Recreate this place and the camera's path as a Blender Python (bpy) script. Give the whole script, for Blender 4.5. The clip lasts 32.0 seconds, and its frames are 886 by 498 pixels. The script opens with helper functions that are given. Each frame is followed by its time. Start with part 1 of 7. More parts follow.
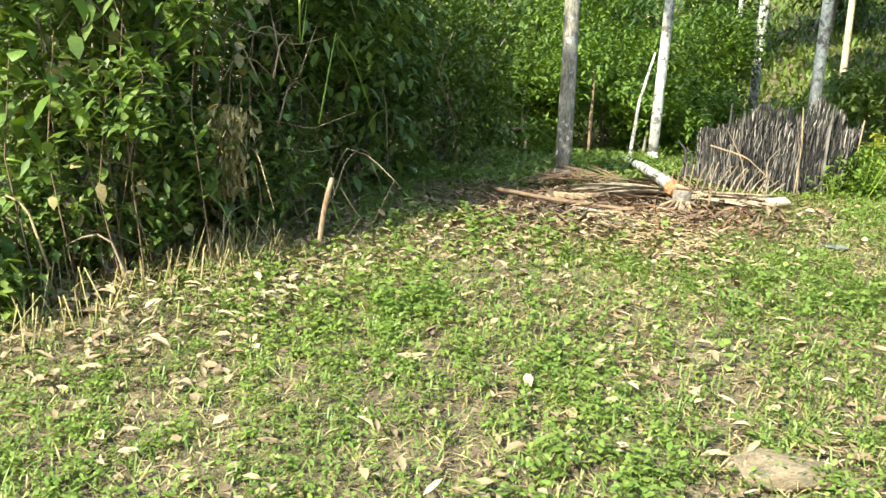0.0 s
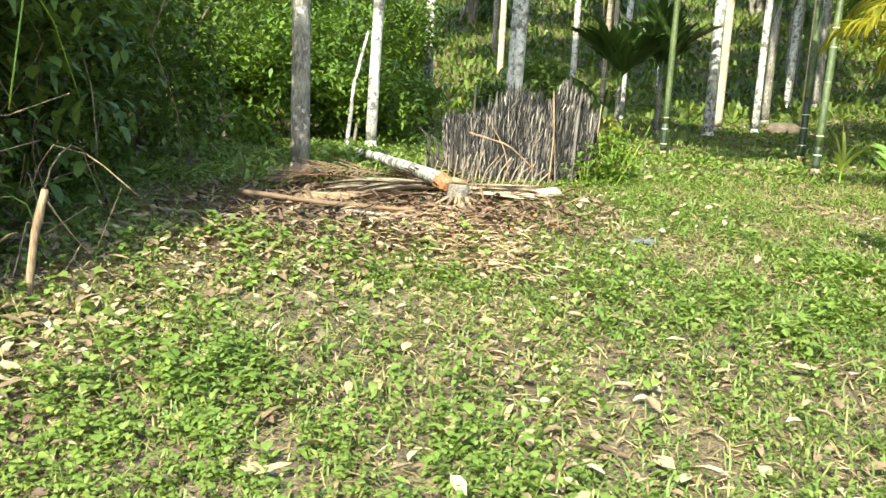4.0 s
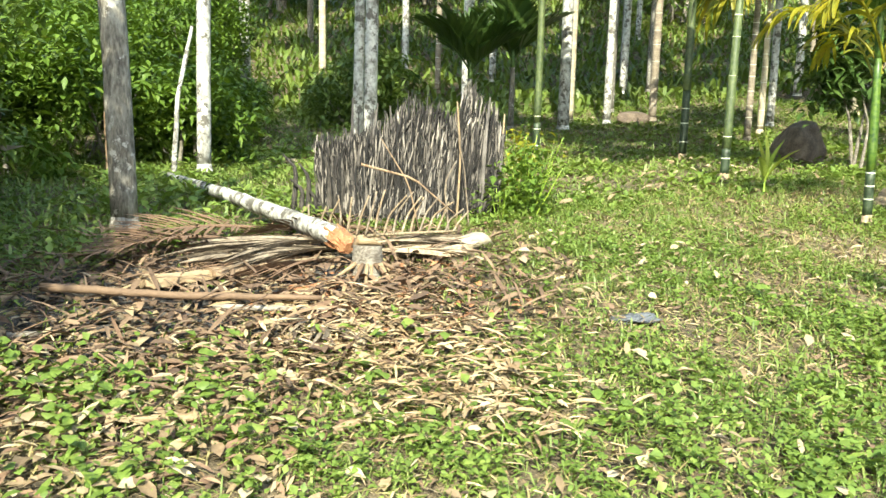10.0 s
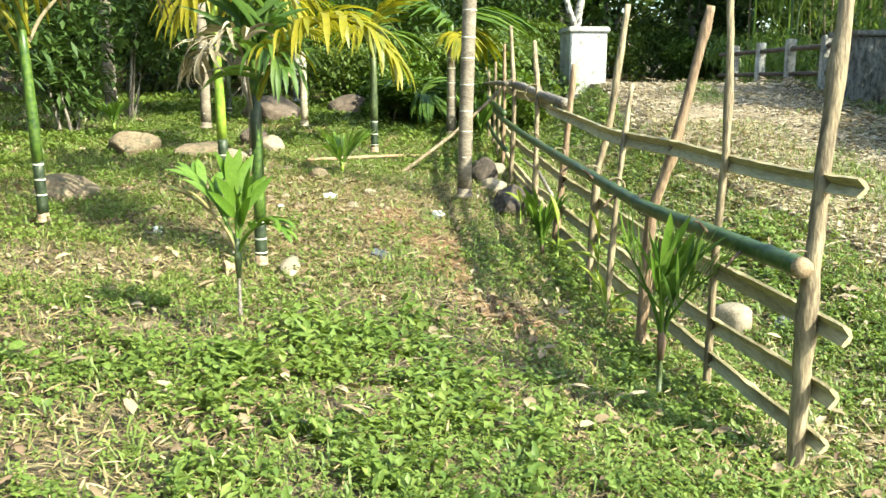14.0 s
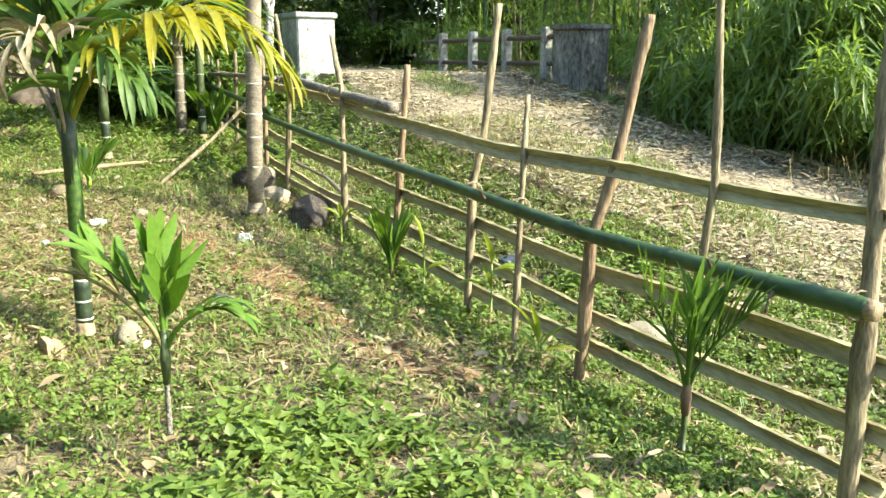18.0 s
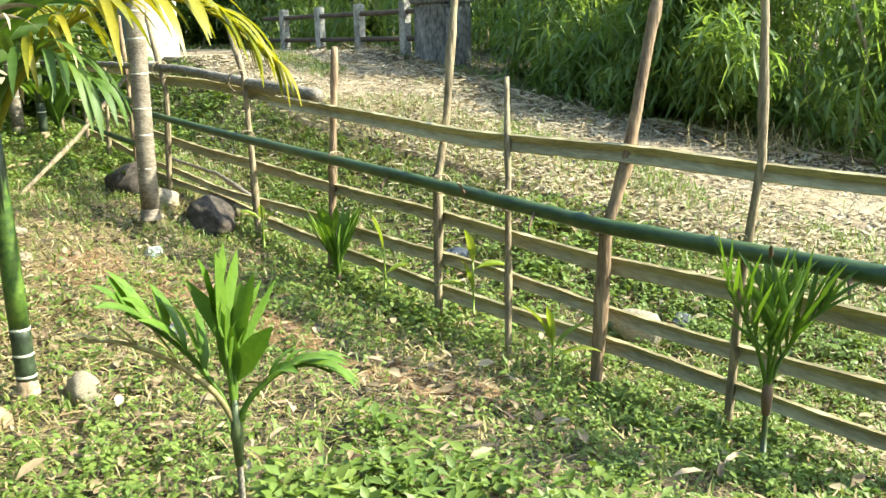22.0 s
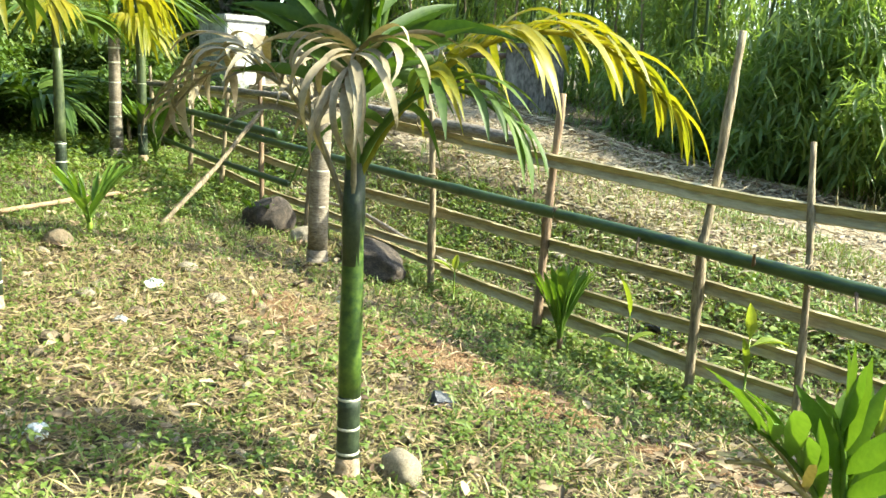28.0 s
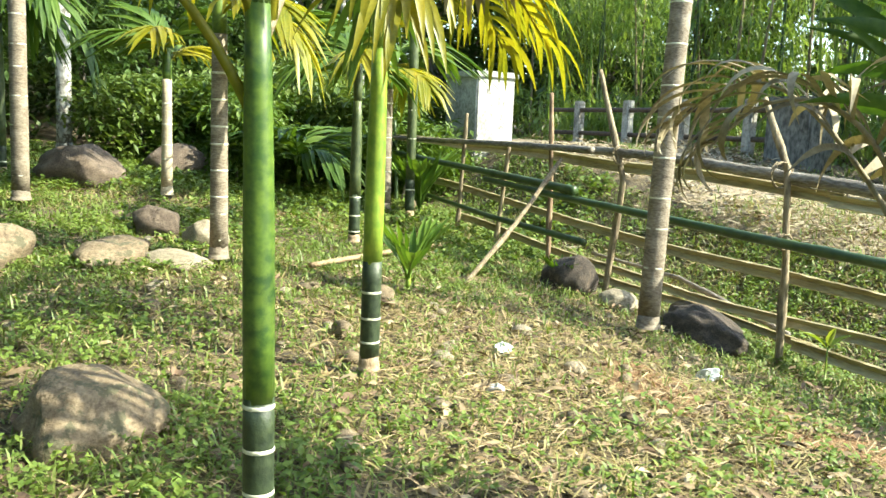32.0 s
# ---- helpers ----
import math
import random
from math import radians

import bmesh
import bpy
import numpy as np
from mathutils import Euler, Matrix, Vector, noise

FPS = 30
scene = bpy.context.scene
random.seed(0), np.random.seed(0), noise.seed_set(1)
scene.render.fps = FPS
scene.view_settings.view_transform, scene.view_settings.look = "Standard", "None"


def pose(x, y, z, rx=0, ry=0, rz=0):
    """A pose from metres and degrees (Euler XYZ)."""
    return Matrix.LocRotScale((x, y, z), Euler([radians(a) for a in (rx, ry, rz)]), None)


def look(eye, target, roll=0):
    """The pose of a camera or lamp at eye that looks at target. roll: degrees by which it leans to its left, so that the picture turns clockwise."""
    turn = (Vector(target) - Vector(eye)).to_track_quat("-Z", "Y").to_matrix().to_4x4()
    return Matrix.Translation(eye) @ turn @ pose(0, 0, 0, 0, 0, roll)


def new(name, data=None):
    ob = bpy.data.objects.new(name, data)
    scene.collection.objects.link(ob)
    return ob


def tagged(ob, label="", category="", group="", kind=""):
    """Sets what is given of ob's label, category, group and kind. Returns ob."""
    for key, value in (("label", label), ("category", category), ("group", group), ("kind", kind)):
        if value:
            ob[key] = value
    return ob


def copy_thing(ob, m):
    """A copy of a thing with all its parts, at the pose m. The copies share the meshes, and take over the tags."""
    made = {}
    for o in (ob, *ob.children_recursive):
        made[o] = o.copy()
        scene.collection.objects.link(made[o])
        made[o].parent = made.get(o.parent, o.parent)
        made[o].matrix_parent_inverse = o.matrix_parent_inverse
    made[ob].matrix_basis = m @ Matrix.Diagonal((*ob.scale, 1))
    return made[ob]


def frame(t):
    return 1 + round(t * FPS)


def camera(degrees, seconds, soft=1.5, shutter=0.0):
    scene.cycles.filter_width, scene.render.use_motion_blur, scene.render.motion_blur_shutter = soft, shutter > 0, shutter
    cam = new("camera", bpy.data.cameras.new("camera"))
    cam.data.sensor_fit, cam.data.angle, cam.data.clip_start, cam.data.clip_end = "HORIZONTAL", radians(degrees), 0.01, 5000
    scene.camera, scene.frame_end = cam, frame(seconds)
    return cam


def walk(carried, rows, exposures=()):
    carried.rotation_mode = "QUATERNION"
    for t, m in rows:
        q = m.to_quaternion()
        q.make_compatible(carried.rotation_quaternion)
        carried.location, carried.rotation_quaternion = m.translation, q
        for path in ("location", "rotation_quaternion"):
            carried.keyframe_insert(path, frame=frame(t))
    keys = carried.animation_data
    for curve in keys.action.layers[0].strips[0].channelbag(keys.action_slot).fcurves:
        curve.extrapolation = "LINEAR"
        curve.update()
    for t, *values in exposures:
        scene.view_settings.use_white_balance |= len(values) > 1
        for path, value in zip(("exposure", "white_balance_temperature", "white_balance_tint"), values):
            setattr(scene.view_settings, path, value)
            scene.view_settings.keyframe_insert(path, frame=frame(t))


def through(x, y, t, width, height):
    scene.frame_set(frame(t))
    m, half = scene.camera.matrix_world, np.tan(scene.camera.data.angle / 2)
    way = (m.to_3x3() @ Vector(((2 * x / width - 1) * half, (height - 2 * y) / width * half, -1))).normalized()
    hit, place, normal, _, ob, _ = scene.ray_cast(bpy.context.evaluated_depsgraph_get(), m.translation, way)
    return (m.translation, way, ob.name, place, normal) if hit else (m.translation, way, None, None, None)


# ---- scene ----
cam = camera(53.9, 32.0, soft=1.5)
# seconds, x, y, z, yaw, pitch, roll
ROWS = [
    (0, -0.016, -0.435, 1.717, 2.71, -9.82, 3.29),
    (0.5, -0.077, -0.166, 1.711, 0.91, -9.57, 3.02),
    (1, -0.148, -0.005, 1.69, -2.65, -9.26, 3.29),
    (1.5, -0.278, 0.164, 1.681, -6.45, -9.41, 3.82),
    (2, -0.413, 0.333, 1.675, -8.22, -10.48, 3.76),
    (2.5, -0.518, 0.528, 1.656, -8.48, -11.04, 2.84),
    (3, -0.581, 0.709, 1.641, -10.26, -10.44, 2.45),
    (3.5, -0.649, 0.867, 1.621, -15.21, -9.74, 2.62),
    (4, -0.733, 1.02, 1.622, -20.59, -9.25, 3.33),
    (4.5, -0.821, 1.135, 1.658, -24.27, -8.98, 3.22),
    (6.5, -0.834, 1.827, 1.697, -26.66, -9.67, 2.45),
    (7, -0.775, 1.974, 1.712, -26.02, -9.59, 1.83),
    (7.5, -0.734, 2.1, 1.721, -24.95, -8.99, 1.44),
    (8, -0.769, 2.275, 1.745, -25.24, -9.28, 1.41),
    (8.5, -0.735, 2.539, 1.779, -29.3, -10.56, 2.26),
    (9, -0.711, 2.688, 1.805, -31.52, -10.71, 2.4),
    (9.5, -0.624, 2.837, 1.824, -31.66, -9.82, 1.78),
    (10, -0.538, 2.999, 1.838, -33.1, -9.72, 1.42),
    (10.5, -0.559, 3.128, 1.868, -38.43, -9.74, 2.21),
    (11, -0.544, 3.282, 1.89, -46.01, -9.24, 2.84),
    (11.5, -0.306, 3.411, 1.885, -54.79, -6.74, 1.59),
    (12, -0.155, 3.549, 1.869, -65.88, -8.32, 0.44),
    (12.5, -0.133, 3.819, 1.886, -78.32, -9.97, 1.08),
    (13, -0.14, 3.976, 1.914, -86.15, -10.65, 1.06),
    (13.5, -0.056, 4.102, 1.912, -89.01, -11.13, 0.05),
    (14, 0.073, 4.256, 1.91, -90.99, -10.93, 0.13),
    (14.5, 0.198, 4.359, 1.934, -93.81, -11.22, 0.25),
    (15, 0.333, 4.525, 1.937, -99.29, -11.05, 0.76),
    (15.5, 0.429, 4.749, 1.974, -104.81, -11.2, 1.51),
    (17.5, 0.976, 5.273, 2.013, -113.39, -11.41, 1.55),
    (18, 1.092, 5.346, 2.062, -114.12, -12.25, 0.41),
    (18.5, 1.213, 5.462, 2.053, -115.37, -12.63, -0.02),
    (19, 1.353, 5.471, 2.041, -116.77, -13.71, -0.57),
    (19.5, 1.487, 5.491, 2.017, -119.42, -15.02, -0.75),
    (20, 1.579, 5.618, 2.036, -123.01, -15.56, -0.39),
    (20.5, 1.671, 5.707, 2.049, -125.37, -15.14, -0.37),
    (21, 1.745, 5.77, 2.092, -126.28, -14.97, -0.56),
    (21.5, 1.82, 5.821, 2.102, -126.78, -14.48, -0.95),
    (22, 1.892, 5.845, 2.102, -126.63, -14, -1.33),
    (22.5, 1.987, 5.941, 2.119, -127.05, -13.75, -1.12),
    (23, 2.113, 6.044, 2.144, -127.45, -13.76, -0.52),
    (23.5, 2.219, 6.142, 2.143, -127.34, -13.48, -0.12),
    (24, 2.311, 6.209, 2.155, -126.72, -13.53, -0.02),
    (24.5, 2.403, 6.338, 2.115, -126.9, -12.87, 0.9),
    (26.5, 2.759, 6.573, 2.127, -130.513, -11.956, 2.401),
    (27, 2.888, 6.621, 2.102, -130.889, -11.408, 2.795),
    (27.5, 2.997, 6.660, 2.088, -130.655, -11.257, 3.171),
    (28, 3.053, 6.717, 2.102, -128.583, -11.317, 2.707),
    (28.5, 3.185, 6.788, 2.091, -127.046, -11.045, 2.489),
    (29, 3.312, 6.889, 2.076, -125.753, -10.463, 2.295),
    (29.5, 3.434, 6.967, 2.061, -123.618, -9.701, 2.030),
    (30, 3.532, 7.061, 2.051, -121.574, -9.009, 1.892),
    (30.5, 3.613, 7.076, 2.054, -119.192, -8.734, 1.460),
    (31, 3.690, 7.126, 2.040, -117.905, -8.440, 1.489),
    (31.5, 3.800, 7.242, 2.041, -117.877, -8.444, 2.033),
    (32, 3.998, 7.319, 1.985, -117.724, -7.828, 2.477),
]
walk(cam, [(t, pose(x, y, z, 90 + pitch, 0, yaw) @ pose(0, 0, 0, 0, 0, roll)) for t, x, y, z, yaw, pitch, roll in ROWS],
     exposures=[(0, 2.06, 6600, -2), (9, 2.02, 6600, -2), (14, 2.02, 6600, -2), (20, 2.09, 6600, -2), (32, 2.14, 6600, -2)])

# ---- sky and sun ----
SUN_FROM = Vector((-0.62, -0.80, 0.86)).normalized()
sky_world = bpy.data.worlds.new("sky")
scene.world = sky_world
sky_world.use_nodes = True
wn = sky_world.node_tree
sky = wn.nodes.new("ShaderNodeTexSky")
sky.sky_type, sky.sun_disc = "NISHITA", False
sky.sun_elevation = math.asin(SUN_FROM.z)
sky.sun_rotation = math.atan2(SUN_FROM.x, SUN_FROM.y)
sky.air_density, sky.dust_density = 1.0, 1.5
wn.links.new(sky.outputs["Color"], wn.nodes["Background"].inputs["Color"])
wn.nodes["Background"].inputs["Strength"].default_value = 0.15
sun = new("sun", bpy.data.lights.new("sun", "SUN"))
sun.data.energy, sun.data.angle, sun.data.color = 3.5, radians(0.55), (1.0, 0.93, 0.80)
sun.matrix_world = look((0, 0, 30), Vector((0, 0, 30)) - SUN_FROM)

# ---- materials ----
def material(name):
    m = bpy.data.materials.new(name)
    m.use_nodes = True
    nt = m.node_tree
    return m, nt, nt.nodes["Principled BSDF"]


def node(nt, kind, **values):
    n = nt.nodes.new(kind)
    for key, value in values.items():
        n.inputs[key.replace("_", " ")].default_value = value
    return n


def ramp(nt, fac, stops):
    r = nt.nodes.new("ShaderNodeValToRGB")
    e = r.color_ramp.elements
    while len(e) < len(stops):
        e.new(0.5)
    for k, (at, col) in zip(e, stops):
        k.position, k.color = at, (*col, 1)
    nt.links.new(fac, r.inputs["Fac"])
    return r.outputs["Color"]


def noise_tex(nt, scale, detail=4.0, rough=0.6, stretch=None, coord="Object"):
    tc = nt.nodes.new("ShaderNodeTexCoord")
    n = node(nt, "ShaderNodeTexNoise", Scale=scale, Detail=detail, Roughness=rough)
    if stretch:
        mp = nt.nodes.new("ShaderNodeMapping")
        mp.inputs["Scale"].default_value = stretch
        nt.links.new(tc.outputs[coord], mp.inputs["Vector"])
        nt.links.new(mp.outputs["Vector"], n.inputs["Vector"])
    else:
        nt.links.new(tc.outputs[coord], n.inputs["Vector"])
    return n.outputs["Fac"]


def mix(nt, fac, a, b, blend="MIX"):
    m = nt.nodes.new("ShaderNodeMix")
    m.data_type, m.blend_type = "RGBA", blend
    for sock, v in ((m.inputs[0], fac), (m.inputs[6], a), (m.inputs[7], b)):
        if isinstance(v, (int, float)):
            sock.default_value = v
        elif isinstance(v, tuple):
            sock.default_value = (*v, 1)
        else:
            nt.links.new(v, sock)
    return m.outputs[2]


def bump(nt, bsdf, height, strength=0.4, distance=0.02):
    b = node(nt, "ShaderNodeBump", Strength=strength, Distance=distance)
    nt.links.new(height, b.inputs["Height"])
    nt.links.new(b.outputs["Normal"], bsdf.inputs["Normal"])


def leaf_mat(name, cols, through=0.35, rough=0.5, island=True, patch=0.35):
    """Foliage: colour by leaf, drifting over the plant, with light passing through."""
    m, nt, b = material(name)
    if island:
        g = nt.nodes.new("ShaderNodeNewGeometry")
        fac = g.outputs["Random Per Island"]
    else:
        fac = nt.nodes.new("ShaderNodeObjectInfo").outputs["Random"]
    col = ramp(nt, fac, [(i / (len(cols) - 1), c) for i, c in enumerate(cols)])
    drift = noise_tex(nt, 1.7, 3)
    col = mix(nt, patch, col, ramp(nt, drift, [(0.3, cols[0]), (0.7, cols[-1])]))
    vein = noise_tex(nt, 60, 2)
    col = mix(nt, 0.25, col, ramp(nt, vein, [(0.3, tuple(0.6 * c for c in cols[0])), (0.7, cols[-1])]))
    nt.links.new(col, b.inputs["Base Color"])
    b.inputs["Roughness"].default_value = rough
    t = nt.nodes.new("ShaderNodeBsdfTranslucent")
    warm = mix(nt, 1.0, col, (1.0, 1.0, 0.45), "MULTIPLY")
    nt.links.new(warm, t.inputs["Color"])
    ms = nt.nodes.new("ShaderNodeMixShader")
    ms.inputs[0].default_value = through
    nt.links.new(b.outputs[0], ms.inputs[1])
    nt.links.new(t.outputs[0], ms.inputs[2])
    nt.links.new(ms.outputs[0], nt.nodes["Material Output"].inputs["Surface"])
    return m


def charred(name, by_piece=False):
    """Burnt fibres: most sooty, some grey, a few bared to pale wood."""
    m, nt, b = material(name)
    pick = nt.nodes.new("ShaderNodeObjectInfo").outputs["Random"] if by_piece else nt.nodes.new("ShaderNodeNewGeometry").outputs["Random Per Island"]
    pale = (0.17, 0.152, 0.135) if by_piece else (0.40, 0.355, 0.305)
    col = ramp(nt, pick, [(0.0, (0.007, 0.007, 0.007)), (0.44, (0.020, 0.018, 0.017)), (0.60, (0.07, 0.061, 0.055)), (0.82, tuple(0.6 * c for c in pale)), (1.0, pale)])
    streak = noise_tex(nt, 9.0, 4, 0.7, (3.0, 3.0, 0.8))
    col = mix(nt, ramp(nt, streak, [(0.54, (0, 0, 0)), (0.66, (0.8, 0.8, 0.8))]), col, (0.012, 0.011, 0.010))
    soot = noise_tex(nt, 2.2, 5, 0.6)
    col = mix(nt, ramp(nt, soot, [(0.44, (0, 0, 0)), (0.62, (0.8, 0.8, 0.8))]), col, (0.016, 0.014, 0.013))
    nt.links.new(col, b.inputs["Base Color"])
    b.inputs["Roughness"].default_value = 0.9
    bump(nt, b, noise_tex(nt, 70, 3), 0.8, 0.01)
    return m


def grain_mat(name, stops, scale=8.0, stretch=None, rough=0.8, fine=60.0, bump_by=0.5, dist=0.01, island=0.0, spots=None):
    """Wood, bark, stone, earth: two scales of noise through a ramp, with relief."""
    m, nt, b = material(name)
    n1 = noise_tex(nt, scale, 6, 0.65, stretch)
    n2 = noise_tex(nt, fine, 4, 0.6, stretch)
    stops = [(0.5 + (p - 0.5) * 0.55, c) for p, c in stops]
    col = ramp(nt, n1, stops)
    col = mix(nt, 0.45, col, ramp(nt, n2, [(0.38, stops[0][1]), (0.62, stops[-1][1])]))
    if island:
        g = nt.nodes.new("ShaderNodeNewGeometry")
        col = mix(nt, island, col, ramp(nt, g.outputs["Random Per Island"], [(0.0, stops[0][1]), (0.5, stops[len(stops) // 2][1]), (1.0, stops[-1][1])]))
    if spots:
        at, tint, sc = spots
        sp = noise_tex(nt, sc, 5, 0.7)
        edge = ramp(nt, sp, [(at, (0, 0, 0)), (at + 0.06, (1, 1, 1))])
        col = mix(nt, edge, col, tint)
    nt.links.new(col, b.inputs["Base Color"])
    b.inputs["Roughness"].default_value = rough
    bump(nt, b, n2, bump_by, dist)
    return m

# ---- tools ----
def part(name, mesh, mat, parent, label=""):
    """One mesh object under a thing or a part."""
    if isinstance(mesh, bmesh.types.BMesh):
        me = bpy.data.meshes.new(name)
        mesh.to_mesh(me)
        mesh.free()
        mesh = me
    if mat is not None and not mesh.materials:
        mesh.materials.append(mat)
    ob = new(name, mesh)
    ob.parent = parent
    if label:
        ob["label"] = label
    return ob


def thing(name, at, label, category, group="", kind="", turn=0.0):
    e = new(name)
    e.empty_display_size = 0.1
    e.matrix_basis = pose(*at, 0, 0, turn)
    return tagged(e, label, category, group, kind)


def grid_mesh(name, v, f, smooth=True):
    """A mesh from an array of points and an array of faces, three or four corners each."""
    me = bpy.data.meshes.new(name)
    v, f = np.asarray(v, np.float32), np.asarray(f, np.int32)
    n, k = f.shape
    me.vertices.add(len(v))
    me.vertices.foreach_set("co", v.ravel())
    me.loops.add(n * k)
    me.loops.foreach_set("vertex_index", f.ravel())
    me.polygons.add(n)
    me.polygons.foreach_set("loop_start", np.arange(0, n * k, k, dtype=np.int32))
    me.polygons.foreach_set("use_smooth", np.full(n, smooth))
    me.update(calc_edges=True)
    return me


def tube(path, radii, sides=10, cap=True, squash=1.0, wobble=0.0, seed=0):
    """Points and quads of a tapered tube along a path."""
    path = np.array(path, float)
    radii = np.broadcast_to(np.asarray(radii, float), (len(path),))
    r = np.random.RandomState(seed)
    tan = np.gradient(path, axis=0)
    tan /= np.linalg.norm(tan, axis=1)[:, None] + 1e-9
    ref = np.array([0, 0, 1.0]) if abs(tan[:, 2].mean()) < 0.8 else np.array([1.0, 0, 0])
    a = np.cross(tan, ref)
    a /= np.linalg.norm(a, axis=1)[:, None]
    b = np.cross(tan, a)
    ang = np.linspace(0, 2 * math.pi, sides, endpoint=False)
    rr = radii[:, None] * (1 + wobble * (r.rand(len(path), sides) - 0.5))
    v = path[:, None] + a[:, None] * (np.cos(ang) * 1.0)[None, :, None] * rr[..., None] + b[:, None] * (np.sin(ang) * squash)[None, :, None] * rr[..., None]
    v = v.reshape(-1, 3)
    i, j = np.meshgrid(np.arange(len(path) - 1), np.arange(sides), indexing="ij")
    k = (j + 1) % sides
    f = np.stack([i * sides + j, i * sides + k, (i + 1) * sides + k, (i + 1) * sides + j], -1).reshape(-1, 4)
    if cap:
        n = len(v)
        v = np.vstack([v, path[:1], path[-1:]])
        m = (len(path) - 1) * sides
        j = np.arange(0, sides, 2)
        c0 = np.stack([np.full(len(j), n), (j + 2) % sides, (j + 1) % sides, j], -1)
        c1 = np.stack([np.full(len(j), n + 1), m + j, m + (j + 1) % sides, m + (j + 2) % sides], -1)
        f = np.vstack([f, c0, c1])
    return v, f


def joined(pieces):
    vs, fs, n = [], [], 0
    for v, f in pieces:
        vs.append(np.asarray(v, float))
        fs.append(np.asarray(f) + n)
        n += len(v)
    return np.vstack(vs), np.vstack(fs)


def turns(n, r, tilt_lo, tilt_hi):
    """Random leaf frames: n heading vectors, widths and normals."""
    yaw, tilt = r.rand(n) * 2 * math.pi, np.radians(tilt_lo + (tilt_hi - tilt_lo) * r.rand(n))
    d = np.stack([np.cos(yaw) * np.cos(tilt), np.sin(yaw) * np.cos(tilt), np.sin(tilt)], 1)
    w = np.stack([-np.sin(yaw), np.cos(yaw), (r.rand(n) - 0.5) * 0.8], 1)
    w /= np.linalg.norm(w, axis=1)[:, None]
    return d, w, np.cross(d, w)


def leaves(at, length, width, r, tilt=(-40, 50), droop=0.25, frames=None):
    """Folded leaves of five points and four triangles (as two quads each side of the midrib)."""
    n = len(at)
    d, w, up = frames if frames else turns(n, r, *tilt)
    length = (np.broadcast_to(length, n) * (0.6 + 0.8 * r.rand(n)))[:, None]
    width = (np.broadcast_to(width, n) * (0.7 + 0.6 * r.rand(n)))[:, None]
    tip = at + d * length - np.array([0, 0, 1.0]) * length * droop
    mid = at + d * length * 0.5
    lf = mid + w * width * 0.5 + up * width * 0.18
    rt = mid - w * width * 0.5 + up * width * 0.18
    v = np.stack([at, lf, tip, rt, mid - up * width * 0.02], 1).reshape(-1, 3)
    o = (np.arange(n) * 5)[:, None]
    f = np.concatenate([o + [0, 4, 1], o + [4, 2, 1], o + [0, 3, 4], o + [4, 3, 2]], 0)
    return v, f


def thin_leaves(at, length, width, r, tilt=(-40, 50), droop=0.25, frames=None):
    """Leaves of four points folded along the midrib: two triangles each."""
    n = len(at)
    d, w, up = frames if frames else turns(n, r, *tilt)
    length = (np.broadcast_to(length, n) * (0.6 + 0.8 * r.rand(n)))[:, None]
    width = (np.broadcast_to(width, n) * (0.7 + 0.6 * r.rand(n)))[:, None]
    tip = at + d * length - np.array([0, 0, 1.0]) * length * droop
    mid = 0.55 * at + 0.45 * tip
    lf = mid + w * width * 0.5 + up * width * 0.2
    rt = mid - w * width * 0.5 + up * width * 0.2
    v = np.stack([at, rt, tip, lf], 1).reshape(-1, 3)
    o = (np.arange(n) * 4)[:, None]
    return v, np.concatenate([o + [0, 1, 2], o + [0, 2, 3]], 0)


def blades(at, length, width, r, tilt=(20, 80), droop=0.45):
    """Grass blades bent over at half length: five points and three triangles each."""
    n = len(at)
    d, w, up = turns(n, r, *tilt)
    length = (np.broadcast_to(length, n) * (0.5 + 1.0 * r.rand(n)))[:, None]
    width = (np.broadcast_to(width, n) * (0.7 + 0.6 * r.rand(n)))[:, None]
    mid = at + d * length * 0.55
    tip = mid + d * length * 0.45 - np.array([0, 0, 1.0]) * length * droop * (0.3 + 0.9 * r.rand(n))[:, None]
    v = np.stack([at - w * width * 0.4, at + w * width * 0.4, mid - w * width * 0.5, mid + w * width * 0.5, tip], 1).reshape(-1, 3)
    o = (np.arange(n) * 5)[:, None]
    return v, np.concatenate([o + [0, 1, 3], o + [0, 3, 2], o + [2, 3, 4]], 0)


def round_leaves(at, length, width, r, tilt=(-10, 45), droop=0.2):
    """Oval leaves of six points and four triangles, folded a little."""
    n = len(at)
    d, w, up = turns(n, r, *tilt)
    length = (np.broadcast_to(length, n) * (0.6 + 0.8 * r.rand(n)))[:, None]
    width = (np.broadcast_to(width, n) * (0.75 + 0.5 * r.rand(n)))[:, None]
    down = np.array([0, 0, 1.0]) * length * droop
    a, b = at + d * length * 0.32 - down * 0.1, at + d * length * 0.70 - down * 0.5
    tip = at + d * length - down
    v = np.stack([at, a - w * width * 0.46 + up * width * 0.14, b - w * width * 0.42 + up * width * 0.12, tip, b + w * width * 0.42 + up * width * 0.12, a + w * width * 0.46 + up * width * 0.14], 1).reshape(-1, 3)
    o = (np.arange(n) * 6)[:, None]
    return v, np.concatenate([o + [0, 1, 5], o + [1, 2, 5], o + [5, 2, 4], o + [2, 3, 4]], 0)


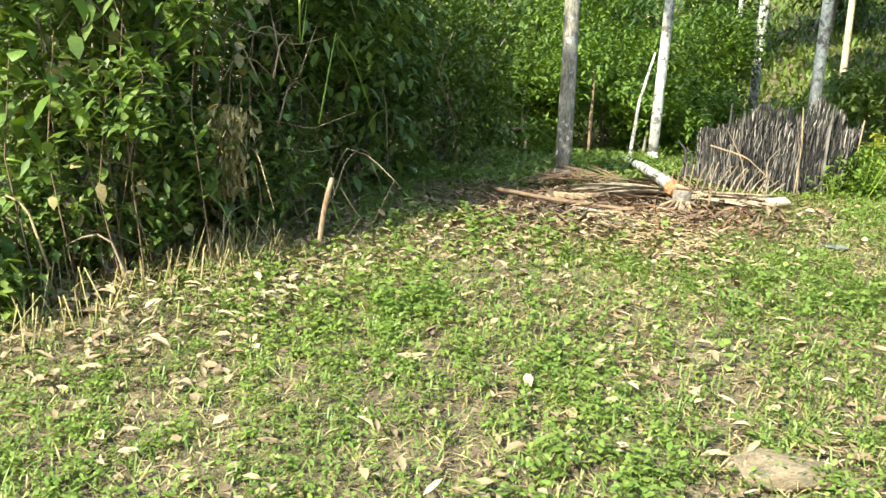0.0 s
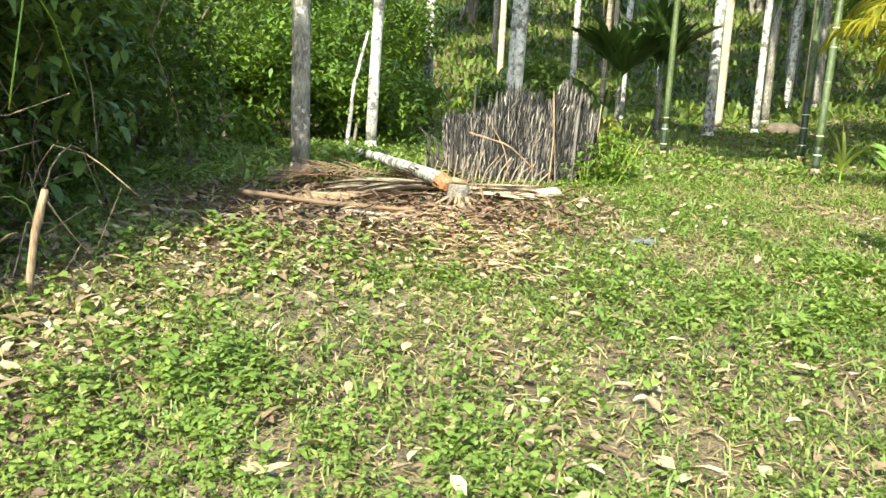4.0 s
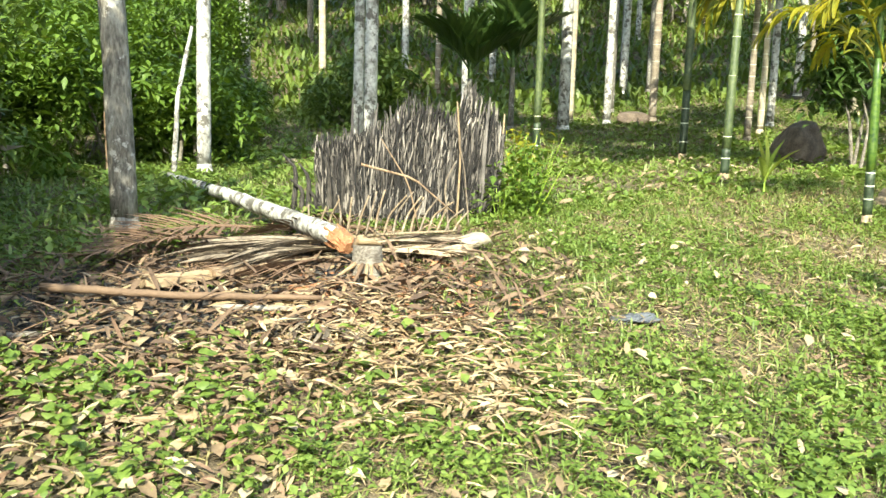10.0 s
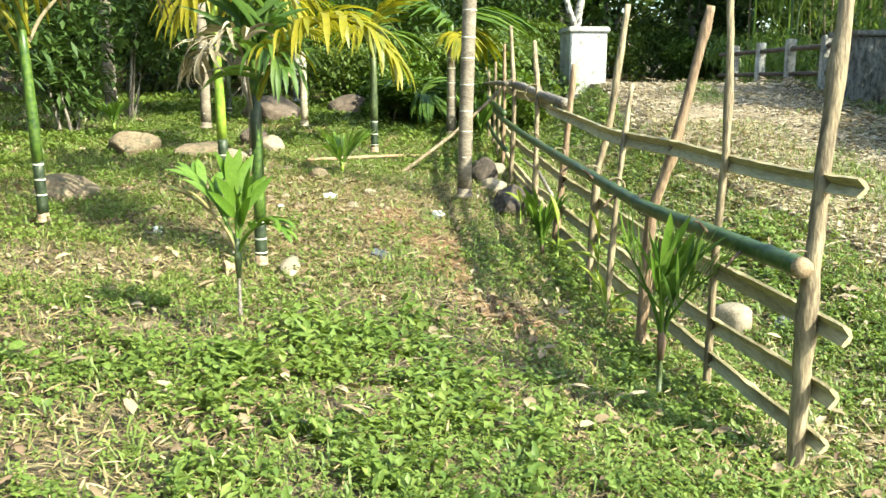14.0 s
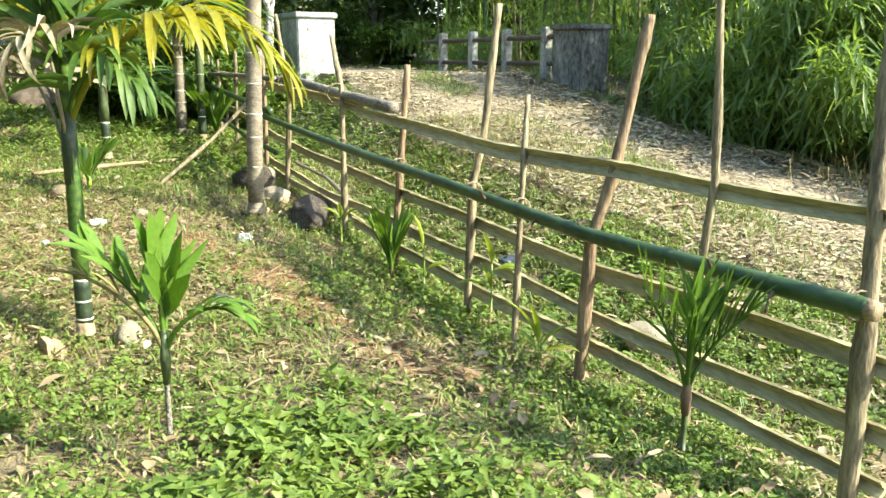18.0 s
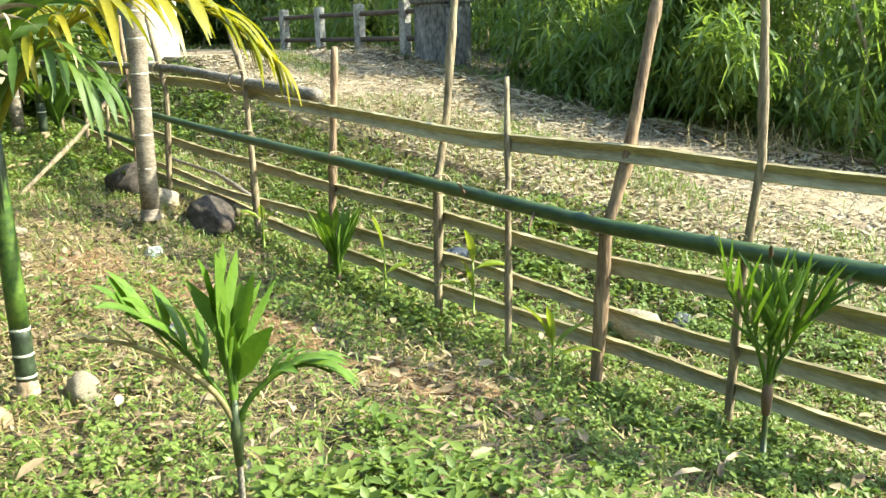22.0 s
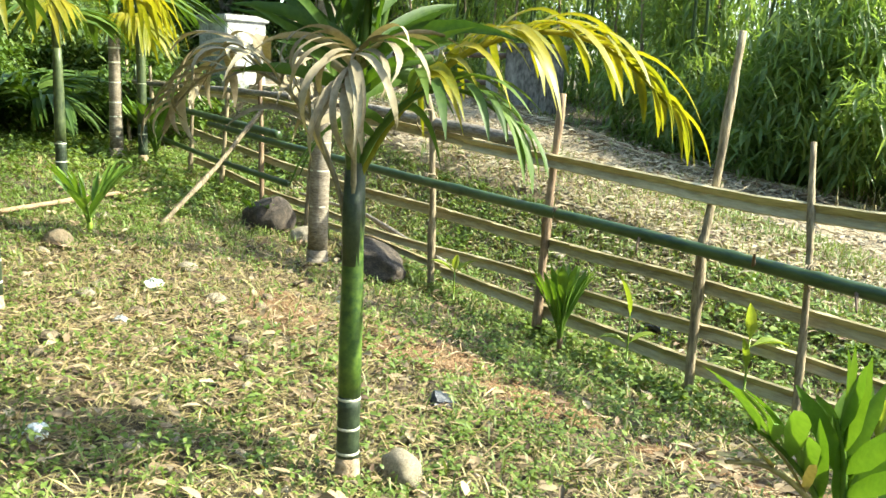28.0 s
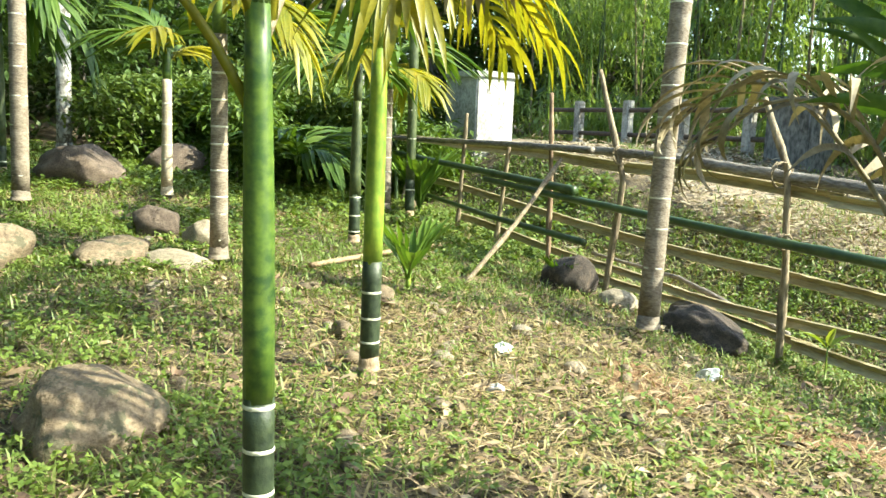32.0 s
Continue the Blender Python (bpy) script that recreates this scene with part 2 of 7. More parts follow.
def curled_leaves(at, length, width, r, tilt=(-14, 24)):
    """Dead leaves: eight points each, bent along and across."""
    n = len(at)
    d, w, up = turns(n, r, *tilt)
    w = w + up * (0.6 * (r.rand(n) - 0.5))[:, None]
    length = (np.broadcast_to(length, n) * (0.35 + 1.0 * r.rand(n)))[:, None]
    width = (np.broadcast_to(width, n) * (0.5 + 0.8 * r.rand(n)))[:, None]
    bow, cup = (0.10 * r.randn(n))[:, None] * length, (0.05 + 0.22 * r.rand(n))[:, None] * width
    side = (0.04 * r.randn(n))[:, None] * length
    m1 = at + d * length * 0.33 + up * np.abs(bow) * 0.5 + w * side * 0.5
    m2 = at + d * length * 0.70 + up * np.abs(bow) * 0.5 + w * side * 0.8
    tip = at + d * length + w * side
    v = np.stack([at, m1 + w * width * 0.45 + up * cup, m1, m1 - w * width * 0.45 + up * cup, m2 + w * width * 0.38 + up * cup, m2, m2 - w * width * 0.38 + up * cup, tip], 1).reshape(-1, 3)
    o = (np.arange(n) * 8)[:, None]
    tri = [[0, 2, 1], [0, 3, 2], [1, 2, 4], [2, 5, 4], [2, 3, 5], [3, 6, 5], [4, 5, 7], [5, 6, 7]]
    return v, np.concatenate([o + t for t in tri], 0)


def pebble_cloud(at, size, r):
    """Little irregular stones of six points."""
    n = len(at)
    s = (size * (0.4 + 1.2 * r.rand(n) ** 2))[:, None, None]
    base = np.array([(1, 0, 0), (0, 1, 0), (-1, 0, 0), (0, -1, 0), (0, 0, 0.7), (0, 0, -0.7)], float)
    v = (at[:, None] + s * (base[None] + 0.5 * (r.rand(n, 6, 3) - 0.5))).reshape(-1, 3)
    o = (np.arange(n) * 6)[:, None]
    tri = [[0, 1, 4], [1, 2, 4], [2, 3, 4], [3, 0, 4], [1, 0, 5], [2, 1, 5], [3, 2, 5], [0, 3, 5]]
    return v, np.concatenate([o + t for t in tri], 0)


def patchy(x, y, scale, seed):
    """Smooth noise over the plan, about 0 to 1, from a few crossed waves."""
    r = np.random.RandomState(seed)
    out = np.zeros_like(x)
    for k in range(7):
        a, s, p = r.rand() * 6.28, scale * (0.6 + 1.6 * r.rand()), r.rand() * 6.28
        out = out + np.sin((x * math.cos(a) + y * math.sin(a)) * s + p)
    return 0.5 + out / 7.5


def poly_ground(x, y):
    u, v = np.clip(x, -3.0, 22.0), np.clip(y, 1.0, 12.0)
    z = -0.109 + 0.0549 * u + 0.185 * v + 0.0015 * u * u - 0.0053 * u * v - 0.0078 * v * v
    z = np.maximum(z, -0.05)
    z = z - 0.055 * np.exp(-((x - 6.6) / 2.6) ** 2 - ((y - 5.3) / 1.7) ** 2)
    z = z - 0.07 * np.exp(-((y - 3.25) / 0.75) ** 2) * np.exp(-((x - 5.9) / 2.5) ** 4)
    z = z - 0.045 * np.exp(-((x - 5.2) ** 2 + (y - 5.1) ** 2) / 0.5)
    z = z + 0.03 * np.maximum(0, y - 12) + 0.02 * np.maximum(0, x - 22)
    k = np.clip((0.45 * x + 0.89 * y - 24) / 4, -30, 30)
    k2 = (0.45 * x + 0.89 * y - 24) / 4
    z = z + 0.26 * 4 * np.where(k2 < 30, np.log1p(np.exp(k)), np.minimum(k2, 60))
    # the road climbs on a bank towards the bridge
    crown_z = 0.07 + 0.143 * np.clip(x, 0.0, 12.3)
    s = np.clip((3.05 - y) / 1.35, 0, 1)
    return z + np.maximum(0, crown_z - z) * s * s * (3 - 2 * s) * np.clip((x - 0.8) / 2.4, 0, 1)


def land(x, y):
    """Height of the ground at one place."""
    return float(poly_ground(np.float64(x), np.float64(y)))

M_EARTH = grain_mat("grove_earth", [(0.30, (0.026, 0.019, 0.011)), (0.45, (0.090, 0.066, 0.034)), (0.58, (0.125, 0.092, 0.048)), (0.75, (0.27, 0.21, 0.12))], 7, fine=80, rough=0.95, bump_by=0.8, dist=0.03)
M_ROAD = grain_mat("dirt_road", [(0.28, (0.12, 0.089, 0.053)), (0.5, (0.225, 0.173, 0.105)), (0.75, (0.37, 0.295, 0.195))], 1.3, fine=40, rough=0.95, bump_by=0.9, dist=0.03, spots=(0.64, (0.17, 0.16, 0.06), 0.9))
M_RED = grain_mat("red_soil", [(0.3, (0.13, 0.068, 0.030)), (0.5, (0.20, 0.115, 0.055)), (0.7, (0.29, 0.175, 0.085))], 7, fine=60, rough=1.0, bump_by=0.9, dist=0.03)
M_ASH = grain_mat("charcoal_ash", [(0.3, (0.015, 0.014, 0.013)), (0.6, (0.05, 0.045, 0.04)), (0.8, (0.12, 0.11, 0.10))], 5, fine=60, rough=1.0, bump_by=0.9, dist=0.03)
M_BARK_W = grain_mat("lichen_palm_bark", [(0.30, (0.13, 0.12, 0.10)), (0.48, (0.36, 0.35, 0.31)), (0.70, (0.62, 0.61, 0.56))], 5, (1, 1, 0.7), fine=22, bump_by=0.7, spots=(0.52, (0.10, 0.09, 0.072), 9.0))
M_BARK_G = grain_mat("grey_brown_bark", [(0.30, (0.045, 0.037, 0.027)), (0.5, (0.12, 0.105, 0.080)), (0.72, (0.32, 0.30, 0.25))], 5, (1.6, 1.6, 0.5), fine=35, bump_by=0.9, spots=(0.57, (0.40, 0.38, 0.34), 11.0))
M_BARK_B = grain_mat("ringed_brown_bark", [(0.30, (0.10, 0.076, 0.052)), (0.5, (0.19, 0.15, 0.105)), (0.72, (0.33, 0.285, 0.215))], 4, (1, 1, 2.5), fine=40, bump_by=0.5)
M_BARK_P = grain_mat("pale_stem_bark", [(0.30, (0.28, 0.22, 0.14)), (0.7, (0.50, 0.44, 0.32))], 4, (1, 1, 2.0), fine=40, bump_by=0.5)
M_STEM = grain_mat("green_palm_stem", [(0.30, (0.018, 0.050, 0.011)), (0.48, (0.042, 0.098, 0.016)), (0.75, (0.15, 0.215, 0.030))], 2.0, (1, 1, 1.1), rough=0.42, fine=30, bump_by=0.15, dist=0.004)
M_STEM_O = grain_mat("olive_palm_stem", [(0.30, (0.026, 0.042, 0.016)), (0.52, (0.055, 0.080, 0.026)), (0.75, (0.13, 0.155, 0.06))], 3, (1, 1, 0.7), rough=0.5, fine=30, bump_by=0.3, dist=0.005)
M_STEM_L = grain_mat("lime_palm_stem", [(0.30, (0.10, 0.19, 0.022)), (0.52, (0.20, 0.30, 0.035)), (0.75, (0.34, 0.42, 0.055))], 2.2, (1, 1, 0.7), rough=0.42, fine=30, bump_by=0.15, dist=0.004)
M_STEM_D = grain_mat("dark_green_stem", [(0.30, (0.012, 0.022, 0.011)), (0.52, (0.025, 0.042, 0.018)), (0.75, (0.055, 0.075, 0.035))], 5, rough=0.5, fine=40, bump_by=0.3)
M_RING = grain_mat("pale_leaf_scar", [(0.3, (0.42, 0.42, 0.30)), (0.7, (0.72, 0.71, 0.58))], 9, fine=60, bump_by=0.3)
M_FOOT = grain_mat("root_foot_bark", [(0.3, (0.20, 0.14, 0.08)), (0.7, (0.46, 0.35, 0.22))], 7, fine=50, bump_by=0.9)
M_POST = grain_mat("peeled_stick", [(0.30, (0.085, 0.062, 0.036)), (0.5, (0.21, 0.16, 0.092)), (0.75, (0.39, 0.315, 0.195))], 9, (2, 2, 0.35), fine=40, bump_by=0.7)
M_POST_R = grain_mat("reddish_stick", [(0.30, (0.10, 0.060, 0.036)), (0.5, (0.21, 0.135, 0.078)), (0.75, (0.36, 0.255, 0.155))], 9, (2, 2, 0.35), fine=40, bump_by=0.7)
M_BOARD = grain_mat("split_bamboo", [(0.30, (0.25, 0.20, 0.095)), (0.5, (0.40, 0.335, 0.175)), (0.75, (0.54, 0.47, 0.27))], 3, (0.35, 2, 2), rough=0.55, fine=35, bump_by=0.3)
M_BAMBOO = grain_mat("green_bamboo_pole", [(0.30, (0.014, 0.036, 0.010)), (0.55, (0.030, 0.066, 0.018)), (0.8, (0.085, 0.125, 0.045))], 3, (0.3, 1, 1), rough=0.38, fine=30, bump_by=0.15, dist=0.004)
M_LOG = grain_mat("old_log_bark", [(0.30, (0.07, 0.055, 0.04)), (0.5, (0.15, 0.125, 0.095)), (0.75, (0.34, 0.31, 0.26))], 4, (0.5, 2, 2), fine=40, bump_by=0.9)
M_CUT = grain_mat("fresh_cut_wood", [(0.30, (0.22, 0.080, 0.030)), (0.6, (0.33, 0.135, 0.055)), (0.8, (0.45, 0.25, 0.125))], 14, fine=70, bump_by=0.8)
M_PALE = grain_mat("pale_split_wood", [(0.30, (0.17, 0.110, 0.058)), (0.7, (0.38, 0.28, 0.165))], 5, (0.4, 2, 2), fine=60, bump_by=0.6)
M_CHAR = charred("charred_fibre")
M_SPLINT = charred("charred_splint", True)
M_SOOT = grain_mat("soot_black_wood", [(0.25, (0.008, 0.008, 0.007)), (0.6, (0.030, 0.026, 0.023)), (0.85, (0.13, 0.11, 0.09))], 4, (3, 3, 0.6), fine=45, bump_by=0.9, dist=0.02)
M_STRAW = grain_mat("dry_straw", [(0.30, (0.15, 0.090, 0.042)), (0.5, (0.29, 0.20, 0.10)), (0.75, (0.52, 0.41, 0.25))], 6, fine=60, island=0.7, bump_by=0.2)
M_STRAW_D = grain_mat("brown_frond_litter", [(0.30, (0.046, 0.027, 0.017)), (0.5, (0.115, 0.070, 0.041)), (0.75, (0.26, 0.175, 0.105))], 6, fine=60, island=0.7, bump_by=0.2)
M_LITTER = grain_mat("dry_leaf_litter", [(0.30, (0.11, 0.070, 0.035)), (0.5, (0.235, 0.170, 0.092)), (0.75, (0.41, 0.335, 0.215))], 6, fine=60, island=0.75, bump_by=0.2)
M_ROCK = grain_mat("field_stone", [(0.30, (0.085, 0.060, 0.034)), (0.5, (0.165, 0.122, 0.072)), (0.75, (0.27, 0.21, 0.135))], 2.2, fine=12, bump_by=0.5, dist=0.02, spots=(0.54, (0.085, 0.078, 0.042), 2.6))
M_ROCK_B = grain_mat("brown_boulder", [(0.30, (0.055, 0.038, 0.026)), (0.5, (0.12, 0.085, 0.06)), (0.75, (0.22, 0.17, 0.125))], 3.5, fine=30, bump_by=0.9, dist=0.02)
M_ROCK_K = grain_mat("black_rock", [(0.30, (0.016, 0.013, 0.011)), (0.5, (0.048, 0.037, 0.029)), (0.75, (0.17, 0.13, 0.095))], 3.5, fine=30, bump_by=0.9, dist=0.02, spots=(0.66, (0.24, 0.19, 0.14), 4.0))
M_STONE_P = grain_mat("pale_pebble", [(0.30, (0.16, 0.125, 0.078)), (0.5, (0.27, 0.225, 0.15)), (0.75, (0.44, 0.385, 0.28))], 9, fine=60, bump_by=0.6)
M_LIME = grain_mat("whitewashed_concrete", [(0.28, (0.19, 0.185, 0.17)), (0.45, (0.37, 0.365, 0.345)), (0.75, (0.55, 0.54, 0.52))], 2.2, fine=25, bump_by=0.4, spots=(0.60, (0.20, 0.19, 0.175), 3.0))
M_POSTW = grain_mat("weathered_concrete_post", [(0.30, (0.14, 0.13, 0.11)), (0.5, (0.34, 0.32, 0.28)), (0.75, (0.56, 0.54, 0.49))], 2.5, fine=25, bump_by=0.5)
M_CONC = grain_mat("stained_concrete", [(0.30, (0.04, 0.04, 0.035)), (0.5, (0.11, 0.11, 0.10)), (0.75, (0.36, 0.35, 0.32))], 2.2, (1, 1, 0.5), fine=22, bump_by=0.6)
M_PIPE = grain_mat("rusty_rail", [(0.3, (0.05, 0.035, 0.025)), (0.7, (0.14, 0.10, 0.07))], 5, fine=40)
M_PLASTIC_W = grain_mat("crumpled_pale_plastic", [(0.3, (0.52, 0.55, 0.55)), (0.7, (0.78, 0.80, 0.79))], 12, fine=60, rough=0.35, bump_by=0.3)
M_PLASTIC_G = grain_mat("dull_grey_plastic", [(0.3, (0.05, 0.055, 0.065)), (0.7, (0.15, 0.16, 0.175))], 12, fine=60, rough=0.65, bump_by=0.3)
M_PLASTIC_B = grain_mat("crumpled_dark_plastic", [(0.3, (0.015, 0.018, 0.026)), (0.7, (0.06, 0.07, 0.09))], 12, fine=60, rough=0.3, bump_by=0.3)

L_WEED = leaf_mat("weed_leaf", [(0.074, 0.140, 0.022), (0.136, 0.225, 0.034), (0.265, 0.330, 0.072)], 0.38)
L_STRAWY = leaf_mat("dead_grass_blade", [(0.115, 0.078, 0.030), (0.245, 0.188, 0.072), (0.46, 0.40, 0.18)], 0.15, 0.65)
L_GRASS = leaf_mat("grass_blade", [(0.082, 0.155, 0.026), (0.152, 0.240, 0.046), (0.30, 0.335, 0.105)], 0.32)
L_TALL = leaf_mat("hill_grass", [(0.070, 0.125, 0.018), (0.115, 0.18, 0.026), (0.19, 0.235, 0.045)], 0.30)
L_DARK = leaf_mat("dark_bush_leaf", [(0.024, 0.055, 0.014), (0.048, 0.098, 0.020), (0.095, 0.15, 0.032)], 0.28, 0.42)
L_BUSH = leaf_mat("bush_leaf", [(0.050, 0.100, 0.020), (0.098, 0.170, 0.032), (0.20, 0.255, 0.060)], 0.36, 0.45)
L_BRIGHT = leaf_mat("bright_shrub_leaf", [(0.052, 0.105, 0.012), (0.092, 0.165, 0.018), (0.16, 0.24, 0.030)], 0.32)
L_BLEACH = leaf_mat("bleached_bamboo_leaf", [(0.20, 0.155, 0.085), (0.36, 0.30, 0.185), (0.58, 0.51, 0.36)], 0.12, 0.65)
L_BAMB = leaf_mat("bamboo_leaf", [(0.12, 0.215, 0.068), (0.18, 0.285, 0.088), (0.32, 0.40, 0.13)], 0.62, 0.42)
L_PALM = leaf_mat("palm_leaflet", [(0.035, 0.090, 0.012), (0.070, 0.145, 0.016), (0.13, 0.20, 0.025)], 0.38, 0.55, patch=0.25)
L_SEED = leaf_mat("seedling_leaflet", [(0.060, 0.140, 0.014), (0.105, 0.205, 0.020), (0.18, 0.28, 0.038)], 0.36, 0.5, patch=0.25)
L_LIME = leaf_mat("lime_seedling_leaf", [(0.20, 0.30, 0.030), (0.30, 0.38, 0.050), (0.40, 0.43, 0.10)], 0.42, 0.5, island=False, patch=0.35)
L_YELLOW = leaf_mat("yellowing_leaflet", [(0.09, 0.155, 0.014), (0.24, 0.26, 0.020), (0.46, 0.37, 0.030)], 0.5, 0.42, patch=0.55)
L_DRYF = leaf_mat("dried_leaflet", [(0.085, 0.060, 0.028), (0.20, 0.152, 0.078), (0.46, 0.395, 0.26)], 0.12, 0.7, patch=0.45)
M_STRAW_P = grain_mat("bleached_frond", [(0.30, (0.12, 0.080, 0.046)), (0.5, (0.22, 0.158, 0.096)), (0.75, (0.38, 0.30, 0.20))], 7, fine=50, bump_by=0.3)
M_STRAW_G = grain_mat("weathered_frond", [(0.30, (0.070, 0.052, 0.036)), (0.5, (0.15, 0.115, 0.080)), (0.75, (0.29, 0.235, 0.165))], 7, fine=50, bump_by=0.3)
M_HEAP = grain_mat("heap_straw", [(0.30, (0.050, 0.027, 0.016)), (0.5, (0.130, 0.074, 0.042)), (0.75, (0.28, 0.18, 0.108))], 6, fine=60, island=0.7, bump_by=0.2)

# ---- ground sheet, road, bare patches ----
rs = np.random.RandomState(11)
xs = np.concatenate([-np.geomspace(400, 8, 26), np.arange(-7.6, 26, 0.14), np.geomspace(26.5, 500, 26)])
ys = np.concatenate([-np.geomspace(400, 8, 26), np.arange(-7.6, 20, 0.14), np.geomspace(20.5, 500, 26)])
gx, gy = np.meshgrid(xs, ys)
gz = poly_ground(gx, gy) + np.where((np.abs(gx) < 26) & (np.abs(gy) < 20), 0.035 * (patchy(gx, gy, 2.6, 5) - 0.5) + 0.012 * (rs.rand(*gx.shape) - 0.5), 0)
nx = len(xs)
i, j = np.meshgrid(np.arange(len(ys) - 1), np.arange(nx - 1), indexing="ij")
quads = np.stack([i * nx + j, i * nx + j + 1, (i + 1) * nx + j + 1, (i + 1) * nx + j], -1).reshape(-1, 4)
me = grid_mesh("ground", np.stack([gx, gy, gz], -1).reshape(-1, 3), quads)
me.materials.append(M_EARTH)
tagged(new("ground", me), "sloping earth of a palm grove with weeds and dry patches", "ground", kind="structure")


def sheet(name, xs, lo, hi, lift, mat, label, category, n=12):
    """A strip lying on the ground between two edges, thinning out at its borders."""
    xs = np.asarray(xs, float)
    w = np.linspace(0, 1, n)
    px = np.repeat(xs[:, None], n, 1)
    edge = 0.12 * np.sin(xs * 2.3)[:, None]
    py = np.asarray(lo)[:, None] * (1 - w) + np.asarray(hi)[:, None] * w + edge * np.abs(2 * w - 1)
    rise = lift * np.clip(4 * np.minimum(w, 1 - w), -1, 1)[None, :] - 0.03 * (np.minimum(w, 1 - w) < 1e-6)[None, :]
    pz = poly_ground(px, py) + rise + 0.02 * (patchy(px, py, 4.0, 9) - 0.5)
    i, j = np.meshgrid(np.arange(len(xs) - 1), np.arange(n - 1), indexing="ij")
    q = np.stack([i * n + j, (i + 1) * n + j, (i + 1) * n + j + 1, i * n + j + 1], -1).reshape(-1, 4)
    me = grid_mesh(name, np.stack([px, py, pz], -1).reshape(-1, 3), q)
    me.materials.append(mat)
    return tagged(new(name, me), label, category, kind="structure")


rx = np.concatenate([np.linspace(-60, 3, 30), np.arange(3.2, 26, 0.2), np.linspace(26.5, 60, 20)])
FAR_X, FAR_Y = [-60, 0, 3, 6.3, 7.2, 8.4, 9.3, 11, 12.5, 60], [-3.2, -3.2, -2.6, -1.25, -0.9, -0.75, -0.7, -0.85, -0.95, -0.95]
NEAR_X, NEAR_Y = [-60, 0, 3, 5, 7, 9, 12.5, 60], [0.2, 0.2, 0.8, 1.5, 1.85, 2.05, 1.85, 1.7]
r_far, r_near = np.interp(rx, FAR_X, FAR_Y), np.interp(rx, NEAR_X, NEAR_Y)
sheet("road", rx, r_far, r_near, 0.05, M_ROAD, "pale dirt road with gravel and grassy edges", "road", 16)


def patch(name, x, y, rx, ry, mat, label, category, lift=0.02, turn=0.0):
    """A low mound of other soil with a ragged edge."""
    r = np.random.RandomState(int(abs(x * 31 + y * 17)))
    rad, ang = np.meshgrid(np.linspace(0, 1, 12), np.linspace(0, 2 * math.pi, 40, endpoint=False), indexing="ij")
    rag = 1 + 0.25 * np.interp(ang, np.linspace(0, 2 * math.pi, 15), np.append(r.rand(14), 0.5)) - 0.1
    lx, ly = rad * rag * rx * np.cos(ang), rad * rag * ry * np.sin(ang)
    c, s = math.cos(radians(turn)), math.sin(radians(turn))
    px, py = x + lx * c - ly * s, y + lx * s + ly * c
    pz = poly_ground(px, py) + lift * np.minimum(1, 3 * (1 - rad)) + 0.018 * (r.rand(*px.shape) - 0.5) * (rad < 0.95) - 0.03 * (rad > 0.99)
    i, j = np.meshgrid(np.arange(11), np.arange(40), indexing="ij")
    q = np.stack([i * 40 + j, (i + 1) * 40 + j, (i + 1) * 40 + (j + 1) % 40, i * 40 + (j + 1) % 40], -1).reshape(-1, 4)
    me = grid_mesh(name, np.stack([px, py, pz], -1).reshape(-1, 3), q)
    me.materials.append(mat)
    return tagged(new(name, me), label, category, kind="structure")


patch("soil_patch_1", 6.35, 4.25, 0.50, 0.28, M_RED, "bare reddish soil between the weeds", "soil", 0.025, 20)
patch("soil_patch_2", 4.75, 3.85, 0.45, 0.20, M_RED, "bare reddish soil beside the fence", "soil", 0.025, 25)
patch("soil_patch_3", 5.60, 4.12, 0.38, 0.20, M_RED, "bare reddish soil on the slope", "soil", 0.02, 10)
patch("soil_patch_4", 7.05, 4.60, 0.42, 0.24, M_RED, "bare reddish soil between straw", "soil", 0.02, -20)
patch("ash_patch", 0.75, 7.30, 1.15, 0.80, M_ASH, "black ash and charcoal under dry fronds", "ash", 0.03, 20)

